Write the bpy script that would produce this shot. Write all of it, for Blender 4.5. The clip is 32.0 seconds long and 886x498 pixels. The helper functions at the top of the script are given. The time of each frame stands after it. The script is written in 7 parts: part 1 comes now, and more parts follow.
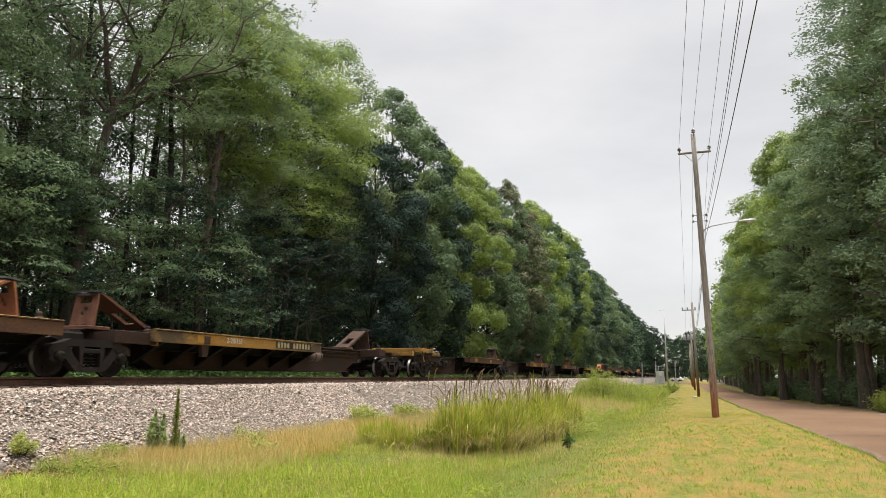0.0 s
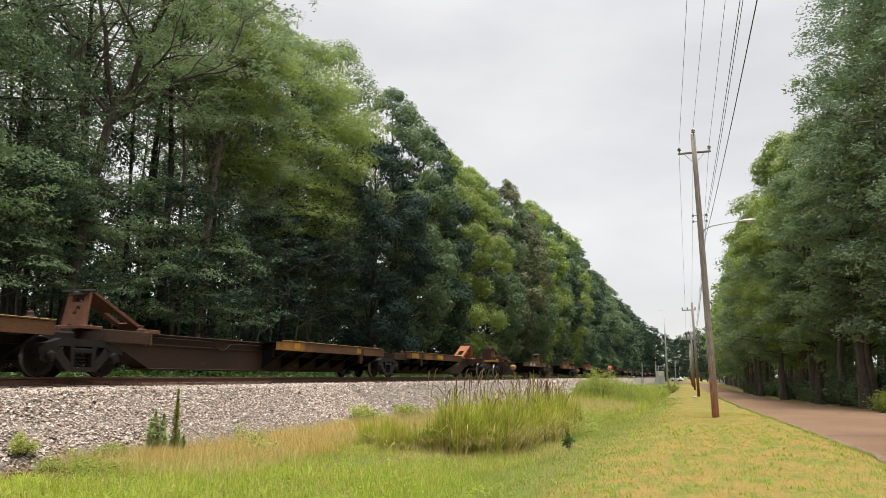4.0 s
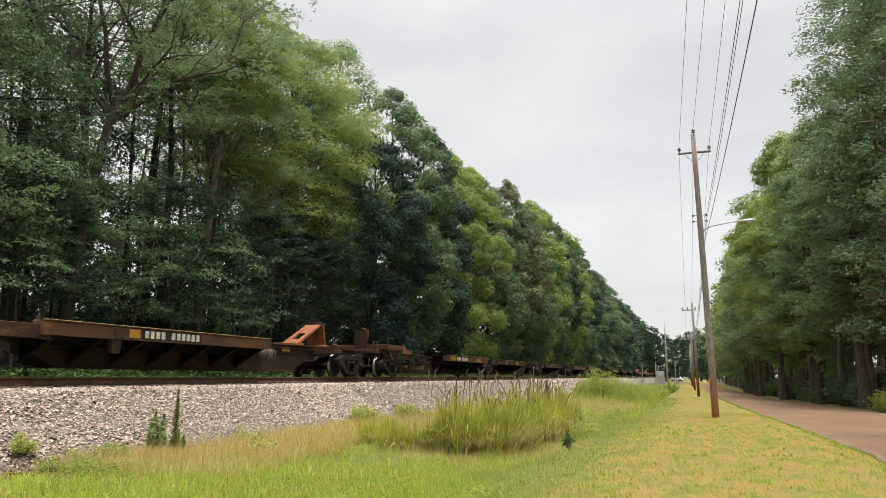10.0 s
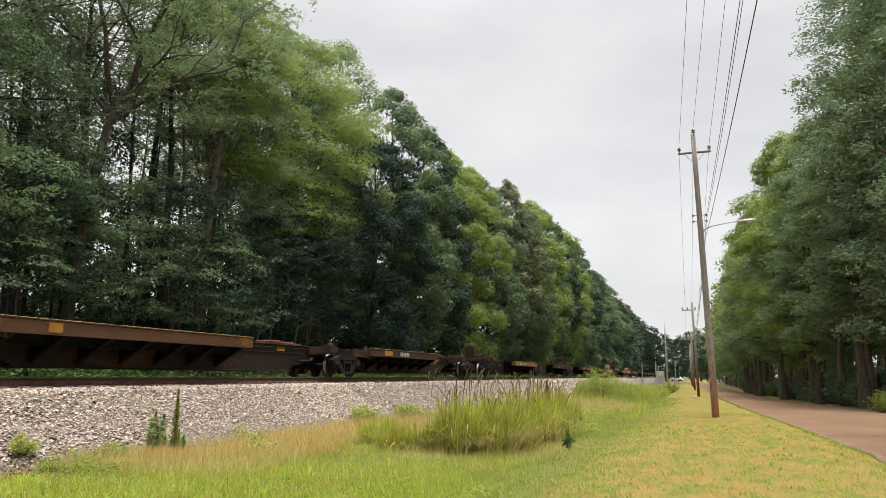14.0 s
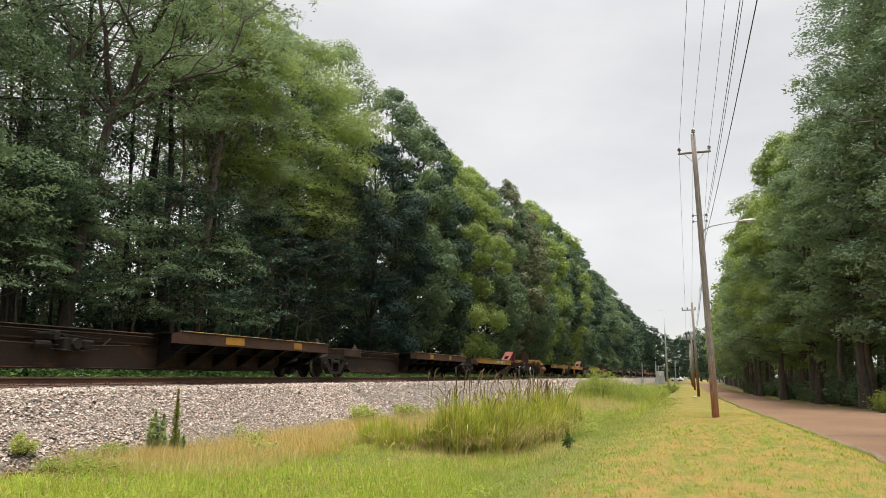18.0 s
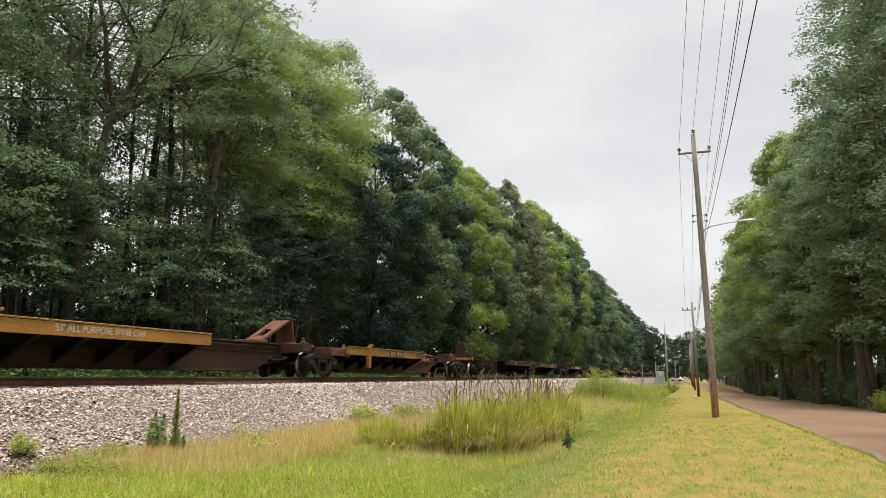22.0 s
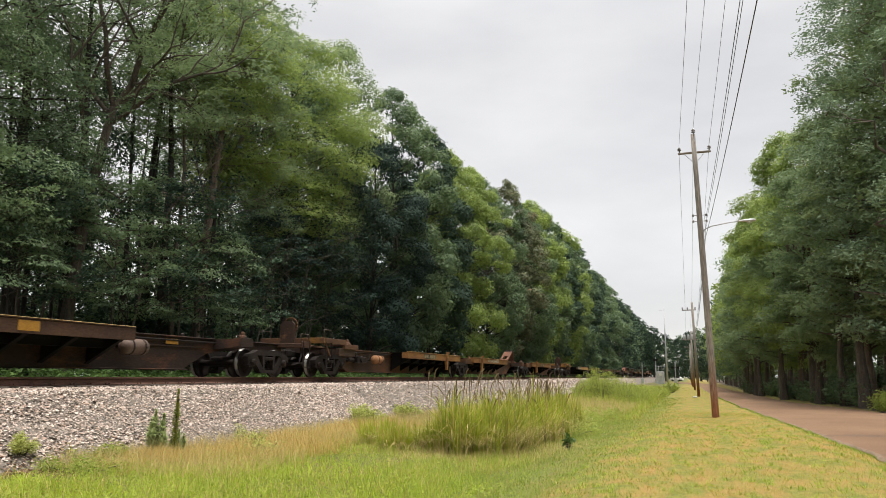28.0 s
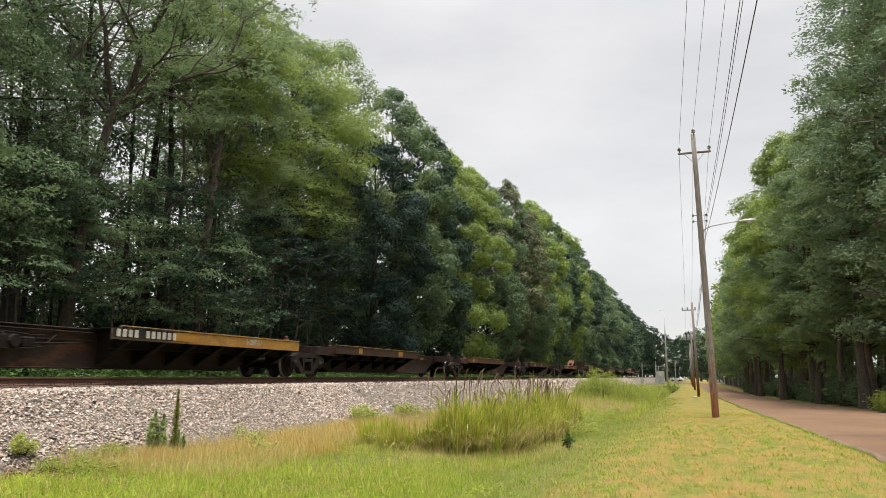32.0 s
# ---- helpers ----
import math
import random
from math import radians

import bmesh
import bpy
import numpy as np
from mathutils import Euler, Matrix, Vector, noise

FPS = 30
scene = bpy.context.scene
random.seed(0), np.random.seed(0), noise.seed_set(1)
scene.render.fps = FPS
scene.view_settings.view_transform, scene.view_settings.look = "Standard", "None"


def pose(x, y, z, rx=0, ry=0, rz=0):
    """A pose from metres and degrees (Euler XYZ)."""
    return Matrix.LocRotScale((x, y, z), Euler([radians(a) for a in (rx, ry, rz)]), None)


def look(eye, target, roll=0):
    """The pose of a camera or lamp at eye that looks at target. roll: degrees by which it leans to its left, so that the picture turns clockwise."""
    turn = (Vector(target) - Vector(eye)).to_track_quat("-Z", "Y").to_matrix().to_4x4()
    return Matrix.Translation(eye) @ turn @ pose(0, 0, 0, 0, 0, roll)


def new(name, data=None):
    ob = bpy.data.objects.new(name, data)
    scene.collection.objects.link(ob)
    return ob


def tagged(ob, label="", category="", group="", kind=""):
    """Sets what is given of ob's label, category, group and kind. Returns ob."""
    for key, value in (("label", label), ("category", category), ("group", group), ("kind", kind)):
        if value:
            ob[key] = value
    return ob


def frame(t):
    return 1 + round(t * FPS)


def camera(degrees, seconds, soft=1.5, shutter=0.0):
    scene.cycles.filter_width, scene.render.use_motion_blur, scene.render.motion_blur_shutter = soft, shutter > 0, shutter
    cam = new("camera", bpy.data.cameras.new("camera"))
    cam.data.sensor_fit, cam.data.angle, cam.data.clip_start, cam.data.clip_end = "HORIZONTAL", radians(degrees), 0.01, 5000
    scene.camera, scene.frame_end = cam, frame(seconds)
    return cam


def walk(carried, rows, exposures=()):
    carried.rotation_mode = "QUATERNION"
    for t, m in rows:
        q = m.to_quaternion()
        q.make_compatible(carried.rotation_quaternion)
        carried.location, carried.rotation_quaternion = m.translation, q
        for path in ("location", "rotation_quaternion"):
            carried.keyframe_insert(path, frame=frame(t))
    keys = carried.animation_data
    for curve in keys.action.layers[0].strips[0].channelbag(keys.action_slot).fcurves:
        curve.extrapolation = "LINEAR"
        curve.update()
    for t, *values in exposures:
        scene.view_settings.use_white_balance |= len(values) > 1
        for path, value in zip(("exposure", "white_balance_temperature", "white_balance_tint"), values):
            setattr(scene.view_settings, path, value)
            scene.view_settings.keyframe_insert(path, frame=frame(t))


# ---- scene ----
TRAIN_SPEED = 17.85           # metres a second, towards -y
SECONDS = 32.0
XC, RZ = -13.4, 1.55        # track centre line and height of the rail tops

# ---- camera: it stands still on a tripod beside the road ----
cam = camera(62.0, SECONDS, soft=0.6, shutter=0.08)
EYE = (0.0, 0.0, 1.55)
AIM = (-31.128, 93.478, 18.653)
walk(cam, [(0.0, look(EYE, AIM)), (SECONDS, look(EYE, AIM))])
scene.view_settings.exposure = 0.0

# ---- light: an overcast summer sky ----
world = bpy.data.worlds.new("overcast_sky")
scene.world = world
world.use_nodes = True


def make_world():
    nodes, links = world.node_tree.nodes, world.node_tree.links
    nodes.clear()
    out = nodes.new("ShaderNodeOutputWorld")
    sky = nodes.new("ShaderNodeTexSky")
    sky.sky_type, sky.sun_disc = "NISHITA", False
    sky.sun_elevation, sky.sun_rotation = radians(82), radians(104)
    blue = nodes.new("ShaderNodeBackground")
    blue.inputs["Strength"].default_value = 0.018
    links.new(sky.outputs[0], blue.inputs[0])
    coord = nodes.new("ShaderNodeTexCoord")
    stretch = nodes.new("ShaderNodeMapping")
    stretch.inputs["Scale"].default_value = (1.0, 1.0, 2.6)
    links.new(coord.outputs["Generated"], stretch.inputs[0])
    cloud = nodes.new("ShaderNodeTexNoise")
    cloud.inputs["Scale"].default_value, cloud.inputs["Detail"].default_value = 2.9, 6
    links.new(stretch.outputs[0], cloud.inputs[0])
    ramp = nodes.new("ShaderNodeValToRGB")
    ramp.color_ramp.elements[0].position, ramp.color_ramp.elements[1].position = 0.32, 0.68
    ramp.color_ramp.elements[0].color = (0.705, 0.695, 0.692, 1)
    ramp.color_ramp.elements[1].color = (0.885, 0.868, 0.85, 1)
    links.new(cloud.outputs["Fac"], ramp.inputs[0])
    # an overcast sky is brightest overhead
    axes = nodes.new("ShaderNodeSeparateXYZ")
    links.new(coord.outputs["Generated"], axes.inputs[0])
    lift = nodes.new("ShaderNodeMapRange")
    lift.inputs["From Min"].default_value, lift.inputs["From Max"].default_value = 0.42, 1.0
    lift.inputs["To Min"].default_value, lift.inputs["To Max"].default_value = 0.98, 2.2
    links.new(axes.outputs[2], lift.inputs["Value"])
    grey = nodes.new("ShaderNodeBackground")
    links.new(lift.outputs[0], grey.inputs["Strength"])
    links.new(ramp.outputs[0], grey.inputs[0])
    both = nodes.new("ShaderNodeAddShader")
    links.new(blue.outputs[0], both.inputs[0])
    links.new(grey.outputs[0], both.inputs[1])
    links.new(both.outputs[0], out.inputs[0])


make_world()
sun = new("sun", bpy.data.lights.new("sun", "SUN"))
sun.data.energy, sun.data.angle, sun.data.color = 4.0, radians(16), (1.0, 0.95, 0.86)
sun.matrix_basis = look((0, 0, 60), (-8, 2, 0))


# ---- materials ----
def link_noise(nodes, links, vec, scale, detail=4.0, rough=0.55):
    n = nodes.new("ShaderNodeTexNoise")
    n.inputs["Scale"].default_value, n.inputs["Detail"].default_value = scale, detail
    n.inputs["Roughness"].default_value = rough
    links.new(vec, n.inputs["Vector"])
    return n.outputs["Fac"]


def spread(nodes, links, value, low, high, to_low=0.0, to_high=1.0):
    n = nodes.new("ShaderNodeMapRange")
    n.inputs["From Min"].default_value, n.inputs["From Max"].default_value = low, high
    n.inputs["To Min"].default_value, n.inputs["To Max"].default_value = to_low, to_high
    links.new(value, n.inputs["Value"])
    return n.outputs[0]


def blend(nodes, links, fac, one, two, how="MIX"):
    n = nodes.new("ShaderNodeMix")
    n.data_type, n.blend_type = "RGBA", how
    for value, slot in ((fac, n.inputs[0]), (one, n.inputs[6]), (two, n.inputs[7])):
        if isinstance(value, (int, float)):
            slot.default_value = value
        elif isinstance(value, tuple):
            slot.default_value = (*value, 1)
        else:
            links.new(value, slot)
    return n.outputs[2]


def calc(nodes, links, how, one, two):
    n = nodes.new("ShaderNodeMath")
    n.operation = how
    for value, slot in ((one, n.inputs[0]), (two, n.inputs[1])):
        if isinstance(value, (int, float)):
            slot.default_value = value
        else:
            links.new(value, slot)
    return n.outputs[0]


def begin(name):
    m = bpy.data.materials.new(name)
    m.use_nodes = True
    nodes, links = m.node_tree.nodes, m.node_tree.links
    return m, nodes, links, nodes["Principled BSDF"]


def surface(name, one, two, rough=0.8, metal=0.0, coarse=2.0, fine=40.0, bump=0.25, low=0.35, high=0.65, third=None,
            third_scale=1.1, third_from=0.58, vary=0.25, rough_vary=0.12, place=False, island=0.0, stretch=(1, 1, 1)):
    """A weathered surface: two colours mixed by coarse noise, darkened by fine grain, with patches of a third."""
    m, nodes, links, shader = begin(name)
    if place:
        vec = nodes.new("ShaderNodeNewGeometry").outputs["Position"]
    else:
        vec = nodes.new("ShaderNodeTexCoord").outputs["Object"]
        shift = nodes.new("ShaderNodeMapping")
        info = nodes.new("ShaderNodeObjectInfo")
        links.new(vec, shift.inputs["Vector"])
        links.new(calc(nodes, links, "MULTIPLY", info.outputs["Random"], 37.0), shift.inputs["Location"])
        shift.inputs["Scale"].default_value = stretch
        vec = shift.outputs[0]
    big = link_noise(nodes, links, vec, coarse)
    small = link_noise(nodes, links, vec, fine, 3)
    colour = blend(nodes, links, spread(nodes, links, big, low, high), one, two)
    if third:
        spots = link_noise(nodes, links, vec, third_scale, 6, 0.65)
        colour = blend(nodes, links, spread(nodes, links, spots, third_from, third_from + 0.1), colour, third)
    grain = spread(nodes, links, small, 0.3, 0.7, 1 - vary, 1 + vary)
    if island:
        geo = nodes.new("ShaderNodeNewGeometry")
        grain = calc(nodes, links, "MULTIPLY", grain, spread(nodes, links, geo.outputs["Random Per Island"], 0, 1, 1 - island, 1 + island))
    else:
        who = nodes.new("ShaderNodeObjectInfo")
        grain = calc(nodes, links, "MULTIPLY", grain, spread(nodes, links, who.outputs["Random"], 0, 1, 0.86, 1.14))
    shade = nodes.new("ShaderNodeVectorMath")
    shade.operation = "SCALE"
    links.new(colour, shade.inputs[0])
    links.new(grain, shade.inputs["Scale"])
    links.new(shade.outputs[0], shader.inputs["Base Color"])
    links.new(spread(nodes, links, big, 0.3, 0.7, rough - rough_vary, rough + rough_vary), shader.inputs["Roughness"])
    shader.inputs["Metallic"].default_value = metal
    shader.inputs["Specular IOR Level"].default_value = 0.27 if rough >= 0.7 else 0.45  # dust and rust scarcely shine
    if bump:
        b = nodes.new("ShaderNodeBump")
        b.inputs["Strength"].default_value, b.inputs["Distance"].default_value = bump, 0.02
        links.new(small, b.inputs["Height"])
        links.new(b.outputs[0], shader.inputs["Normal"])
    return m


def foliage(name, dark, light, dry=None, dry_share=0.04, sheer=0.35, patch=0.35, rough=0.55, dry_patch=0.0, place_scale=0.5, gloss=0.25):
    """Leaves or blades: each one its own tone, whole sprays lighter or darker, light coming through."""
    m, nodes, links, shader = begin(name)
    geo = nodes.new("ShaderNodeNewGeometry")
    each = geo.outputs["Random Per Island"]
    spray = link_noise(nodes, links, geo.outputs["Position"], place_scale, 3)
    mixed = calc(nodes, links, "ADD", calc(nodes, links, "MULTIPLY", each, 1 - patch),
                 calc(nodes, links, "MULTIPLY", spread(nodes, links, spray, 0.3, 0.7), patch))
    colour = blend(nodes, links, mixed, dark, light)
    if dry:
        where = spread(nodes, links, each, 1 - dry_share, 1 - dry_share + 0.01)
        if dry_patch:
            drawn = nodes.new("ShaderNodeMapping")
            drawn.inputs["Scale"].default_value = (1, 0.35, 1)
            links.new(geo.outputs["Position"], drawn.inputs[0])
            spots = link_noise(nodes, links, drawn.outputs[0], 2.1, 5)
            area = spread(nodes, links, spots, 0.4, 0.62, 0, dry_patch)
            where = calc(nodes, links, "LESS_THAN", each, area)
        colour = blend(nodes, links, where, colour, dry)
    links.new(colour, shader.inputs["Base Color"])
    shader.inputs["Roughness"].default_value = rough
    shader.inputs["Specular IOR Level"].default_value = gloss
    glow = nodes.new("ShaderNodeBsdfTranslucent")
    links.new(blend(nodes, links, 0.5, colour, light), glow.inputs[0])
    mix = nodes.new("ShaderNodeMixShader")
    mix.inputs[0].default_value = sheer
    links.new(shader.outputs[0], mix.inputs[1])
    links.new(glow.outputs[0], mix.inputs[2])
    links.new(mix.outputs[0], nodes["Material Output"].inputs[0])
    return m


M = {}
M["spine_brown"] = surface("grimy_brown_steel", (0.034, 0.0195, 0.0142), (0.062, 0.035, 0.0245), 0.75, 0.1, 0.8, 24, 0.2, third=(0.15, 0.075, 0.035), third_from=0.62, stretch=(1, 0.5, 1.4))
M["spine_dark"] = surface("dark_grimy_steel", (0.027, 0.0178, 0.0152), (0.05, 0.032, 0.026), 0.75, 0.1, 0.8, 24, 0.2, third=(0.1, 0.047, 0.027), third_from=0.53, stretch=(1, 0.5, 1.4))
M["spine_yellow"] = surface("rusty_yellow_steel", (0.085, 0.042, 0.025), (0.17, 0.078, 0.034), 0.7, 0.05, 0.9, 24, 0.2, third=(0.07, 0.046, 0.036), third_scale=0.8, third_from=0.47, stretch=(1, 0.6, 1.6))
M["sill_brown"] = surface("soiled_sill_paint", (0.085, 0.044, 0.029), (0.15, 0.074, 0.038), 0.7, 0.05, 1.2, 30, 0.15, third=(0.33, 0.16, 0.03), third_from=0.55, third_scale=0.6, stretch=(1, 0.5, 1))
M["sill_dark"] = surface("dark_rusted_sill_paint", (0.05, 0.029, 0.022), (0.095, 0.05, 0.032), 0.75, 0.05, 1.2, 30, 0.15, third=(0.24, 0.11, 0.028), third_from=0.66, third_scale=0.7, stretch=(1, 0.5, 1))
M["sill_mixed"] = surface("half_worn_yellow_sill", (0.34, 0.175, 0.035), (0.43, 0.23, 0.045), 0.65, 0.0, 1.0, 30, 0.1, third=(0.09, 0.06, 0.035), third_from=0.5, third_scale=0.5, stretch=(1, 0.5, 1))
M["sill_yellow"] = surface("weathered_yellow_paint", (0.3, 0.14, 0.03), (0.42, 0.205, 0.042), 0.6, 0.0, 1.0, 30, 0.1, third=(0.15, 0.07, 0.036), third_from=0.52, third_scale=1.3, stretch=(1, 0.5, 1.3))
M["sill_rust"] = surface("rusted_yellow_sill", (0.19, 0.088, 0.034), (0.3, 0.15, 0.045), 0.7, 0.0, 1.0, 30, 0.1, third=(0.1, 0.048, 0.03), third_from=0.55, third_scale=1.3, stretch=(1, 0.5, 1.3))
M["yellow"] = surface("yellow_paint_patch", (0.34, 0.165, 0.022), (0.45, 0.225, 0.03), 0.55, 0.0, 2, 40, 0.05, third=(0.25, 0.14, 0.05), third_from=0.66, third_scale=4)
M["faded_yellow"] = surface("faded_yellow_panel", (0.14, 0.09, 0.035), (0.2, 0.13, 0.05), 0.7, 0.0, 2, 30, 0.1, third=(0.07, 0.05, 0.035), third_scale=2)
M["deck_edge"] = surface("bright_worn_deck_plate", (0.4, 0.27, 0.12), (0.52, 0.36, 0.16), 0.65, 0.2, 1.5, 40, 0.15, third=(0.12, 0.07, 0.05))
M["hitch_rust"] = surface("rusty_red_hitch", (0.12, 0.05, 0.031), (0.185, 0.085, 0.052), 0.8, 0.0, 3, 40, 0.2, third=(0.1, 0.06, 0.045), third_scale=2)
M["hitch_orange"] = surface("orange_primer_hitch", (0.24, 0.085, 0.04), (0.34, 0.135, 0.06), 0.7, 0.0, 3, 40, 0.15, third=(0.2, 0.09, 0.05), third_scale=2)
M["hitch_red"] = surface("faded_red_hitch", (0.17, 0.045, 0.036), (0.25, 0.075, 0.06), 0.75, 0.0, 3, 40, 0.2, third=(0.12, 0.06, 0.045), third_scale=2)
M["hitch_tan"] = surface("faded_tan_hitch", (0.15, 0.083, 0.06), (0.22, 0.13, 0.095), 0.75, 0.0, 3, 40, 0.2, third=(0.12, 0.07, 0.05), third_scale=2)
M["hitch_brown"] = surface("brown_steel_hitch", (0.075, 0.044, 0.034), (0.125, 0.075, 0.057), 0.75, 0.0, 3, 40, 0.2, third=(0.09, 0.06, 0.05), third_scale=2)
M["red_paint"] = surface("faded_red_paint", (0.38, 0.055, 0.038), (0.48, 0.1, 0.075), 0.6, 0.0, 3, 40, 0.1, third=(0.3, 0.1, 0.07), third_scale=4)
M["plate_grey"] = surface("greased_dark_plate", (0.05, 0.05, 0.048), (0.11, 0.11, 0.105), 0.5, 0.4, 4, 50, 0.1)
M["iron"] = surface("dusty_cast_iron", (0.0125, 0.0096, 0.0086), (0.026, 0.019, 0.0165), 0.85, 0.1, 3, 45, 0.3, third=(0.045, 0.028, 0.02), third_scale=2.5)
# Near-black tone stands in for the shade under the decks.
M["underframe_shade"] = surface("shade_black_underframe", (0.005, 0.0044, 0.0044), (0.01, 0.0082, 0.0074), 0.9, 0.0, 1.5, 24, 0.15)
M["wheel"] = surface("brown_wheel_steel", (0.011, 0.008, 0.007), (0.023, 0.0155, 0.013), 0.8, 0.2, 3, 45, 0.2)
M["tread"] = surface("polished_wheel_tread", (0.2, 0.19, 0.18), (0.3, 0.29, 0.275), 0.4, 0.9, 3, 60, 0.02, rough_vary=0.05)
M["black"] = surface("black_dirty_paint", (0.016, 0.015, 0.014), (0.03, 0.027, 0.024), 0.75, 0, 3, 40, 0.1)
M["letter"] = surface("dusty_white_lettering", (0.5, 0.48, 0.42), (0.62, 0.6, 0.54), 0.7, 0, 6, 60, 0)
M["letter_tan"] = surface("faded_tan_lettering", (0.3, 0.24, 0.13), (0.4, 0.33, 0.19), 0.75, 0, 6, 60, 0)
M["chalk"] = surface("grey_sprayed_line", (0.3, 0.28, 0.26), (0.4, 0.38, 0.35), 0.8, 0, 6, 60, 0)
M["pipe"] = surface("dull_pipe_steel", (0.07, 0.055, 0.046), (0.14, 0.11, 0.09), 0.6, 0.5, 3, 50, 0.1)
M["tank_tan"] = surface("tan_painted_tank", (0.36, 0.2, 0.06), (0.42, 0.26, 0.1), 0.6, 0, 2, 40, 0.1, third=(0.2, 0.12, 0.06))
M["tank_rust"] = surface("rusty_orange_tank", (0.19, 0.085, 0.042), (0.28, 0.135, 0.06), 0.7, 0, 2, 40, 0.15, third=(0.1, 0.055, 0.035))
M["tank_brown"] = surface("brown_painted_tank", (0.085, 0.055, 0.042), (0.14, 0.09, 0.068), 0.6, 0, 2, 40, 0.1, third=(0.1, 0.06, 0.05))
M["rail_side"] = surface("rusty_rail", (0.085, 0.045, 0.034), (0.14, 0.075, 0.053), 0.85, 0.1, 1.2, 40, 0.3)
M["rail_top"] = surface("shiny_rail_head", (0.38, 0.36, 0.34), (0.5, 0.48, 0.46), 0.35, 1.0, 2, 40, 0.02)
M["tie"] = surface("weathered_creosote_wood", (0.075, 0.058, 0.046), (0.14, 0.115, 0.095), 0.9, 0, 3, 30, 0.5, stretch=(0.3, 1, 1))
M["ballast"] = surface("grey_ballast_bed", (0.12, 0.1, 0.084), (0.24, 0.21, 0.18), 0.95, 0, 9, 22, 1.0, vary=0.5, place=True, third=(0.2, 0.14, 0.1), third_scale=0.7, third_from=0.62)
M["asphalt"] = surface("worn_reddish_asphalt", (0.21, 0.122, 0.072), (0.275, 0.17, 0.104), 0.9, 0, 0.35, 70, 0.35, place=True, vary=0.18, third=(0.16, 0.105, 0.075), third_scale=0.25, third_from=0.56)
M["kerb"] = surface("crumbled_asphalt_edge", (0.2, 0.14, 0.095), (0.3, 0.225, 0.16), 0.95, 0, 4, 60, 0.5, place=True)
M["bark"] = surface("grey_brown_bark", (0.075, 0.062, 0.05), (0.14, 0.115, 0.092), 0.95, 0, 3, 22, 0.9, vary=0.4, stretch=(3, 3, 0.5))
M["bark_pale"] = surface("pale_grey_bark", (0.14, 0.12, 0.1), (0.23, 0.2, 0.165), 0.95, 0, 3, 22, 0.7, vary=0.35, stretch=(3, 3, 0.5))
# Darker copy of the bark: the wood's shade is put into its colour.
M["bark_shade"] = surface("dark_shaded_bark", (0.034, 0.03, 0.028), (0.068, 0.058, 0.05), 0.95, 0, 3, 22, 0.9, vary=0.4, stretch=(3, 3, 0.5))
M["arm_wood"] = surface("grey_weathered_crossarm", (0.17, 0.145, 0.12), (0.26, 0.225, 0.19), 0.9, 0, 3, 30, 0.4, stretch=(0.3, 1, 1))
M["bark_pine"] = surface("furrowed_reddish_bark", (0.12, 0.088, 0.07), (0.2, 0.15, 0.12), 0.95, 0, 3, 16, 1.0, vary=0.4, stretch=(4, 4, 0.6))
M["galvanised"] = surface("dull_galvanised_steel", (0.4, 0.41, 0.42), (0.5, 0.51, 0.52), 0.5, 0.6, 3, 40, 0.05)
M["white_box"] = surface("pale_grey_cabinet_paint", (0.4, 0.41, 0.41), (0.52, 0.53, 0.53), 0.5, 0, 3, 40, 0.03)
M["insulator"] = surface("grey_porcelain", (0.2, 0.19, 0.185), (0.3, 0.29, 0.28), 0.3, 0, 6, 40, 0)
M["wire"] = surface("black_cable", (0.035, 0.035, 0.037), (0.06, 0.06, 0.062), 0.6, 0.2, 6, 40, 0)
M["glass"] = surface("milky_lamp_glass", (0.5, 0.5, 0.48), (0.6, 0.6, 0.58), 0.2, 0, 6, 40, 0)
M["car_white"] = surface("white_car_paint", (0.7, 0.71, 0.72), (0.76, 0.77, 0.78), 0.25, 0, 3, 40, 0)
M["car_glass"] = surface("dark_window_glass", (0.02, 0.022, 0.025), (0.03, 0.032, 0.035), 0.08, 0, 3, 40, 0)
M["rubber"] = surface("black_rubber", (0.02, 0.02, 0.02), (0.03, 0.03, 0.03), 0.85, 0, 3, 40, 0.05)

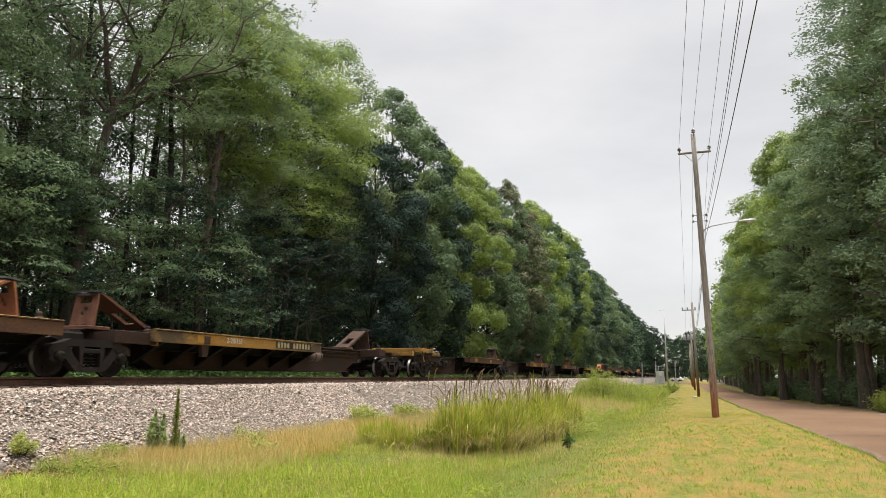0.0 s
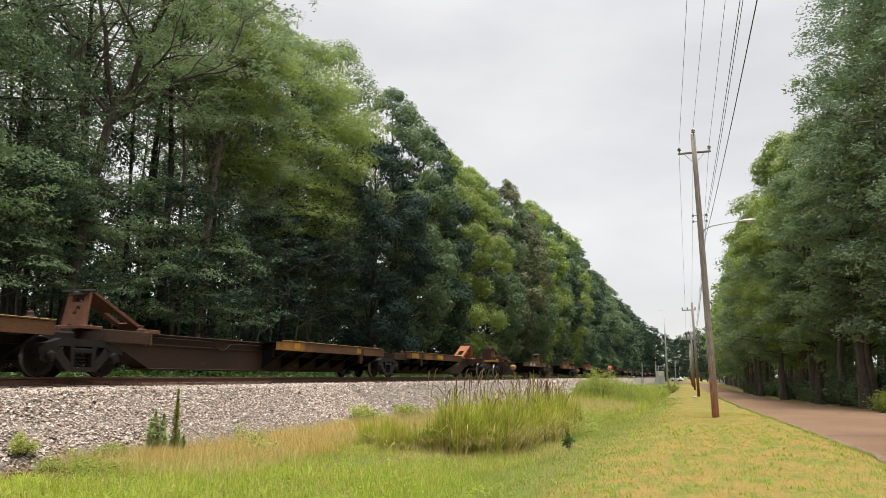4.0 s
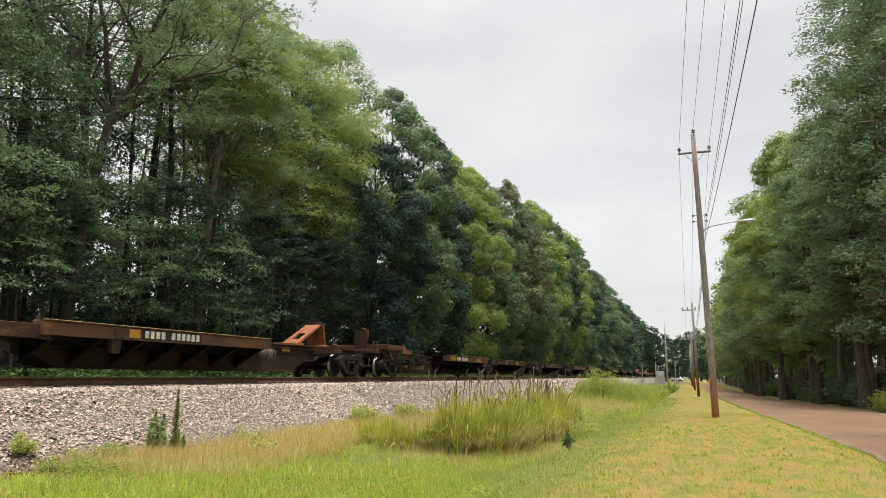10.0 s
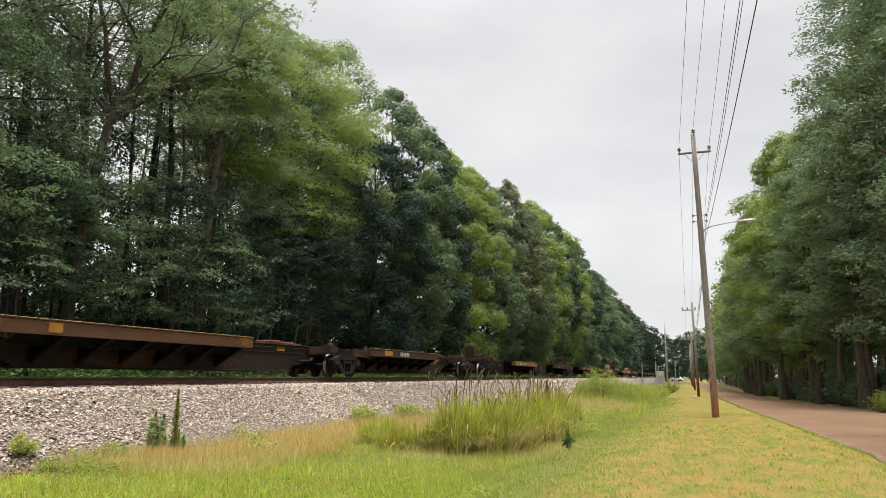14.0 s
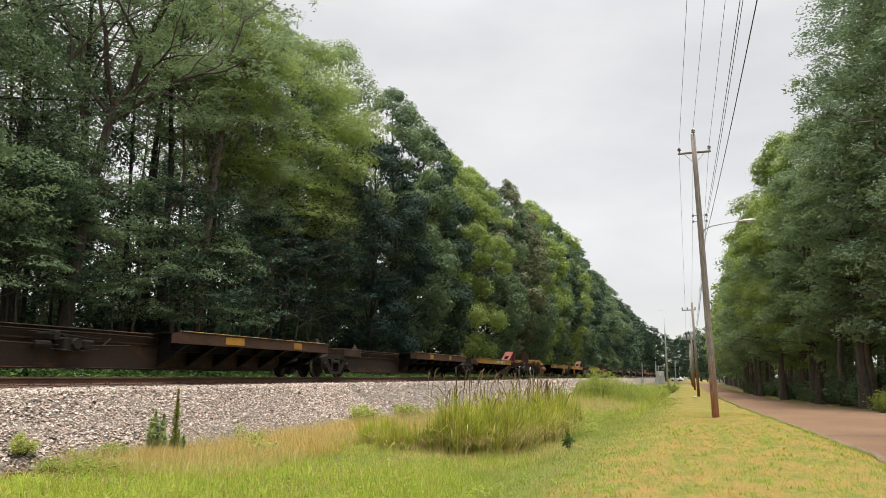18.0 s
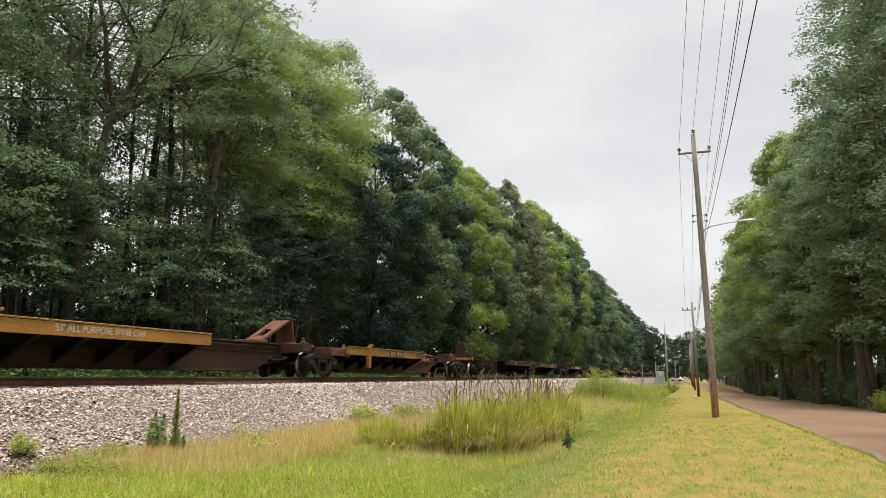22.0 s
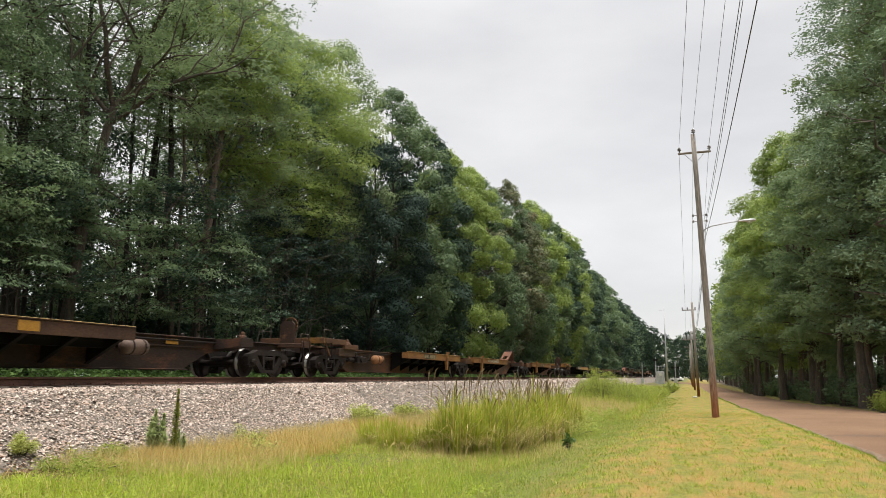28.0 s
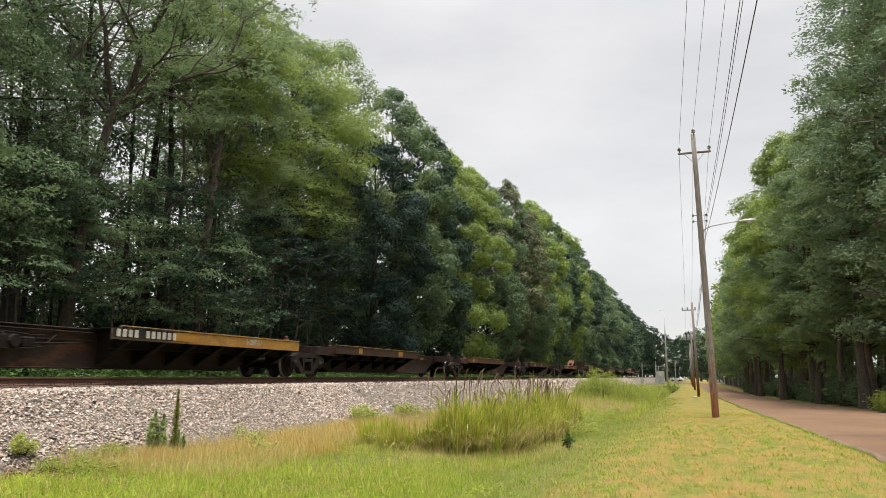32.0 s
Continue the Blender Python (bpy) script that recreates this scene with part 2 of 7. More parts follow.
LEAF = {
    "left": foliage("broad_green_leaves", (0.054, 0.09, 0.066), (0.225, 0.315, 0.14), sheer=0.38, patch=0.65, place_scale=0.35, gloss=0.25),
    "bright": foliage("yellow_green_leaves", (0.11, 0.165, 0.056), (0.4, 0.5, 0.13), sheer=0.46, patch=0.65, place_scale=0.35),
    # dark green with the wood's inner shade mixed into the tone
    "deep": foliage("dark_green_shade_leaves", (0.024, 0.042, 0.036), (0.082, 0.13, 0.076), sheer=0.17, patch=0.65, place_scale=0.35, rough=0.7, gloss=0.1),
    "fresh": foliage("mid_green_leaves", (0.092, 0.142, 0.09), (0.31, 0.41, 0.19), sheer=0.46, patch=0.65, place_scale=0.35, gloss=0.25),
    # blue-green leaf copy darkened to stand in for deep shade
    "shade_teal": foliage("blue_green_shade_leaves", (0.014, 0.027, 0.027), (0.05, 0.083, 0.062), sheer=0.14, patch=0.65, place_scale=0.4, rough=0.7, gloss=0.1),
    "grey": foliage("narrow_grey_green_leaves", (0.115, 0.18, 0.118), (0.36, 0.48, 0.275), sheer=0.20, patch=0.65, place_scale=0.4, gloss=0.4),
    "shrub": foliage("light_shrub_leaves", (0.2, 0.26, 0.05), (0.5, 0.56, 0.13), sheer=0.55, patch=0.4),
    "ivy": foliage("low_creeper_leaves", (0.04, 0.085, 0.022), (0.12, 0.2, 0.05), sheer=0.35, patch=0.5, place_scale=1.2),
    "lawn": foliage("mown_grass_blades", (0.2, 0.23, 0.03), (0.45, 0.44, 0.075), (0.52, 0.365, 0.085), 0.1, 0.3, 0.5, 0.6, dry_patch=0.72, place_scale=1.2),
    "rough": foliage("rough_grass_blades", (0.18, 0.26, 0.028), (0.47, 0.56, 0.085), (0.58, 0.4, 0.15), 0.2, 0.3, 0.5, 0.6, dry_patch=0.55, place_scale=0.9),
    "dry": foliage("dry_grass_stems", (0.4, 0.32, 0.12), (0.72, 0.58, 0.27), sheer=0.3, patch=0.4),
    "clover": foliage("low_broad_leaves", (0.2, 0.27, 0.022), (0.47, 0.57, 0.07), sheer=0.35, patch=0.5, place_scale=1.4),
    "lawn_green": foliage("green_mown_blades", (0.14, 0.22, 0.028), (0.34, 0.42, 0.07), (0.55, 0.4, 0.14), 0.05, 0.3, 0.5, 0.6, place_scale=1.6),
    "pale": foliage("pale_feathery_leaves", (0.3, 0.35, 0.08), (0.6, 0.62, 0.2), sheer=0.35, patch=0.4),
    "dusty": foliage("dusty_olive_leaves", (0.07, 0.085, 0.045), (0.24, 0.26, 0.13), (0.2, 0.1, 0.06), 0.05, sheer=0.21, patch=0.65, place_scale=0.35),
    "plume_tree": foliage("soft_pale_green_leaves", (0.115, 0.17, 0.09), (0.39, 0.49, 0.22), sheer=0.32, patch=0.65, place_scale=0.35),
    "plume": foliage("grey_green_plume_leaves", (0.26, 0.33, 0.14), (0.55, 0.62, 0.3), sheer=0.45, patch=0.4),
    "long": foliage("long_fine_blades", (0.2, 0.28, 0.03), (0.56, 0.64, 0.11), (0.66, 0.52, 0.22), 0.2, 0.35, 0.4, 0.6, place_scale=0.9),
    "lush": foliage("lush_bright_blades", (0.22, 0.32, 0.03), (0.58, 0.68, 0.075), (0.7, 0.56, 0.22), 0.08, 0.45, 0.4, 0.5, place_scale=1.4),
    "litter": foliage("dead_brown_leaves", (0.13, 0.075, 0.05), (0.38, 0.23, 0.155), sheer=0.1, patch=0.3),
    "rust": foliage("rusty_seed_grass", (0.44, 0.31, 0.1), (0.74, 0.55, 0.2), sheer=0.3, patch=0.4),
    "stalk": foliage("brown_seed_stalks", (0.12, 0.085, 0.045), (0.3, 0.22, 0.12), sheer=0.2, patch=0.4),
    "reed": foliage("tall_green_blades", (0.14, 0.21, 0.022), (0.55, 0.58, 0.08), (0.6, 0.46, 0.18), 0.2, 0.4, 0.45, place_scale=0.9),
    "ditch": foliage("soft_ditch_grass", (0.19, 0.25, 0.04), (0.4, 0.47, 0.1), (0.46, 0.36, 0.15), 0.1, 0.35, 0.5, dry_patch=0.4, place_scale=0.8),
}


def ground_material():
    """Soil and thatch: lawn, ditch, rough strip and forest floor, by where they lie across the plan."""
    m, nodes, links, shader = begin("ground_cover")
    geo = nodes.new("ShaderNodeNewGeometry")
    where = geo.outputs["Position"]
    xyz = nodes.new("ShaderNodeSeparateXYZ")
    links.new(where, xyz.inputs[0])
    wobble = calc(nodes, links, "MULTIPLY", calc(nodes, links, "SUBTRACT", link_noise(nodes, links, where, 0.9), 0.5), 3.6)
    x = calc(nodes, links, "ADD", xyz.outputs[0], wobble)
    drawn = nodes.new("ShaderNodeMapping")
    drawn.inputs["Scale"].default_value = (1, 0.35, 1)
    links.new(where, drawn.inputs[0])
    big = link_noise(nodes, links, drawn.outputs[0], 2.1, 5)
    mid = link_noise(nodes, links, where, 5, 4)
    fine = link_noise(nodes, links, where, 45, 3)
    lawn = blend(nodes, links, spread(nodes, links, mid, 0.35, 0.65), (0.15, 0.165, 0.026), (0.265, 0.255, 0.05))
    lawn = blend(nodes, links, spread(nodes, links, big, 0.4, 0.62), lawn, (0.35, 0.225, 0.065))
    ditch = blend(nodes, links, spread(nodes, links, mid, 0.35, 0.65), (0.09, 0.12, 0.025), (0.18, 0.2, 0.05))
    rough = blend(nodes, links, spread(nodes, links, mid, 0.35, 0.65), (0.07, 0.08, 0.018), (0.17, 0.145, 0.05))
    soil = blend(nodes, links, spread(nodes, links, mid, 0.35, 0.65), (0.05, 0.038, 0.025), (0.095, 0.07, 0.045))
    green = blend(nodes, links, spread(nodes, links, mid, 0.35, 0.65), (0.035, 0.06, 0.015), (0.07, 0.11, 0.025))
    colour = blend(nodes, links, spread(nodes, links, x, -3.5, -1.0), ditch, lawn)
    colour = blend(nodes, links, spread(nodes, links, x, -5.2, -4.0), rough, colour)
    colour = blend(nodes, links, spread(nodes, links, x, -15.0, -13.0), green, colour)
    colour = blend(nodes, links, spread(nodes, links, x, -18.5, -16.5), soil, colour)
    colour = blend(nodes, links, spread(nodes, links, x, 7.6, 8.6), colour, soil)
    shade = nodes.new("ShaderNodeVectorMath")
    shade.operation = "SCALE"
    links.new(colour, shade.inputs[0])
    links.new(spread(nodes, links, fine, 0.3, 0.7, 0.65, 1.35), shade.inputs["Scale"])
    links.new(shade.outputs[0], shader.inputs["Base Color"])
    shader.inputs["Roughness"].default_value = 0.95
    b = nodes.new("ShaderNodeBump")
    b.inputs["Strength"].default_value, b.inputs["Distance"].default_value = 0.8, 0.04
    links.new(fine, b.inputs["Height"])
    links.new(b.outputs[0], shader.inputs["Normal"])
    return m


def pole_material():
    """Pole wood: grey and weathered above, stained reddish brown near the ground."""
    m, nodes, links, shader = begin("treated_pole_wood")
    vec = nodes.new("ShaderNodeTexCoord").outputs["Object"]
    shift = nodes.new("ShaderNodeMapping")
    shift.inputs["Scale"].default_value = (9, 9, 0.6)
    links.new(vec, shift.inputs[0])
    xyz = nodes.new("ShaderNodeSeparateXYZ")
    links.new(vec, xyz.inputs[0])
    grain = link_noise(nodes, links, shift.outputs[0], 5, 5)
    height = calc(nodes, links, "ADD", xyz.outputs[2], calc(nodes, links, "MULTIPLY", grain, 1.6))
    streak = spread(nodes, links, grain, 0.33, 0.67)
    grey = blend(nodes, links, streak, (0.16, 0.138, 0.12), (0.38, 0.335, 0.295))
    red = blend(nodes, links, streak, (0.13, 0.047, 0.025), (0.34, 0.14, 0.065))
    links.new(blend(nodes, links, spread(nodes, links, height, 1.3, 3.4), red, grey), shader.inputs["Base Color"])
    shader.inputs["Roughness"].default_value = 0.9
    b = nodes.new("ShaderNodeBump")
    b.inputs["Strength"].default_value, b.inputs["Distance"].default_value = 0.5, 0.02
    links.new(grain, b.inputs["Height"])
    links.new(b.outputs[0], shader.inputs["Normal"])
    return m


def stone_material():
    """Crushed stone: pale grey, white, pinkish and a few dark pieces."""
    m, nodes, links, shader = begin("crushed_stone")
    geo = nodes.new("ShaderNodeNewGeometry")
    ramp = nodes.new("ShaderNodeValToRGB")
    links.new(geo.outputs["Random Per Island"], ramp.inputs[0])
    tones = ((0.0, (0.0612, 0.0485, 0.0405)), (0.12, (0.163, 0.126, 0.106)), (0.3, (0.347, 0.281, 0.236)), (0.52, (0.469, 0.388, 0.328)), (0.68, (0.388, 0.262, 0.203)), (0.82, (0.561, 0.475, 0.415)), (1.0, (0.653, 0.572, 0.511)))
    ramp.color_ramp.elements[0].position, ramp.color_ramp.elements[0].color = tones[0][0], (*tones[0][1], 1)
    ramp.color_ramp.elements[1].position, ramp.color_ramp.elements[1].color = tones[-1][0], (*tones[-1][1], 1)
    for at, tone in tones[1:-1]:
        ramp.color_ramp.elements.new(at).color = (*tone, 1)
    spots = link_noise(nodes, links, geo.outputs["Position"], 40, 3)
    shade = nodes.new("ShaderNodeVectorMath")
    shade.operation = "SCALE"
    links.new(ramp.outputs[0], shade.inputs[0])
    links.new(spread(nodes, links, spots, 0.3, 0.7, 0.8, 1.3), shade.inputs["Scale"])
    links.new(shade.outputs[0], shader.inputs["Base Color"])
    shader.inputs["Roughness"].default_value = 0.9
    return m


M["ground"], M["pole"], M["stone"] = ground_material(), pole_material(), stone_material()


# ---- mesh helpers ----
def mesh_of(name, verts, faces, materials, smooth=False, slots=None):
    """A mesh from arrays: faces is one array with 3 or 4 corners a row, or a plain list of tuples."""
    me = bpy.data.meshes.new(name)
    if isinstance(faces, np.ndarray):
        n, k = faces.shape
        me.vertices.add(len(verts))
        me.vertices.foreach_set("co", np.ascontiguousarray(verts, dtype=np.float32).ravel())
        me.loops.add(n * k)
        me.loops.foreach_set("vertex_index", np.ascontiguousarray(faces, dtype=np.int32).ravel())
        me.polygons.add(n)
        me.polygons.foreach_set("loop_start", np.arange(0, n * k, k, dtype=np.int32))
        me.update(calc_edges=True)
    else:
        me.from_pydata([tuple(v) for v in verts], [], faces)
    for m in materials if isinstance(materials, (list, tuple)) else [materials]:
        me.materials.append(m)
    if slots is not None:
        me.polygons.foreach_set("material_index", np.asarray(slots, dtype=np.int32))
    if smooth:
        me.polygons.foreach_set("use_smooth", np.ones(len(me.polygons), dtype=bool))
    return me


class Shape:
    """Collects the pieces of one mesh."""

    def __init__(self):
        self.v, self.f, self.s, self.slot = [], [], [], 0

    def add(self, verts, faces):
        n = len(self.v)
        self.v += [tuple(p) for p in verts]
        self.f += [tuple(i + n for i in f) for f in faces]
        self.s += [self.slot] * len(faces)
        return self

    def box(self, x0, x1, y0, y1, z0, z1, c=0.0):
        """A box, its edges chamfered by c."""
        if c <= 0:
            v = [(x, y, z) for x in (x0, x1) for y in (y0, y1) for z in (z0, z1)]
            return self.add(v, [(0, 1, 3, 2), (4, 6, 7, 5), (0, 4, 5, 1), (2, 3, 7, 6), (0, 2, 6, 4), (1, 5, 7, 3)])
        c = min(c, (x1 - x0) * 0.45, (y1 - y0) * 0.45, (z1 - z0) * 0.45)
        v, at = [], {}
        for i, x in enumerate((x0, x1)):
            for j, y in enumerate((y0, y1)):
                for k, z in enumerate((z0, z1)):
                    sx, sy, sz = (c if i == 0 else -c), (c if j == 0 else -c), (c if k == 0 else -c)
                    for a, p in enumerate(((x, y + sy, z + sz), (x + sx, y, z + sz), (x + sx, y + sy, z))):
                        at[i, j, k, a] = len(v)
                        v.append(p)
        f = []
        for i in (0, 1):
            q = [at[i, 0, 0, 0], at[i, 1, 0, 0], at[i, 1, 1, 0], at[i, 0, 1, 0]]
            f.append(tuple(q if i else q[::-1]))
            q = [at[0, i, 0, 1], at[1, i, 0, 1], at[1, i, 1, 1], at[0, i, 1, 1]]
            f.append(tuple(q[::-1] if i else q))
            q = [at[0, 0, i, 2], at[1, 0, i, 2], at[1, 1, i, 2], at[0, 1, i, 2]]
            f.append(tuple(q if i else q[::-1]))
        for i in (0, 1):
            for j in (0, 1):
                q = [at[i, j, 0, 0], at[i, j, 0, 1], at[i, j, 1, 1], at[i, j, 1, 0]]
                f.append(tuple(q if (i == j) else q[::-1]))
                q = [at[i, 0, j, 0], at[i, 1, j, 0], at[i, 1, j, 2], at[i, 0, j, 2]]
                f.append(tuple(q[::-1] if (i == j) else q)[::-1])
                q = [at[0, i, j, 1], at[1, i, j, 1], at[1, i, j, 2], at[0, i, j, 2]]
                f.append(tuple(q if (i == j) else q[::-1])[::-1])
                for k in (0, 1):
                    q = [at[i, j, k, 0], at[i, j, k, 1], at[i, j, k, 2]]
                    f.append(tuple(q if (i + j + k) % 2 else q[::-1]))
        return self.add(v, f)

    def prism(self, outline, a0, a1, axis="x"):
        """An outline drawn in the plane across the axis, drawn out from a0 to a1."""
        n = len(outline)

        def at(p, a):
            return {"x": (a, p[0], p[1]), "y": (p[0], a, p[1]), "z": (p[0], p[1], a)}[axis]
        v = [at(p, a0) for p in outline] + [at(p, a1) for p in outline]
        f = [tuple(range(n))[::-1], tuple(range(n, 2 * n))] + [(i, (i + 1) % n, n + (i + 1) % n, n + i) for i in range(n)]
        return self.add(v, f)

    def tube(self, points, radii, seg=8, caps=True):
        """A round bar along the points."""
        pts = [Vector(p) for p in points]
        if isinstance(radii, (int, float)):
            radii = [radii] * len(pts)
        v, f = [], []
        side = None
        for i, p in enumerate(pts):
            way = (pts[min(i + 1, len(pts) - 1)] - pts[max(i - 1, 0)]).normalized()
            if side is None:
                side = way.cross(Vector((0, 0, 1)) if abs(way.z) < 0.9 else Vector((1, 0, 0))).normalized()
            side = (side - way * side.dot(way)).normalized()
            up = way.cross(side)
            for k in range(seg):
                a = math.tau * k / seg
                v.append(p + (side * math.cos(a) + up * math.sin(a)) * radii[i])
        for i in range(len(pts) - 1):
            for k in range(seg):
                f.append((i * seg + k, i * seg + (k + 1) % seg, (i + 1) * seg + (k + 1) % seg, (i + 1) * seg + k))
        if caps:
            f.append(tuple(range(seg))[::-1])
            f.append(tuple(range((len(pts) - 1) * seg, len(pts) * seg)))
        return self.add(v, f)

    def lathe(self, profile, seg=24, axis="x", centre=(0, 0, 0), slots=None):
        """Rows of (along the axis, radius), turned round it."""
        v, f = [], []
        for a, r in profile:
            for k in range(seg):
                t = math.tau * k / seg
                p = {"x": (a, r * math.cos(t), r * math.sin(t)), "y": (r * math.cos(t), a, r * math.sin(t)), "z": (r * math.cos(t), r * math.sin(t), a)}[axis]
                v.append((p[0] + centre[0], p[1] + centre[1], p[2] + centre[2]))
        n0 = len(self.f)
        for i in range(len(profile) - 1):
            for k in range(seg):
                f.append((i * seg + k, i * seg + (k + 1) % seg, (i + 1) * seg + (k + 1) % seg, (i + 1) * seg + k))
        self.add(v, f)
        if slots:
            for i, s in enumerate(slots):
                self.s[n0 + i * seg:n0 + (i + 1) * seg] = [s] * seg
        return self

    def mesh(self, name, materials, smooth=False):
        me = mesh_of(name, self.v, self.f, materials, smooth, self.s if isinstance(materials, (list, tuple)) else None)
        bm = bmesh.new()
        bm.from_mesh(me)
        bmesh.ops.recalc_face_normals(bm, faces=bm.faces)
        bm.to_mesh(me)
        bm.free()
        return me


def part(name, me, parent, label="", at=None):
    ob = new(name, me)
    ob.parent = parent
    if at is not None:
        ob.matrix_basis = at
    if label:
        tagged(ob, label)
    return ob


def thing(name, at, label, category, group="", kind="", me=None):
    ob = new(name, me)
    ob.matrix_basis = at
    return tagged(ob, label, category, group, kind)


# ---- the lie of the land ----
LAND_X = np.array([-600, -60, -22, -17, -15.9, -15.3, -14.2, -12.4, -10.4, -9.3, -6.5, -4.6, -3.4, -2.3, -1.0, 3.0, 3.5, 8.6, 10.5, 40, 600])
LAND_Z = np.array([1.0, 1.2, 1.35, 1.33, 1.22, 1.1, 0.9, 0.8, 0.12, 0.1, 0.02, -0.14, -0.28, -0.15, -0.01, 0.0, -0.06, -0.06, 0.05, 0.1, 0.0])


def ripple(x, y, scale, seed):
    """A smooth, cheap unevenness."""
    r = np.random.RandomState(seed)
    z = 0
    for i in range(6):
        a, k, ph = r.uniform(0, math.tau), scale * r.uniform(0.5, 2.2), r.uniform(0, math.tau)
        z = z + np.sin((x * math.cos(a) + y * math.sin(a)) * k + ph)
    return z / 6


def right_fall(y):
    return np.interp(y, [0, 40, 66, 91, 150, 250], [0, 0.02, 0.16, 0.3, 0.45, 0.5])


def land(x, y):
    x, y = np.asarray(x, float), np.asarray(y, float)
    z = np.interp(x, LAND_X, LAND_Z)
    open_ground = ((x > -9.8) & (x < 3.2)) | (x < -17) | (x > 9.5)
    z = z + np.where(open_ground, 0.045 * ripple(x, y, 1.3, 3) + 0.02 * ripple(x, y, 4.5, 4), 0)
    return z - right_fall(y) * np.clip((x - 3.2) / 3.0, 0, 1)


def sheet(name, xs, ys, height, materials, smooth=True):
    gx, gy = np.meshgrid(xs, ys)
    z = height(gx, gy)
    v = np.stack([gx, gy, z], -1).reshape(-1, 3)
    nx, ny = len(xs), len(ys)
    i = (np.arange(ny - 1)[:, None] * nx + np.arange(nx - 1)[None]).ravel()
    return mesh_of(name, v, np.stack([i, i + 1, i + nx + 1, i + nx], -1), materials, smooth)


def build_ground():
    xs = np.concatenate([np.linspace(-600, -60, 10), np.linspace(-50, -18, 30), np.arange(-17.5, 12, 0.3), np.linspace(13, 60, 26), np.linspace(90, 600, 8)])
    ys = np.concatenate([np.linspace(-300, -12, 12), np.arange(-8, 40, 0.4), np.linspace(41, 120, 80), np.linspace(125, 420, 60), np.linspace(450, 1500, 12)])
    tagged(new("ground", sheet("ground", xs, ys, land, M["ground"])), "grassy ground with a shallow ditch and woodland floor", "ground", kind="structure")


ROAD_S = np.array([-60, 0, 17, 25, 32, 38, 46, 54, 69, 90, 120, 140, 160, 180, 200, 225, 250, 275.0])
ROAD_L = np.array([4.2, 3.8, 3.45, 3.12, 2.8, 2.55, 2.27, 2.05, 1.72, 1.42, 1.2, 0.8, -0.3, -1.6, -3.6, -7.6, -14.0, -24.0])
ROAD_R = np.array([9.9, 9.3, 8.75, 8.45, 8.2, 7.85, 7.0, 6.2, 5.65, 5.25, 4.7, 4.2, 3.6, 2.9, 1.6, -1.4, -6.5, -14.0])


def build_road():
    s = np.concatenate([np.arange(-60, 6, 3), np.arange(6, 60, 0.4), np.arange(60, 276, 2.5)])
    rng = np.random.RandomState(11)
    left = np.interp(s, ROAD_S, ROAD_L) + 0.05 * rng.randn(len(s)) * (s < 60)
    right = np.interp(s, ROAD_S, ROAD_R) + 0.05 * rng.randn(len(s)) * (s < 60)
    us = np.linspace(0, 1, 13)
    x = left[:, None] + (right - left)[:, None] * us
    y = np.repeat(s[:, None], 13, 1)
    z = 0.0 + 0.05 * np.sin(us * math.pi)[None] - right_fall(y) * np.clip((x - 3.2) / 3.0, 0, 1) + 0.012
    z = np.maximum(z, land(x, y) + 0.012)
    v = np.stack([x, y, z], -1).reshape(-1, 3)
    i = (np.arange(len(s) - 1)[:, None] * 13 + np.arange(12)[None]).ravel()
    tagged(new("road", mesh_of("road", v, np.stack([i, i + 1, i + 14, i + 13], -1), M["asphalt"], True)), "worn reddish asphalt lane along the lawn", "road", kind="structure")
    # crumbled edge strip
    n = len(s)
    ze = z[:, 0] + 0.006
    v = np.concatenate([np.stack([left - 0.03 - 0.06 * rng.rand(n), s, np.maximum(land(left - 0.15, s), -0.05) + 0.004], -1), np.stack([left - 0.01, s, ze + 0.004], -1), np.stack([left + 0.01 + 0.04 * rng.rand(n), s, ze + 0.004], -1)])
    i = np.arange(n - 1)
    f = np.concatenate([np.stack([i, i + n, i + n + 1, i + 1], -1), np.stack([i + n, i + 2 * n, i + 2 * n + 1, i + n + 1], -1)])
    tagged(new("road_edge", mesh_of("road_edge", v, f, M["kerb"], True)), "pale crumbled edge of the asphalt lane", "kerb", kind="structure")


BED = [(-17.4, 1.2), (-15.8, 1.28), (-15.1, 1.32), (-12.0, 1.32), (-11.6, 1.25), (-10.0, 0.2), (-9.7, 0.02)]


def bed_height(x):
    return np.interp(x, [p[0] for p in BED], [p[1] for p in BED])


def build_bed():
    xs = np.concatenate([np.linspace(-17.4, -15, 8), np.linspace(-14.8, -11.8, 10), np.arange(-11.7, -9.65, 0.12)])
    ys = np.concatenate([np.arange(-40, 6, 2.0), np.arange(6, 45, 0.15), np.arange(45, 130, 0.8), np.arange(130, 500, 10)])
    tagged(new("ballast_bed", sheet("ballast_bed", xs, ys, lambda x, y: bed_height(x) + 0.03 * ripple(x, y, 6, 8) * ((x > -11.8) | (x < -15)), M["ballast"])),
           "sloping bed of grey crushed stone under the track", "ballast", kind="structure")


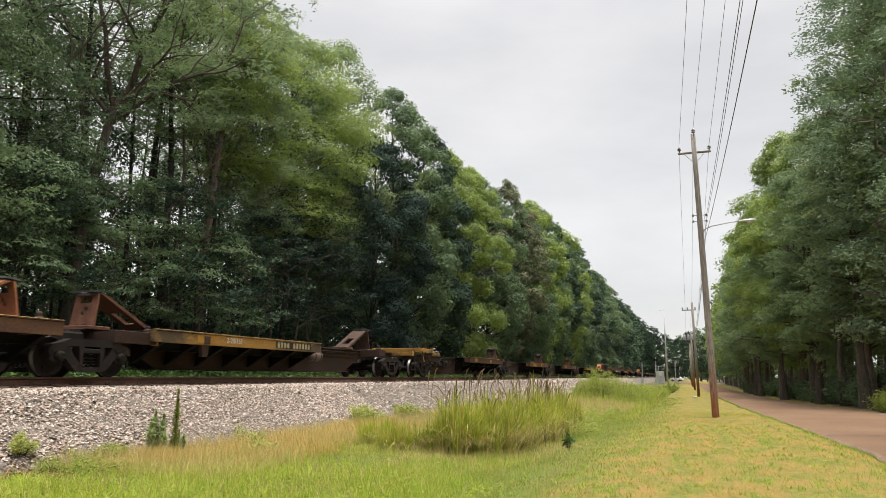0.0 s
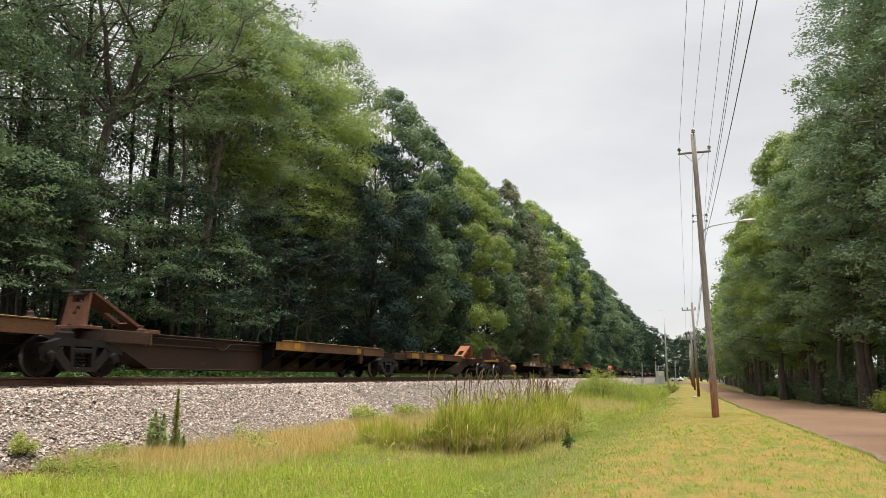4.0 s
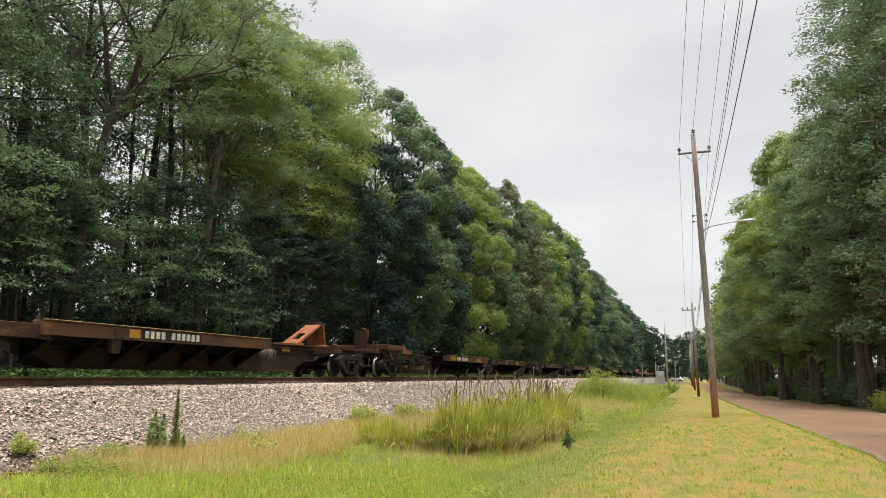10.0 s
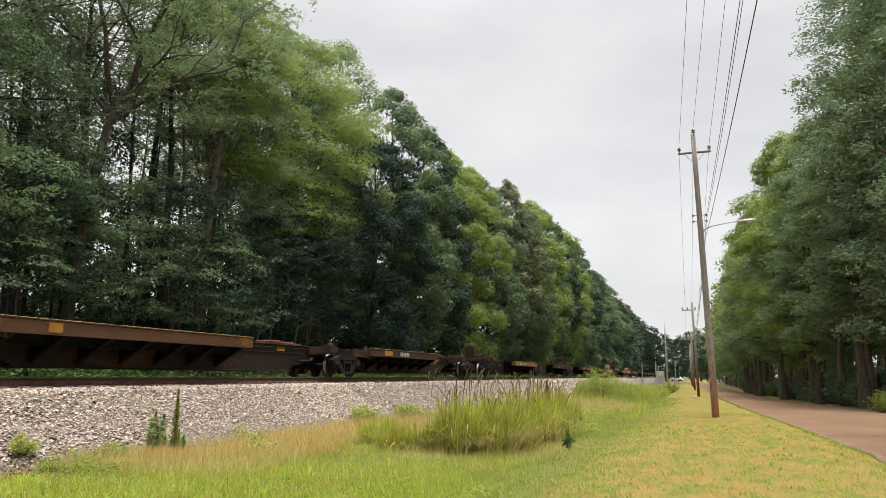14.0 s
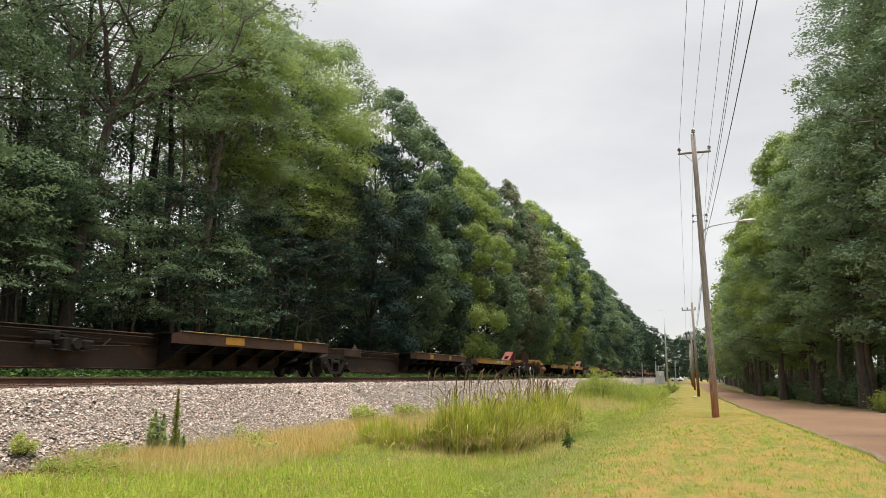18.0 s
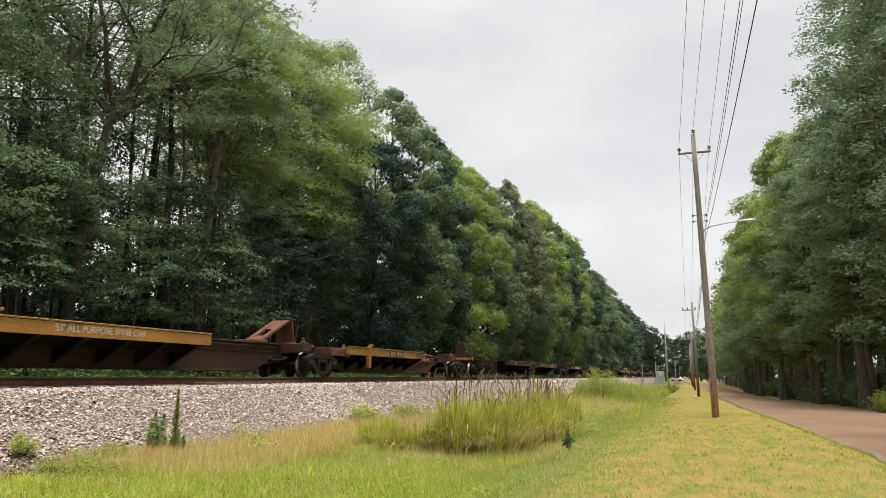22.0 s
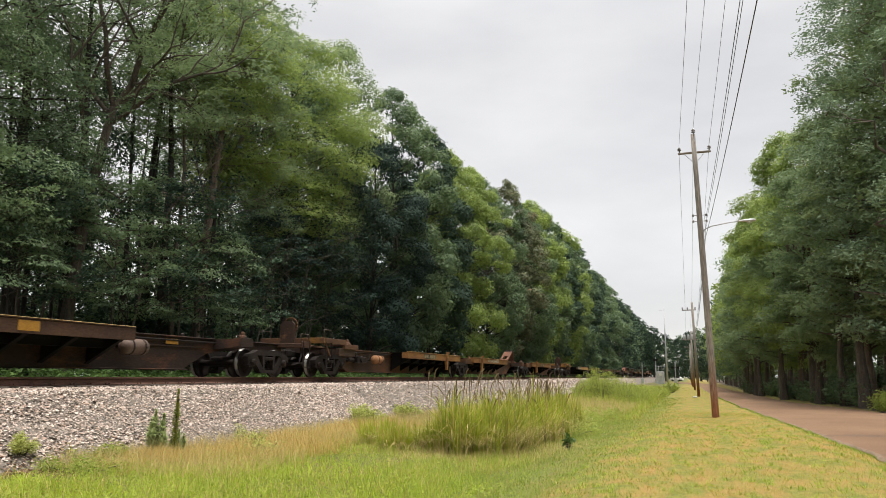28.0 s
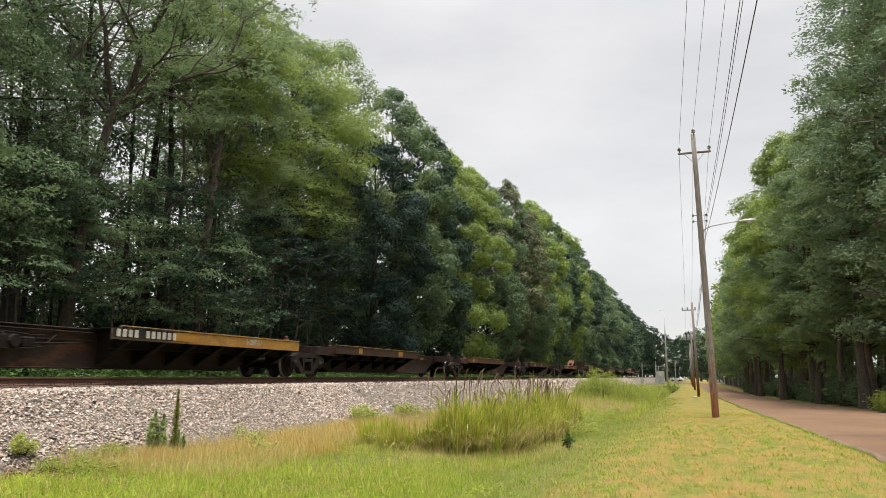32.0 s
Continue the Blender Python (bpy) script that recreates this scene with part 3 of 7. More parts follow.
def build_stones():
    """Crushed stone on the slope and shoulder towards the road."""
    rng = np.random.RandomState(5)

    def batch(n, y0, y1, size, x0=-12.2, x1=-9.75):
        x = rng.uniform(x0, x1, n)
        y = y0 + (y1 - y0) * rng.rand(n) ** 1.25
        edge = -9.95 + 0.25 * ripple(x, y, 2.2, 21) - 0.25
        keep = x < edge + 0.35 * rng.rand(n) ** 2
        return x[keep], y[keep], size * np.exp(np.clip(0.3 * rng.randn(keep.sum()), -0.6, 0.5))
    sets = [batch(34000, 8.0, 24, 0.0203), batch(11500, 20, 60, 0.028), batch(7000, 58, 150, 0.06), batch(1200, 8, 20, 0.018, -9.9, -9.3)]
    x, y, r = (np.concatenate(c) for c in zip(*sets))
    n = len(x)
    z = np.maximum(bed_height(x), land(x, y)) + r * 0.25
    base = np.array([(1, 0, 0), (-1, 0, 0), (0, 1, 0), (0, -1, 0), (0, 0, 1), (0, 0, -1), (0.6, 0.6, 0.6), (-0.6, 0.55, 0.55)], float)
    tri = np.array([(0, 2, 6), (2, 4, 6), (4, 0, 6), (2, 1, 7), (1, 4, 7), (4, 2, 7), (1, 3, 4), (3, 0, 4)])
    v = base[None] * (1 + 0.3 * rng.randn(n, 8, 1)).clip(0.5, 1.5) * r[:, None, None] * np.stack([rng.uniform(0.8, 1.5, n), rng.uniform(0.8, 1.5, n), rng.uniform(0.5, 0.9, n)], -1)[:, None]
    a, b = rng.uniform(0, math.tau, n), rng.uniform(-0.7, 0.7, n)
    ca, sa, cb, sb = np.cos(a)[:, None], np.sin(a)[:, None], np.cos(b)[:, None], np.sin(b)[:, None]
    vy, vz = v[..., 1] * cb - v[..., 2] * sb, v[..., 1] * sb + v[..., 2] * cb
    v = np.stack([v[..., 0] * ca - vy * sa, v[..., 0] * sa + vy * ca, vz], -1) + np.stack([x, y, z], -1)[:, None]
    f = (tri[None] + (np.arange(n) * 8)[:, None, None]).reshape(-1, 3)
    tagged(new("ballast_stones", mesh_of("ballast_stones", v.reshape(-1, 3), f, M["stone"])), "loose crushed stone, pale grey with pinkish pieces", "stones", kind="stuff")


def build_track():
    track = tagged(new("railway_track"), "single railway track of rusty rails on wooden ties", "track", kind="structure")
    prof = [(-0.07, 0), (0.07, 0), (0.07, 0.012), (0.02, 0.03), (0.009, 0.05), (0.009, 0.115), (0.034, 0.13), (0.037, 0.16), (0.03, 0.17), (-0.03, 0.17), (-0.037, 0.16), (-0.034, 0.13), (-0.009, 0.115), (-0.009, 0.05), (-0.02, 0.03), (-0.07, 0.012)]
    for side in (-1, 1):
        sh = Shape()
        n = len(prof)
        cuts = np.arange(-60, 700, 20.0)
        v = [(XC + side * 0.755 + px, y, RZ - 0.17 + pz) for y in cuts for px, pz in prof]
        f = [(i * n + k, i * n + (k + 1) % n, (i + 1) * n + (k + 1) % n, (i + 1) * n + k) for i in range(len(cuts) - 1) for k in range(n)]
        sh.add(v, f)
        sh.s = [1 if k in (8,) else 0 for i in range(len(cuts) - 1) for k in range(n)]
        part("rail", sh.mesh("rail", [M["rail_side"], M["rail_top"]]), track)
    tie = Shape().box(-1.3, 1.3, -0.115, 0.115, -0.17, 0.0, 0.012).mesh("tie", M["tie"])
    plate = Shape()
    plate.box(0.755 - 0.18, 0.755 + 0.18, -0.09, 0.09, 0.0, 0.014, 0.004)
    for dx in (-0.09, 0.09):
        for dy in (-0.05, 0.05):
            plate.box(0.755 + dx - 0.014, 0.755 + dx + 0.014, dy - 0.014, dy + 0.014, 0.014, 0.05, 0.004)
    plate = plate.mesh("tie_plate", M["rail_side"])
    rng = random.Random(4)
    for i in range(250):
        y = 2 + i * 0.508 + rng.uniform(-0.03, 0.03)
        part("tie", tie, track, at=pose(XC + rng.uniform(-0.05, 0.05), y, RZ - 0.176, 0, 0, rng.uniform(-1, 1)))
        if i < 90:
            part("tie_plate", plate, track, at=pose(XC, y, RZ - 0.178 + 0.003))


# ---- plants ----
def unit_rows(v):
    return v / np.maximum(np.linalg.norm(v, axis=-1, keepdims=True), 1e-9)


def leaves(rng, centres, reach, number, length, width, flat=0.5, quad=True, droop=0.25, upward=0.8):
    """Leaves scattered in sprays round the centres; each one a small folded blade."""
    c = rng.randint(0, len(centres), number)
    d = unit_rows(rng.randn(number, 3)) * (rng.rand(number, 1) ** 0.5)
    d[:, 2] *= flat
    p = centres[c] + d * reach[c][:, None]
    p[:, 2] -= droop * (d[:, 0] ** 2 + d[:, 1] ** 2) * reach[c]
    way = rng.randn(number, 3)
    way[:, :2] += d[:, :2] * 1.2
    way[:, 2] = way[:, 2] * 0.45 - 0.25
    way = unit_rows(way)
    nor = rng.randn(number, 3) * 0.75
    nor[:, 2] += upward
    nor += d * 0.6
    wide = unit_rows(np.cross(nor, way))
    size = np.exp(0.25 * rng.randn(number, 1))
    l, w = way * length * size, wide * width * size
    if quad:
        fold = np.cross(l, w)
        fold = unit_rows(fold) * width * 0.18
        v = np.stack([p - l / 2, p + w / 2 + fold, p + l / 2, p - w / 2 + fold], 1)
        f = np.arange(number * 4).reshape(-1, 4)
    else:
        v = np.stack([p - l / 2 + w / 2, p + l / 2, p - l / 2 - w / 2], 1)
        f = np.arange(number * 3).reshape(-1, 3)
    return v.reshape(-1, 3), f


def tree_parts(seed, height, base, radius, girth, limbs, count, leaf, slim=0.5, quad=True, flat=0.5, spray=1.3, top=0.8, bark="bark", cover="left", lean=(0, 0), dome=0, twigs=True, upward=0.8):
    """The trunk with its limbs, and the crown of leaf sprays on them, as two meshes. dome: how many sprays close the crown's outside."""
    rng = np.random.RandomState(seed)
    wood = Shape()
    n = 9 if twigs else 6
    wander = np.cumsum(rng.randn(n, 2) * 0.012 * height, 0) * 0.5
    wander -= wander[0]
    hs = np.linspace(0, 0.93, n) * height
    spine = np.stack([wander[:, 0] + lean[0] * hs / height, wander[:, 1] + lean[1] * hs / height, hs], -1)
    rad = girth * (1 - 0.9 * np.linspace(0, 1, n) ** 0.8)
    rad[0] *= 1.45
    wood.tube([tuple(p) for p in spine], [float(r) for r in rad], 9 if twigs else 6, False)
    tips, reach = [], []
    for k in range(limbs):
        h = base + (0.95 - base) * ((k + rng.rand()) / limbs)
        at = np.array([np.interp(h * height, hs, spine[:, i]) for i in range(3)])
        up = (h - base) / (1 - base)
        out = radius * (0.35 + 0.65 * math.sin(math.pi * min(1, (up * 0.8 + 0.22)) ** 0.9)) * rng.uniform(0.7, 1.15)
        a = k * 2.39996 + rng.uniform(-0.5, 0.5)
        way = np.array([math.cos(a), math.sin(a), 0])
        rise = out * rng.uniform(0.15, 0.75) * (0.45 + up * top)
        pts = [at]
        for q in (0.33, 0.66, 1.0):
            pts.append(at + way * out * q + np.array([rng.randn() * 0.12 * out, rng.randn() * 0.12 * out, rise * q ** 0.8]))
        r0 = max(0.03, girth * (1 - h) * 0.55)
        wood.tube([tuple(p) for p in pts], [r0, r0 * 0.7, r0 * 0.45, r0 * 0.15], 5 if twigs else 3, False)
        for q in range(5):
            s = 0.35 + 0.65 * q / 4
            p0 = np.array([np.interp(s * 3, [0, 1, 2, 3], [pt[i] for pt in pts]) for i in range(3)])
            b = a + rng.uniform(-1.3, 1.3)
            l = out * rng.uniform(0.12, 0.36)
            p1 = p0 + np.array([math.cos(b) * l, math.sin(b) * l, rng.uniform(-0.15, 0.5) * l])
            if twigs:
                wood.tube([tuple(p0), tuple((p0 + p1) / 2 + rng.randn(3) * 0.05), tuple(p1)], [r0 * 0.35, r0 * 0.2, 0.008], 3, False)
            tips.append(p1)
            reach.append(spray * rng.uniform(0.6, 1.25))
            if q % 2:
                tips.append(p0 + rng.randn(3) * 0.3)
                reach.append(spray * rng.uniform(0.5, 0.9))
    tips += [spine[-1] + np.array([rng.randn() * 0.6, rng.randn() * 0.6, rng.uniform(-0.5, 0.8)]) for _ in range(6)]
    reach += [spray * rng.uniform(0.6, 1.0) for _ in range(6)]
    if dome:
        tips, reach = tips[::3], reach[::3]
        half = (1 - base) * height * 0.5
        u = unit_rows(rng.randn(dome, 3))
        lump = 1 + 0.2 * ripple(u[:, 0] * 3 + u[:, 2] * 2, u[:, 1] * 3 - u[:, 2], 1.6, seed) + 0.1 * rng.randn(dome)
        wide = radius * lump * (1 - 0.22 * u[:, 2]) * rng.uniform(0.72, 1.0, dome)
        p = np.stack([u[:, 0] * wide, u[:, 1] * wide, base * height + half + u[:, 2] * half * rng.uniform(0.85, 1.0, dome)], -1)
        p[:, :2] += np.stack([np.interp(p[:, 2], hs, spine[:, i]) for i in (0, 1)], -1)
        tips = list(tips) + list(p)
        reach = list(reach) + list(spray * rng.uniform(0.6, 1.3, dome))
    v, f = leaves(rng, np.array(tips), np.array(reach), count, leaf, leaf * slim, flat, quad, upward=upward)
    return wood.mesh("trunk", M[bark], True), mesh_of("crown", v, f, LEAF[cover])


def grow(wood, rng, p, way, length, r, level, tips, bend, wild):
    """A limb that wanders, forks and ends in twigs; leaf sprays sit on its last two levels."""
    pts, d = [p], way
    n = (4, 4, 3, 2)[level]
    for _ in range(n):
        d = d + rng.randn(3) * wild + np.array([0, 0, bend])
        d = d / np.linalg.norm(d)
        p = p + d * length / n
        pts.append(p)
    wood.tube([tuple(q) for q in pts], [r * (1 - (0.5 if level < 2 else 0.85) * k / n) for k in range(n + 1)], (7, 5, 4, 3)[level], False)
    if level >= 2:
        tips += pts[1:] if level == 3 else pts[2:]
    if level == 3:
        return
    for s in ((2, 3, 4, 4) if level else (1, 2, 3, 4, 4)):
        side = rng.randn(3)
        side -= d * side.dot(d)
        side /= np.linalg.norm(side)
        q = rng.uniform(0.45, 0.95)
        child = d * math.cos(q) + side * math.sin(q)
        grow(wood, rng, pts[min(s, n)], child, length * rng.uniform(0.42, 0.66), r * rng.uniform(0.4, 0.56), level + 1, tips, bend, wild)


def forked_tree(seed, path, girth, mains, count, leaf, cover, bark="bark", flat=0.4, spray=0.75, bend=0.02, wild=0.16, slim=0.55, droop=0.25, upward=0.8, quad=False):
    """A tree whose trunk follows path and splits into the main limbs: (share of the path, compass, rise, length, thickness)."""
    rng = np.random.RandomState(seed)
    wood = Shape()
    path = np.array(path, float)
    share = np.linspace(0, 1, len(path))
    wood.tube([tuple(p) for p in path], [girth * (1.4 if s == 0 else 1 - 0.35 * s) for s in share], 9, False)
    tips = []
    for s, compass, rise, length, thick in mains:
        p = np.array([np.interp(s, share, path[:, i]) for i in range(3)])
        a, e = math.radians(compass), math.radians(rise)
        grow(wood, rng, p, np.array([math.cos(a) * math.cos(e), math.sin(a) * math.cos(e), math.sin(e)]), length, girth * thick, 0, tips, bend, wild)
    tips = np.array(tips)
    v, f = leaves(rng, tips, spray * rng.uniform(0.5, 1.25, len(tips)), count, leaf, leaf * slim, flat, quad, droop, upward)
    return wood.mesh("trunk", M[bark], True), mesh_of("crown", v, f, LEAF[cover])


CROWN_S = (0, 0.1, 0.3, 0.55, 0.78, 0.92, 1.0)
CROWN_R = (0.4, 0.62, 0.92, 1.0, 0.78, 0.48, 0.12)


def lobed_tree(seed, height, base, radius, girth, lobes, count, leaf, slim=0.55, cover="left", bark="bark_shade", flat=0.75, size=(0.26, 0.42), face=None, droop=0.1, upward=0.35, ragged=0.25, inner=0.12, hang=-0.35):
    """A tree of the wood's edge: limbs that each carry a rounded mass of leaves; face is the open side where most of them hang."""
    rng = np.random.RandomState(seed)
    wood = Shape()
    n = 8
    wander = np.cumsum(rng.randn(n, 2) * 0.012 * height, 0) * 0.5
    wander -= wander[0]
    hs = np.linspace(0, 0.9, n) * height
    spine = np.stack([wander[:, 0], wander[:, 1], hs], -1)
    rad = girth * (1 - 0.88 * np.linspace(0, 1, n) ** 0.8)
    rad[0] *= 1.4
    wood.tube([tuple(p) for p in spine], [float(r) for r in rad], 8, False)
    k = np.arange(lobes)
    share = ((k + rng.rand(lobes)) / lobes) ** 0.85
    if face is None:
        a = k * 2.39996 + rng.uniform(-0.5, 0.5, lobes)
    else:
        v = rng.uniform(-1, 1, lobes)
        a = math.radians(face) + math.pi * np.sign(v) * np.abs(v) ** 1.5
    rl = radius * rng.uniform(size[0], size[1], lobes) * (1 - 0.3 * share)
    out = np.maximum(radius * np.interp(share, CROWN_S, CROWN_R) - rl * 0.7, 0.05) * rng.uniform(1 - ragged, 1 + ragged * 0.4, lobes)
    side = np.stack([np.cos(a), np.sin(a), np.zeros(lobes)], -1)
    low = base * height
    z = low + share * (height - low) - rl * flat * 0.8
    c = side * out[:, None]
    c[:, 2] = z
    c[:, :2] += np.stack([np.interp(z, hs, spine[:, i]) for i in (0, 1)], -1)
    for i in range(lobes):
        h0 = max(z[i] - out[i] * rng.uniform(0.35, 0.8), low * 0.8)
        p0 = np.array([np.interp(h0, hs, spine[:, j]) for j in range(3)])
        p1 = p0 * 0.45 + c[i] * 0.55 + np.array([0, 0, 0.1 * out[i]])
        r0 = max(0.025, girth * (1 - h0 / height) * 0.4)
        wood.tube([tuple(p0), tuple(p1), tuple(c[i])], [r0, r0 * 0.6, r0 * 0.25], 4, False)
        for _ in range(3):
            tip = c[i] + unit_rows(rng.randn(1, 3))[0] * rl[i] * [0.8, 0.8, 0.6 * flat]
            wood.tube([tuple(p1 * 0.3 + c[i] * 0.7), tuple(tip)], [r0 * 0.3, 0.008], 3, False)
    m = int(count * 1.9)
    w = rl ** 2 / np.sum(rl ** 2)
    i = rng.choice(lobes, m, p=w)
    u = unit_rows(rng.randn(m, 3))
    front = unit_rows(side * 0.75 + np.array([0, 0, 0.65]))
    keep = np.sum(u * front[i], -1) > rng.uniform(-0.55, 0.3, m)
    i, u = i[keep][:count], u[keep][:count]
    m = len(i)
    bump = np.sin(u[:, 0] * 5 + i * 1.7) * np.sin(u[:, 1] * 5 + i * 2.3) * np.sin(u[:, 2] * 5 + i) + 0.5 * np.sin(u[:, 0] * 11 + i) * np.sin(u[:, 1] * 11 + u[:, 2] * 9)
    r = rl[i] * (1 - 0.3 * rng.rand(m) ** 2) * (1 + 0.28 * bump) * (1 + 0.1 * np.abs(rng.randn(m)))
    p = c[i] + u * r[:, None] * np.array([1, 1, flat])
    deep = rng.rand(m) < inner
    p[deep] = c[i][deep] + (p[deep] - c[i][deep]) * rng.rand(int(deep.sum()), 1)
    p[:, 2] -= droop * (u[:, 0] ** 2 + u[:, 1] ** 2) * r
    nor = unit_rows(u * 1.0 + rng.randn(m, 3) * 0.33 + np.array([0, 0, upward]))
    way = rng.randn(m, 3) + side[i] * 0.6
    way[:, 2] += hang
    wide = unit_rows(np.cross(nor, way))
    way = unit_rows(np.cross(wide, nor))
    s = np.exp(0.25 * rng.randn(m, 1)) * leaf
    l, b = way * s, wide * s * slim
    v = np.stack([p - l * 0.5 + b * 0.35, p + l * 0.5, p - l * 0.3 - b * 0.65], 1)
    return wood.mesh("trunk", M[bark], True), mesh_of("crown", v.reshape(-1, 3), np.arange(m * 3).reshape(-1, 3), LEAF[cover])


def plant_tree(x, y, meshes, turn, size, label, name="tree", group="", sink=0.1):
    z = float(land(x, y)) - sink
    t = thing(name, Matrix.LocRotScale((x, y, z), Euler((0, 0, turn)), (size, size, size)), label, "tree", group)
    part("trunk", meshes[0], t)
    part("crown", meshes[1], t)
    return t


def left_height(y):
    return float(np.interp(y, [0, 30, 45, 66, 110, 170, 260, 500], [21.5, 21.0, 21.8, 21.8, 24.2, 26.0, 25.0, 24.0]))


def build_left_wood():
    rng = random.Random(21)
    near = [tree_parts(103, 21, 0.22, 4.6, 0.2, 24, 8500, 0.122, 0.55, False, 0.5, 0.75, cover="left", dome=100, upward=0.5),
            tree_parts(104, 21, 0.4, 4.4, 0.17, 24, 8000, 0.118, 0.55, False, 0.4, 0.75, cover="left", bark="bark_shade", upward=0.5),
            tree_parts(105, 21, 0.52, 4.2, 0.15, 20, 13500, 0.115, 0.55, False, 0.36, 0.75, cover="fresh", upward=0.5)]
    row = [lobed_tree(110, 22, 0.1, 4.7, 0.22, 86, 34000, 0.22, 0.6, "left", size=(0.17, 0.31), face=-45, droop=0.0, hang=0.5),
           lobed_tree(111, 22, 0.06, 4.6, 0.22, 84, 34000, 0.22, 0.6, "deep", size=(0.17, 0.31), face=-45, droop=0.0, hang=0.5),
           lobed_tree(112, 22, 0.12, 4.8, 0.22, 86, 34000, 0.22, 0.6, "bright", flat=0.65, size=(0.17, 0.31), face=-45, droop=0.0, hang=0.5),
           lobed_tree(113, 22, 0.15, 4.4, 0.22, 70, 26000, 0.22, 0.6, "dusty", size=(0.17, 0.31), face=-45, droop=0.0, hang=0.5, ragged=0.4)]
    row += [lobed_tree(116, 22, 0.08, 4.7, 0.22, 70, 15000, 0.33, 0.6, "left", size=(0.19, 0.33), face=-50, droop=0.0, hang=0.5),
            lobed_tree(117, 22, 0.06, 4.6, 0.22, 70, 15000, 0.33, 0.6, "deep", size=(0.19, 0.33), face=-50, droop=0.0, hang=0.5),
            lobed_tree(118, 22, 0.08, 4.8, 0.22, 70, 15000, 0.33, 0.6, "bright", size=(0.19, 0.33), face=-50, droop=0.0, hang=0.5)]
    dense = [tree_parts(114, 22, 0.16, 4.9, 0.22, 10, 8000, 0.36, 0.6, False, 0.5, 1.35, cover="left", dome=85, twigs=False),
             tree_parts(115, 22, 0.12, 4.6, 0.22, 10, 8000, 0.36, 0.6, False, 0.5, 1.35, cover="deep", dome=85, twigs=False)]
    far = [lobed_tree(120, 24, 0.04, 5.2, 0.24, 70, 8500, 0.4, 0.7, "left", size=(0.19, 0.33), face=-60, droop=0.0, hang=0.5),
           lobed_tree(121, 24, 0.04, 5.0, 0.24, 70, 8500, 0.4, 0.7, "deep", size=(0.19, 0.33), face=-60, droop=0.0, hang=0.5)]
    closing = [tree_parts(122 + k, 24, 0.06, 5.0, 0.24, 5, 3600, 0.6, 0.7, False, 0.65, 1.5, cover=("left", "deep")[k], dome=90, twigs=False) for k in (0, 1)]
    thin = [tree_parts(130, 18, 0.4, 3.2, 0.12, 14, 2400, 0.17, 0.55, False, 0.45, 0.8, cover="left", bark="bark_shade", twigs=False),
            tree_parts(131, 18, 0.6, 3.0, 0.15, 14, 2600, 0.17, 0.55, False, 0.45, 0.8, cover="left", bark="bark_shade", twigs=False)]
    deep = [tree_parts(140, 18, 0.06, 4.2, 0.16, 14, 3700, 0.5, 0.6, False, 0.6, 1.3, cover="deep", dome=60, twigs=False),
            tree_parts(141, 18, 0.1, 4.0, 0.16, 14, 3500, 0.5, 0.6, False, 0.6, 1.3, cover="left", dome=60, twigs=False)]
    edge = "trees along the far side of the track"
    # the open near end: a forked tree, a pale slender one, a feathery yellow-green one, and others between
    fork = forked_tree(150, [(0, 0, 0), (0, 0.25, 3.0), (0.05, 0.6, 6.2), (0.1, 1.0, 8.6), (0.15, 1.4, 10.4)], 0.22,
                       [(0.55, 265, 72, 5.0, 0.5), (0.98, 80, 62, 5.6, 0.62), (1.0, 70, 30, 4.0, 0.5), (1.0, 280, 66, 5.4, 0.5), (0.9, 10, 42, 4.2, 0.42), (0.95, 190, 50, 4.8, 0.45)], 24000, 0.112, "fresh", "bark", 0.34, 0.5, upward=0.4)
    plant_tree(-20.5, 20.0, fork, 0.0, 1.0, "tall forked tree with heavy ascending limbs", "tree", edge)
    pale = forked_tree(151, [(0, 0, 0), (0, 0.15, 3.0), (0, 0.3, 6.5), (0, 0.45, 9.0), (0.05, 0.8, 10.8)], 0.14,
                       [(0.8, 270, 58, 4.5, 0.5), (0.85, 85, 50, 5.0, 0.5), (1.0, 95, 64, 5.5, 0.6), (1.0, 250, 70, 6.0, 0.55), (0.7, 70, 40, 3.5, 0.4)], 15000, 0.11, "fresh", "bark_pale", 0.4, 0.5, upward=0.4)
    plant_tree(-20.6, 27.4, pale, 0.0, 0.84, "slender pale-barked tree with thin bare forks", "tree", edge)
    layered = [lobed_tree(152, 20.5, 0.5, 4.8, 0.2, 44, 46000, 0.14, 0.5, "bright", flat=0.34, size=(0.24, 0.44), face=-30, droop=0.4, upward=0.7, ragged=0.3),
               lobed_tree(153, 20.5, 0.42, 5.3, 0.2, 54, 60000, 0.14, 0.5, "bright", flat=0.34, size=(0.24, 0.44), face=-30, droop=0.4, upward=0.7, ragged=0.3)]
    for x, y, k in ((-21.6, 30.2, 0), (-21.4, 36.2, 1)):
        plant_tree(x, y, layered[k], 0.0, 1.0, "tall layered tree with drooping yellow-green sprays", "tree", edge)
    stout = tree_parts(107, 20, 0.64, 3.0, 0.3, 14, 2200, 0.15, 0.55, False, 0.4, 0.75, cover="left", bark="bark_shade", upward=0.5)
    for x, y, turn, size in ((-21.0, 18.6, 0.3, 1.0), (-21.2, 20.9, 2.0, 0.95), (-23.2, 26.7, 4.0, 1.0), (-21.2, 26.2, 1.1, 0.92)):
        plant_tree(x, y, stout, turn, size, "tall tree with a thick dark bare trunk", "tree", edge)
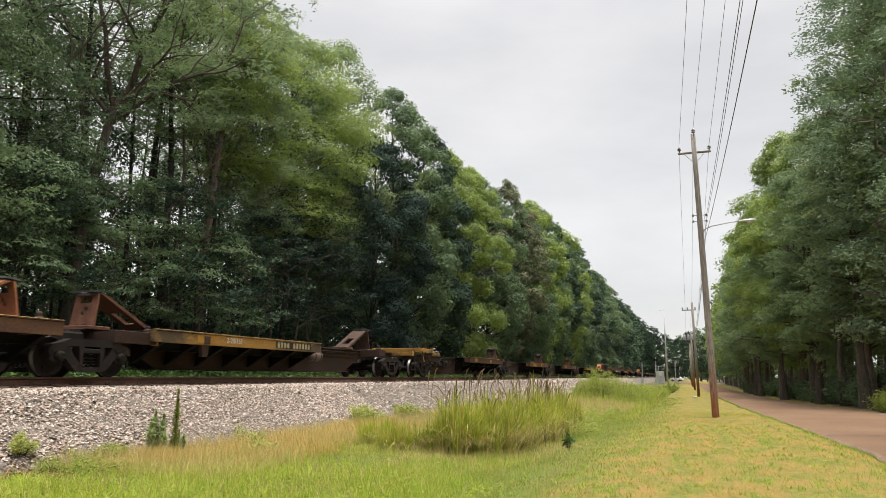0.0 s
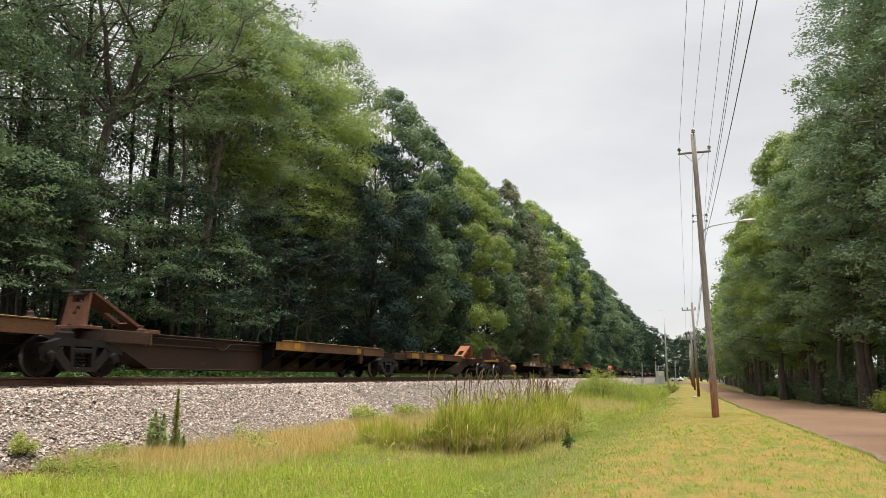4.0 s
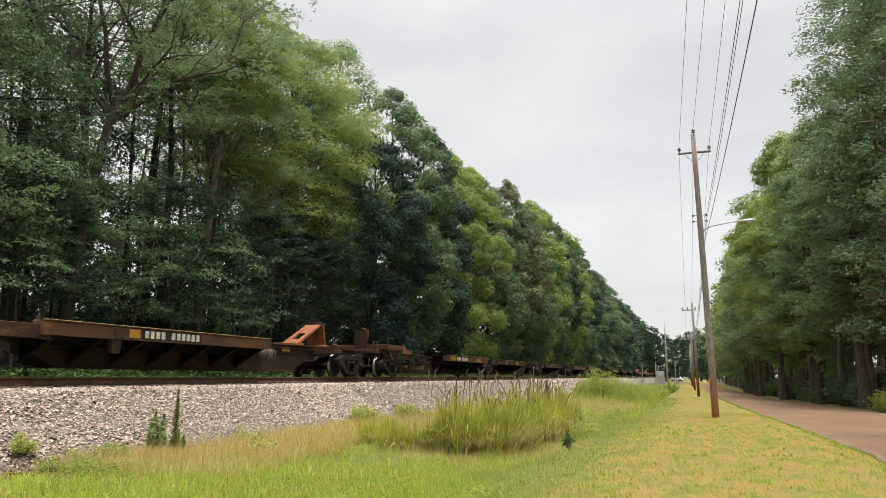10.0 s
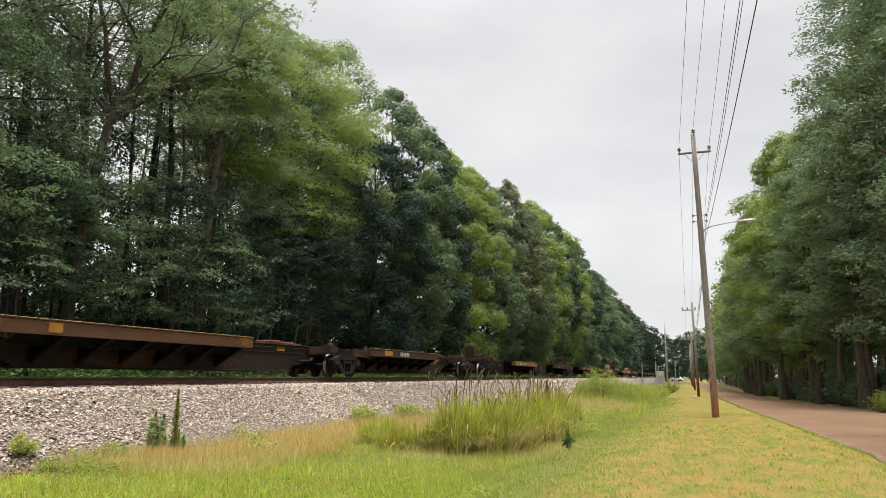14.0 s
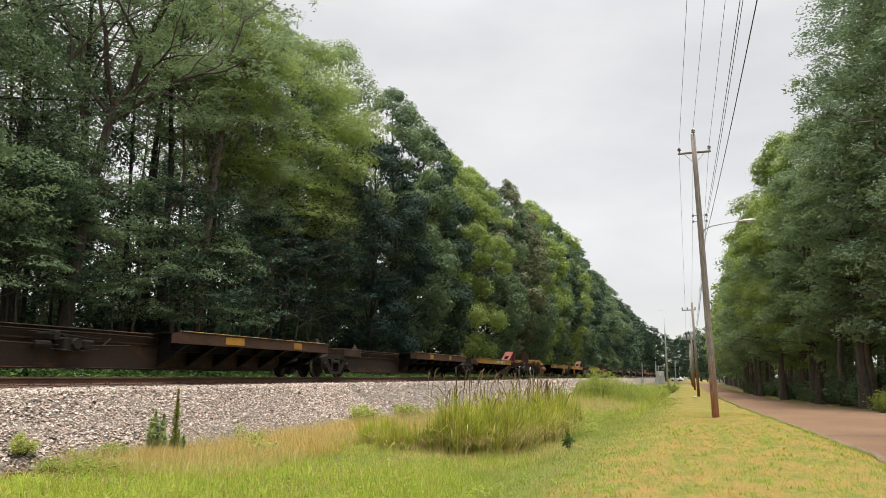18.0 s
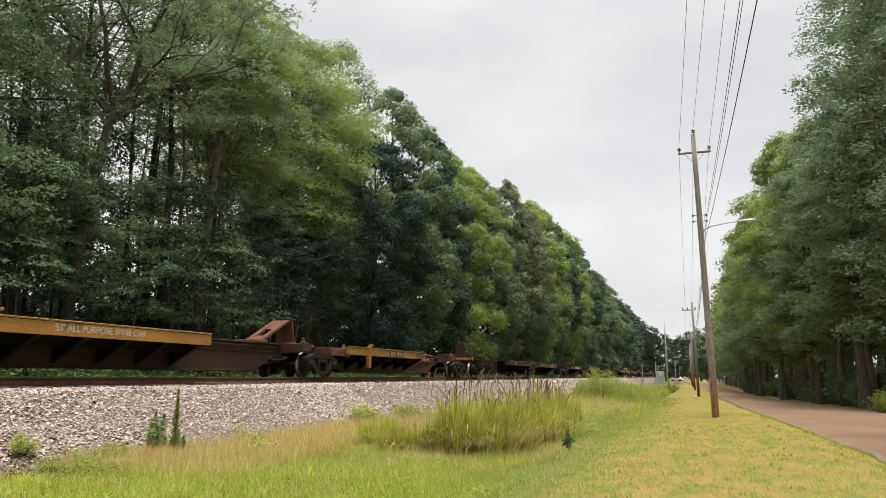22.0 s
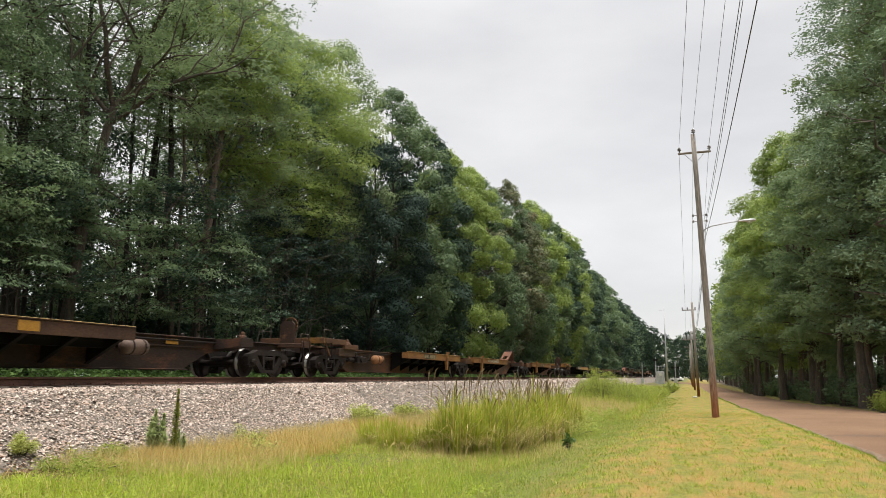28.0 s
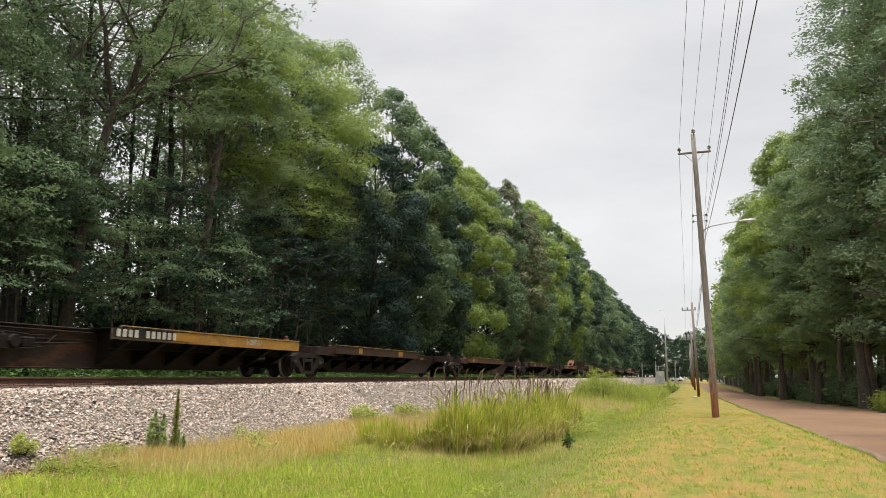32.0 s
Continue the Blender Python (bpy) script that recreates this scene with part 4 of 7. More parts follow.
    slant = forked_tree(159, [(0, 0, 0), (0, 0.12, 2.5), (0, 0.5, 6.0), (0.1, 0.8, 10.0), (0.1, 1.3, 13.0)], 0.19,
                        [(0.8, 250, 55, 3.5, 0.4), (1.0, 80, 60, 4.0, 0.55), (1.0, 280, 66, 4.0, 0.5)], 5000, 0.14, "left", "bark_pine", 0.35, 0.5, upward=0.4)
    plant_tree(-20.2, 26.8, slant, 0.0, 1.0, "tall slightly leaning tree with a brownish trunk", "tree", edge)
    spray = [lobed_tree(158, 4.5, 0.66, 1.8, 0.045, 8, 3000, 0.095, 0.6, "left", flat=0.2, size=(0.35, 0.62), droop=0.35, upward=0.9, hang=-0.1, ragged=0.3, inner=0.05),
             lobed_tree(160, 4.5, 0.7, 2.0, 0.045, 8, 3000, 0.095, 0.6, "left", flat=0.2, size=(0.32, 0.56), droop=0.35, upward=0.9, hang=-0.1, ragged=0.3, inner=0.05)]
    for x, y, h, k in ((-18.7, 16.2, 4.6, 0), (-18.6, 21.0, 3.9, 0), (-18.7, 24.8, 4.0, 0), (-18.6, 27.3, 4.1, 1), (-18.9, 25.2, 6.7, 1)):
        plant_tree(x, y, spray[k], 0.7 * y, h / 4.5, "thin young tree with flat sprays of lit leaves", "tree", "young trees at the wood's edge")
    spread_crown = lobed_tree(156, 14.5, 0.3, 4.2, 0.15, 40, 30000, 0.105, 0.55, "left", flat=0.34, face=-30, droop=0.3, upward=0.6, ragged=0.35)
    plant_tree(-20.6, 15.4, spread_crown, 0.0, 0.92, "broad tree with flat layered sprays at the wood's edge", "tree", edge)
    plant_tree(-23.4, 19.8, spread_crown, 0.5, 1.08, "broad tree with flat layered sprays inside the wood", "tree", "trees inside the wood")
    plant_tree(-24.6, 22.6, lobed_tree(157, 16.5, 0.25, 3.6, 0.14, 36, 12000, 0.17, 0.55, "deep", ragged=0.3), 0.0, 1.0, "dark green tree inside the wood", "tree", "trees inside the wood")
    plant_tree(-19.9, 44.4, lobed_tree(154, 16.6, 0.03, 4.3, 0.2, 74, 56000, 0.15, 0.55, "shade_teal", flat=0.7, size=(0.18, 0.3), face=-50, droop=0.0, hang=0.4), 0.0, 1.0, "dense round dark green tree with foliage to the ground", "tree", edge)
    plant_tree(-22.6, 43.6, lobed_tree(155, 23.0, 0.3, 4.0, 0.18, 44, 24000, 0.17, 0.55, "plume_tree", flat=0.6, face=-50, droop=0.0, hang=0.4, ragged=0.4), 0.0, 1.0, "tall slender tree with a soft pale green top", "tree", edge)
    for x, y, k, s in ((-20.8, 13.6, 0, 1.0), (-21.3, 16.6, 1, 0.98), (-20.6, 25.7, 2, 0.92), (-21.8, 29.4, 2, 0.95), (-24.5, 35.5, 2, 0.85)):
        label = ("dense dark green tree at the wood's edge", "tall dark tree with a long bare trunk", "slender green tree with a bare lower trunk")[k]
        plant_tree(x, y, near[k], rng.uniform(0, 6.28), s * left_height(y) / 21, label, "tree", edge)
    for x, y, k in ((-26.5, 17, 0), (-25.0, 22.5, 1), (-27.0, 26.0, 0), (-24.5, 29.5, 1), (-28, 32, 1), (-25.5, 36.5, 0), (-30, 38, 1), (-27, 42, 0), (-34, 30, 0), (-35, 42, 1), (-33, 22, 1), (-24, 11, 0), (-24.6, 15.5, 1), (-23.6, 19.5, 0), (-23.8, 33.0, 0), (-24.4, 40.5, 1),
                    (-21.2, 18.2, 1), (-21.6, 19.2, 1), (-22.4, 21.4, 0), (-22.0, 24.6, 1), (-22.8, 26.8, 0), (-22.3, 30.6, 1), (-22.6, 34.8, 0), (-22.0, 38.6, 0), (-22.6, 16.0, 0)):
        plant_tree(x, y, thin[k], rng.uniform(0, 6.28), rng.uniform(0.55, 0.75) if y < 23 else rng.uniform(0.85, 1.05), "thin shaded tree inside the wood", "tree", "trees inside the wood")
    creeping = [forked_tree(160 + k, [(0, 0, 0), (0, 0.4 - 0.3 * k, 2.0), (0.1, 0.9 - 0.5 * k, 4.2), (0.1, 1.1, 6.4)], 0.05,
                            [(0.4, 80, 40, 2.2, 0.6), (0.65, 250, 45, 2.4, 0.6), (1.0, 70, 60, 2.6, 0.7), (0.85, 0, 30, 2.2, 0.5)], 1800, 0.12, "shade_teal", "bark", 0.35, 0.5) for k in (0, 1)]
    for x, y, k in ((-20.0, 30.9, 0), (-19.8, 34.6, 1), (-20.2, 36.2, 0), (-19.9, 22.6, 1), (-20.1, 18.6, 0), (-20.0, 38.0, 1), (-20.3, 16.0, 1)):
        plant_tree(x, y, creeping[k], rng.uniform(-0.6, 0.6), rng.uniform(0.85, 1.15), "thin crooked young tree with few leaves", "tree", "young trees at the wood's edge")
    # the closed wall of crowns further on
    names = ("leafy green tree in the closed row", "dark green tree with foliage to the ground", "yellow-green leafy tree in the closed row", "thin-topped grey-green tree in the closed row")
    for x, y, h, k in ((-23.6, 40.2, 20.6, 0), (-21.0, 51.0, 22.4, 0), (-20.6, 57.5, 21.4, 1), (-21.0, 63.5, 21.4, 2), (-20.8, 70.5, 21.6, 2), (-21.2, 78.0, 22.2, 0), (-21.0, 86.5, 24.6, 3), (-20.6, 93.0, 23.0, 0), (-21.2, 100.0, 25.0, 2), (-20.8, 108.0, 25.4, 0),
                       (-21.2, 116.5, 25.4, 1), (-20.8, 124.5, 25.6, 2), (-21.0, 133.0, 25.8, 0), (-21.2, 142.0, 26.0, 1)):
        plant_tree(x, y, row[k + 4 if y > 99 else k], rng.uniform(-0.7, 0.7), h / 22, names[k], "tree", edge)
    y = 46
    while y < 150:
        plant_tree(-24.8 + rng.uniform(-0.8, 0.8), y, dense[rng.randrange(2)], rng.uniform(0, 6.28), rng.uniform(0.86, 0.98) * left_height(y) / 22, "green tree behind the first row", "tree", "trees inside the wood")
        y += rng.uniform(8.5, 10.5)
    y = 152
    while y < 420:
        plant_tree(-21.5 + rng.uniform(-1, 1), y, (far if y < 230 else closing)[rng.randrange(2)], rng.uniform(-0.6, 0.6), rng.uniform(0.9, 1.04) * left_height(y) / 24, "distant green tree along the track", "tree", edge)
        y += rng.uniform(7, 9.5)
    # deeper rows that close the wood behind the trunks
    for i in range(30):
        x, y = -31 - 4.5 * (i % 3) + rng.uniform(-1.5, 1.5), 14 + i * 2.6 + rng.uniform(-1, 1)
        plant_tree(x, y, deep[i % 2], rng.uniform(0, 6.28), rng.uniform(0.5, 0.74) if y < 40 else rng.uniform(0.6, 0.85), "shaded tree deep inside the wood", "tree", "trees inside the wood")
    for row_y in (285, 310, 335):
        for x in np.arange(-18, 24, 4.2):
            plant_tree(float(x) + rng.uniform(-1, 1), row_y + rng.uniform(-12, 12), closing[rng.randrange(2)], rng.uniform(0, 6.28), rng.uniform(0.68, 0.85), "distant tree closing the view", "tree", "distant trees")


def build_right_wood():
    rng = random.Random(8)
    big = tree_parts(200, 27, 0.16, 4.3, 0.36, 26, 32000, 0.19, 0.34, True, 0.7, 0.75, bark="bark_pale", cover="grey", dome=230)
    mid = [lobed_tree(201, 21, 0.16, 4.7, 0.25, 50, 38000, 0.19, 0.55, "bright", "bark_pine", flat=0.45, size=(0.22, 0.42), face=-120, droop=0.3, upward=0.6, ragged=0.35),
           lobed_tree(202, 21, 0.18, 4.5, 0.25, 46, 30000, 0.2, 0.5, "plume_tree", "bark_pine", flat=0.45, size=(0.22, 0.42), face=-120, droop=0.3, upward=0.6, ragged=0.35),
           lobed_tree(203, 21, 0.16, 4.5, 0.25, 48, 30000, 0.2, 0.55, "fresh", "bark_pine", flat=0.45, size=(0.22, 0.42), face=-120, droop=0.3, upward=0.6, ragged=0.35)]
    far = [tree_parts(210, 22, 0.10, 4.4, 0.25, 8, 4600, 0.5, 0.6, False, 0.6, 1.3, cover="left", dome=110, twigs=False),
           tree_parts(211, 22, 0.10, 4.4, 0.25, 8, 4600, 0.5, 0.6, False, 0.6, 1.3, cover="bright", dome=110, twigs=False)]
    row = "trees along the road"
    plant_tree(10.5, 40.8, big, 0.6, 1.0, "big tree with furrowed trunk and narrow grey-green leaves", "tree", row)
    plant_tree(11.8, 46.0, big, 2.6, 1.04, "big tree with furrowed trunk and narrow grey-green leaves", "tree", row)
    back = tree_parts(205, 27, 0.12, 4.0, 0.26, 12, 20000, 0.23, 0.5, False, 0.6, 1.1, bark="bark_shade", cover="plume_tree", dome=130, twigs=False)
    for x, y, s in ((11.6, 42.6, 1.0), (12.9, 46.5, 1.05), (13.2, 41.0, 1.0)):
        plant_tree(x, y, back, rng.uniform(0, 6.28), s, "tall dark green tree behind the roadside row", "tree", row)
    plant_tree(9.6, 47.5, mid[1], 1.0, 0.95, "dark green roadside tree with a thick trunk", "tree", row)
    for x, y, k, s in ((9.2, 52.5, 2, 0.92), (8.6, 58.0, 0, 0.94), (8.0, 64.0, 0, 1.03), (8.9, 70.5, 2, 0.95), (9.2, 77.0, 0, 1.0), (8.7, 84.0, 1, 1.0), (8.4, 91.0, 0, 1.05), (8.4, 99.0, 2, 1.05)):
        plant_tree(x, y, mid[k], rng.uniform(-0.6, 0.6), s, ("light green leafy roadside tree", "dark green shaded roadside tree", "mid-green leafy roadside tree")[k], "tree", row)
    y = 107
    while y < 240:
        plant_tree(8.6 + rng.uniform(-0.6, 0.6) + 0.01 * (y - 107), y, far[rng.randrange(2)], rng.uniform(0, 6.28), rng.uniform(0.95, 1.1), "green tree further along the road", "tree", row)
        y += rng.uniform(7, 9)
    low = tree_parts(221, 13, 0.26, 3.3, 0.1, 22, 9000, 0.2, 0.5, True, 0.5, 0.8, bark="bark_pine", cover="grey", twigs=False)
    for x, y, s in ((9.9, 43.6, 1.0), (10.6, 48.6, 1.05), (11.0, 40.0, 0.95)):
        plant_tree(x, y, low, rng.uniform(0, 6.28), s, "young tree with pale green hanging branches at the road", "tree", row)
    # a close row of bare lower trunks behind the road edge
    post = tree_parts(220, 15, 0.2, 2.8, 0.27, 14, 9500, 0.2, 0.5, False, 0.55, 1.0, bark="bark", cover="fresh", twigs=False)
    for i in range(17):
        y = 46 + i * 3.6 + rng.uniform(-0.8, 0.8)
        plant_tree(float(np.interp(y, ROAD_S, ROAD_R)) + rng.uniform(0.7, 2.4), y, post, rng.uniform(0, 6.28), rng.uniform(0.85, 1.1), "shaded trunk in the close roadside row", "tree", "close row of trunks")
    for i in range(14):
        y = 42 + i * 6.0
        plant_tree(14.0 + rng.uniform(-1, 3.5), y, post, rng.uniform(0, 6.28), rng.uniform(1.0, 1.3), "shaded tree behind the roadside row", "tree", "trees behind the roadside row")
    for i in range(16):
        y = 46 + i * 3.6
        bush("understory_shrub", 740 + i, float(np.interp(y, ROAD_S, ROAD_R)) + rng.uniform(1.8, 3.0), y, 1.3, 1.6, rng.uniform(1.2, 2.6), 1300, 0.2, "left", "green undergrowth between the roadside trunks", group="understory shrubs", stems=9, quad=False)
    for i in range(24):
        y = 42 + i * 4.2
        bush("understory_shrub", 700 + i, 14.0 + rng.uniform(0, 4), y, 2.4, 2.6, rng.uniform(2.6, 4.4), 1500, 0.34, "left", "green undergrowth behind the roadside trees", group="understory shrubs", stems=9, quad=False)


def build_unseen_screen():
    """Unseen trees added beside and behind the camera; they shade the low sky there."""
    rng = random.Random(61)
    screen = tree_parts(230, 20, 0.05, 5.0, 0.26, 8, 3500, 0.7, 0.7, False, 0.6, 1.5, cover="left", dome=110, twigs=False)
    for i in range(10):
        plant_tree(15.0 + rng.uniform(-1, 1.5), -42 + i * 7.4, screen, rng.uniform(0, 6.28), rng.uniform(0.9, 1.1), "leafy green unseen tree added to block the low sky", "tree", "trees along the road")


def build_saplings():
    """Young trees that reach out of the wood's edge with flat sprays."""
    rng = random.Random(71)
    young = [tree_parts(240, 8, 0.35, 2.6, 0.06, 16, 6500, 0.125, 0.6, False, 0.2, 0.7, cover="deep"), tree_parts(241, 8.5, 0.4, 2.8, 0.06, 15, 6500, 0.125, 0.6, False, 0.18, 0.75, cover="left")]
    young.append(tree_parts(242, 8, 0.35, 2.6, 0.06, 16, 5000, 0.125, 0.6, False, 0.2, 0.7, cover="shade_teal"))
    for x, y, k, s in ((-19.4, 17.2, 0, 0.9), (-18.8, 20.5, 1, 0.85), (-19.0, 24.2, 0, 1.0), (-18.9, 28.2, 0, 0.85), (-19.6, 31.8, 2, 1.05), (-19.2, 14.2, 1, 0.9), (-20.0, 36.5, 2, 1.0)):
        plant_tree(x, y, young[k], rng.uniform(0, 6.28), s, "young tree with flat leafy sprays at the wood's edge", "tree", "young trees at the wood's edge")


def bush(name, seed, x, y, spread_x, spread_y, high, count, leaf, cover, label, lift=0.0, group="", flat=0.8, slim=0.5, stems=9, quad=True, puff=1.0):
    """A shrub: stems from one foot and leaf sprays over them."""
    rng = np.random.RandomState(seed)
    wood = Shape()
    tips = []
    for k in range(stems):
        a = rng.uniform(0, math.tau)
        q = rng.rand() ** 0.5
        tip = np.array([math.cos(a) * q * spread_x, math.sin(a) * q * spread_y, high * (1 - 0.45 * q * q) * rng.uniform(0.55, 1.0)])
        wood.tube([(tip[0] * 0.25, tip[1] * 0.25, -0.05), tuple(tip * [0.6, 0.6, 0.55]), tuple(tip)], [0.012 + 0.008 * high, 0.01, 0.004], 4, False)
        for s in (0.45, 0.75, 1.0):
            tips.append(tip * [0.6 + 0.4 * s, 0.6 + 0.4 * s, s])
    r = np.full(len(tips), puff * (0.28 * max(spread_x, spread_y) + 0.12 * high))
    v, f = leaves(rng, np.array(tips), r, count, leaf, leaf * slim, flat, quad, 0.1)
    v[:, 2] = np.maximum(v[:, 2], 0.01)
    b = thing(name, pose(x, y, float(max(land(x, y), bed_height(x) if -17 < x < -9.7 else -9)) + lift), label, "shrub", group)
    part("stem", wood.mesh("stem", M["bark"], True), b)
    part("leaves", mesh_of("leaves", v, f, LEAF[cover]), b)
    return b


def blades(rng, x, y, high, wide, bend, cover, name, label, category, joints=1, z=None):
    """Grass blades, each a tapering strip that bends over."""
    n = len(x)
    z = land(x, y) if z is None else z
    a = rng.uniform(0, math.tau, n)
    t = a + math.pi / 2 + rng.uniform(-0.6, 0.6, n)
    side = np.stack([np.cos(t), np.sin(t), np.zeros(n)], -1) * wide[:, None] / 2
    lean = np.stack([np.cos(a), np.sin(a), np.zeros(n)], -1) * (bend * high)[:, None]
    foot = np.stack([x, y, z - 0.02], -1)
    rows = []
    for j in range(joints):
        s = j / joints
        p = foot + lean * s ** 2 + np.array([0, 0, 1]) * (high * (s - 0.25 * bend * s ** 3))[:, None]
        rows += [p - side * (1 - 0.6 * s), p + side * (1 - 0.6 * s)]
    rows.append(foot + lean + np.array([0, 0, 1]) * (high * (1 - 0.4 * bend))[:, None])
    v = np.stack(rows, 1)
    k = 2 * joints + 1
    tri = []
    for j in range(joints - 1):
        tri += [(2 * j, 2 * j + 1, 2 * j + 3), (2 * j, 2 * j + 3, 2 * j + 2)]
    tri.append((2 * joints - 2, 2 * joints - 1, 2 * joints))
    f = (np.array(tri)[None] + (np.arange(n) * k)[:, None, None]).reshape(-1, 3)
    return tagged(new(name, mesh_of(name, v.reshape(-1, 3), f, LEAF[cover])), label, category, kind="stuff")


def scatter(rng, n, x0, x1, y0, y1, power=1.6):
    x, y = rng.uniform(x0, x1, n), y0 + (y1 - y0) * rng.rand(n) ** power
    keep = x < np.interp(y, ROAD_S, ROAD_L) - 0.03
    return x[keep], y[keep]


def build_grass():
    rng = np.random.RandomState(31)
    # mown lawn
    x, y = scatter(rng, 125000, -2.8, 3.5, 6.0, 36, 1.6)
    keep = x > -1.5 + 0.9 * ripple(x, y, 1.5, 40) + 0.6 * rng.randn(len(x))
    x, y = x[keep], y[keep]
    blades(rng, x, y, rng.uniform(0.025, 0.07, len(x)), rng.uniform(0.004, 0.0095, len(x)) * (1 + y / 20), rng.uniform(0.2, 0.9, len(x)), "lawn", "lawn_grass", "short mown lawn, green with dry orange patches", "grass")
    x, y = scatter(rng, 72000, -3.6, 0.0, 6.0, 60, 1.9)
    keep = np.abs(x + 2.1 + 0.35 * ripple(x, y, 1.1, 44)) < 0.9 + 0.4 * rng.randn(len(x))
    x, y = x[keep], y[keep]
    blades(rng, x, y, rng.uniform(0.03, 0.1, len(x)), rng.uniform(0.005, 0.012, len(x)) * (1 + y / 20), rng.uniform(0.2, 0.9, len(x)), "lawn_green", "green_grass", "fresh green grass along the ditch", "grass")
    # soft grass in the ditch
    x, y = scatter(rng, 62000, -5.2, -2.0, 6.0, 40, 1.7)
    blades(rng, x, y, rng.uniform(0.05, 0.2, len(x)) * np.where(x > -2.8, 0.5, 1) * (1 + 0.5 * ripple(x, y, 1.7, 45)), rng.uniform(0.004, 0.01, len(x)) * (1 + y / 22), rng.uniform(0.2, 0.9, len(x)), "ditch", "ditch_grass", "soft green grass in the shallow ditch", "grass")
    # rough strip towards the ballast
    x, y = scatter(rng, 125000, -10.2, -3.6, 5.5, 40, 1.6)
    bare = (x + 9.35) ** 2 / 0.7 ** 2 + (y - 9.0) ** 2 / 0.42 ** 2 < 1 + 0.5 * rng.randn(len(x))
    keep = (x > -9.9 + 0.35 * ripple(x, y, 2.0, 50)) & (rng.rand(len(x)) < 0.45 + 0.55 * np.clip((x + 9.8) / 2.0, 0, 1)) & ~bare
    x, y = x[keep], y[keep]
    high = rng.uniform(0.05, 0.2, len(x)) * (1 + 0.6 * ripple(x, y, 1.8, 51)) * np.where(rng.rand(len(x)) < 0.06, 2.2, 1)
    blades(rng, x, y, high, rng.uniform(0.004, 0.012, len(x)) * (1 + y / 22), rng.uniform(0.2, 1.0, len(x)), "rough", "rough_grass", "uneven rough grass, green and straw-coloured", "grass")
    # low broad leaves between the blades
    n = 20000
    x, y = scatter(rng, n, -8.6, -2.6, 5.5, 17, 1.3)
    keep = ripple(x, y, 0.9, 52) + 0.35 * rng.randn(n) - 0.16 * (y - 9) > -0.1
    x, y = x[keep], y[keep]
    c = np.stack([x, y, land(x, y) + rng.uniform(0.02, 0.13, len(x))], -1)
    v, f = leaves(rng, c, np.full(len(x), 0.03), len(x), 0.036, 0.024, 1.0, False, 0.0)
    tagged(new("clover", mesh_of("clover", v, f, LEAF["clover"])), "low bright green broad-leaved ground cover", "undergrowth", kind="stuff")
    # long fine blades standing over the rough strip
    x, y = scatter(rng, 24000, -8.1, -3.2, 5.5, 20, 1.4)
    keep = (ripple(x, y, 2.4, 57) + 0.2 * rng.randn(len(x)) > 0.12) & ((x > -7.3) | (y < 11))
    x, y = x[keep], y[keep]
    blades(rng, x, y, rng.uniform(0.16, 0.42, len(x)) * (1 + 0.4 * ripple(x, y, 0.8, 58)), rng.uniform(0.004, 0.009, len(x)), rng.uniform(0.2, 0.9, len(x)), "long", "long_grass", "long fine bright green grass blades", "grass", 2)
    # broad bright blades in the nearest grass
    x, y = scatter(rng, 15000, -9.2, -3.2, 6.2, 12.5, 1.1)
    keep = (x > -8.9 + 0.5 * ripple(x, y, 1.6, 68)) & (ripple(x, y, 1.9, 69) + 0.35 * rng.randn(len(x)) > -0.15)
    x, y = x[keep], y[keep]
    blades(rng, x, y, rng.uniform(0.09, 0.27, len(x)), rng.uniform(0.008, 0.016, len(x)), rng.uniform(0.3, 1.1, len(x)), "lush", "lush_grass", "lush bright yellow-green grass blades", "grass", 2)
    # rusty seed grass at the foot of the stones
    x, y = -9.0 + 0.45 * rng.randn(4200), 11.3 + 0.7 * rng.randn(4200)
    blades(rng, x, y, rng.uniform(0.12, 0.36, len(x)), rng.uniform(0.003, 0.007, len(x)), rng.uniform(0.1, 0.7, len(x)), "rust", "rusty_grass", "rust-coloured seed grass at the foot of the stones", "grass", 2)
    # a band of golden seed grass between the stones and the tall clumps
    n = 15000
    y = rng.uniform(10.6, 21.0, n)
    x = -8.9 + 0.3 * ripple(y, y * 0, 2.2, 73) + 2.1 * rng.rand(n) ** 1.3
    keep = ripple(x, y, 0.8, 74) + 0.35 * rng.randn(n) > -0.1
    x, y = x[keep], y[keep]
    blades(rng, x, y, rng.uniform(0.16, 0.5, len(x)), rng.uniform(0.003, 0.007, len(x)) * (1 + y / 25), rng.uniform(0.1, 0.8, len(x)), "rust", "seed_grass", "golden-brown seed grass between stones and green grass", "grass", 2)
    # straw lying about the foot of the tall clumps
    y = rng.uniform(14.2, 20.0, 3200)
    x = np.interp(y, [14.2, 16.5, 20.0], [-5.4, -4.0, -3.6]) + 0.55 * rng.randn(3200)
    blades(rng, x, y, rng.uniform(0.1, 0.36, len(x)), rng.uniform(0.004, 0.009, len(x)), rng.uniform(0.3, 1.4, len(x)), "dry", "fallen_straw", "pale straw about the foot of the tall clumps", "grass", 2)
    # straw-coloured stems at the foot of the ballast
    x, y = scatter(rng, 17000, -10.0, -6.4, 9.5, 34, 1.3)
    keep = ripple(x, y, 0.7, 60) > -0.15 - 0.35 * (x < -8.4)
    x, y = x[keep], y[keep]
    blades(rng, x, y, rng.uniform(0.16, 0.46, len(x)), rng.uniform(0.003, 0.007, len(x)) * (1 + y / 25), rng.uniform(0.1, 0.6, len(x)), "dry", "dry_grass", "straw-coloured dry grass at the foot of the ballast", "grass", 2)
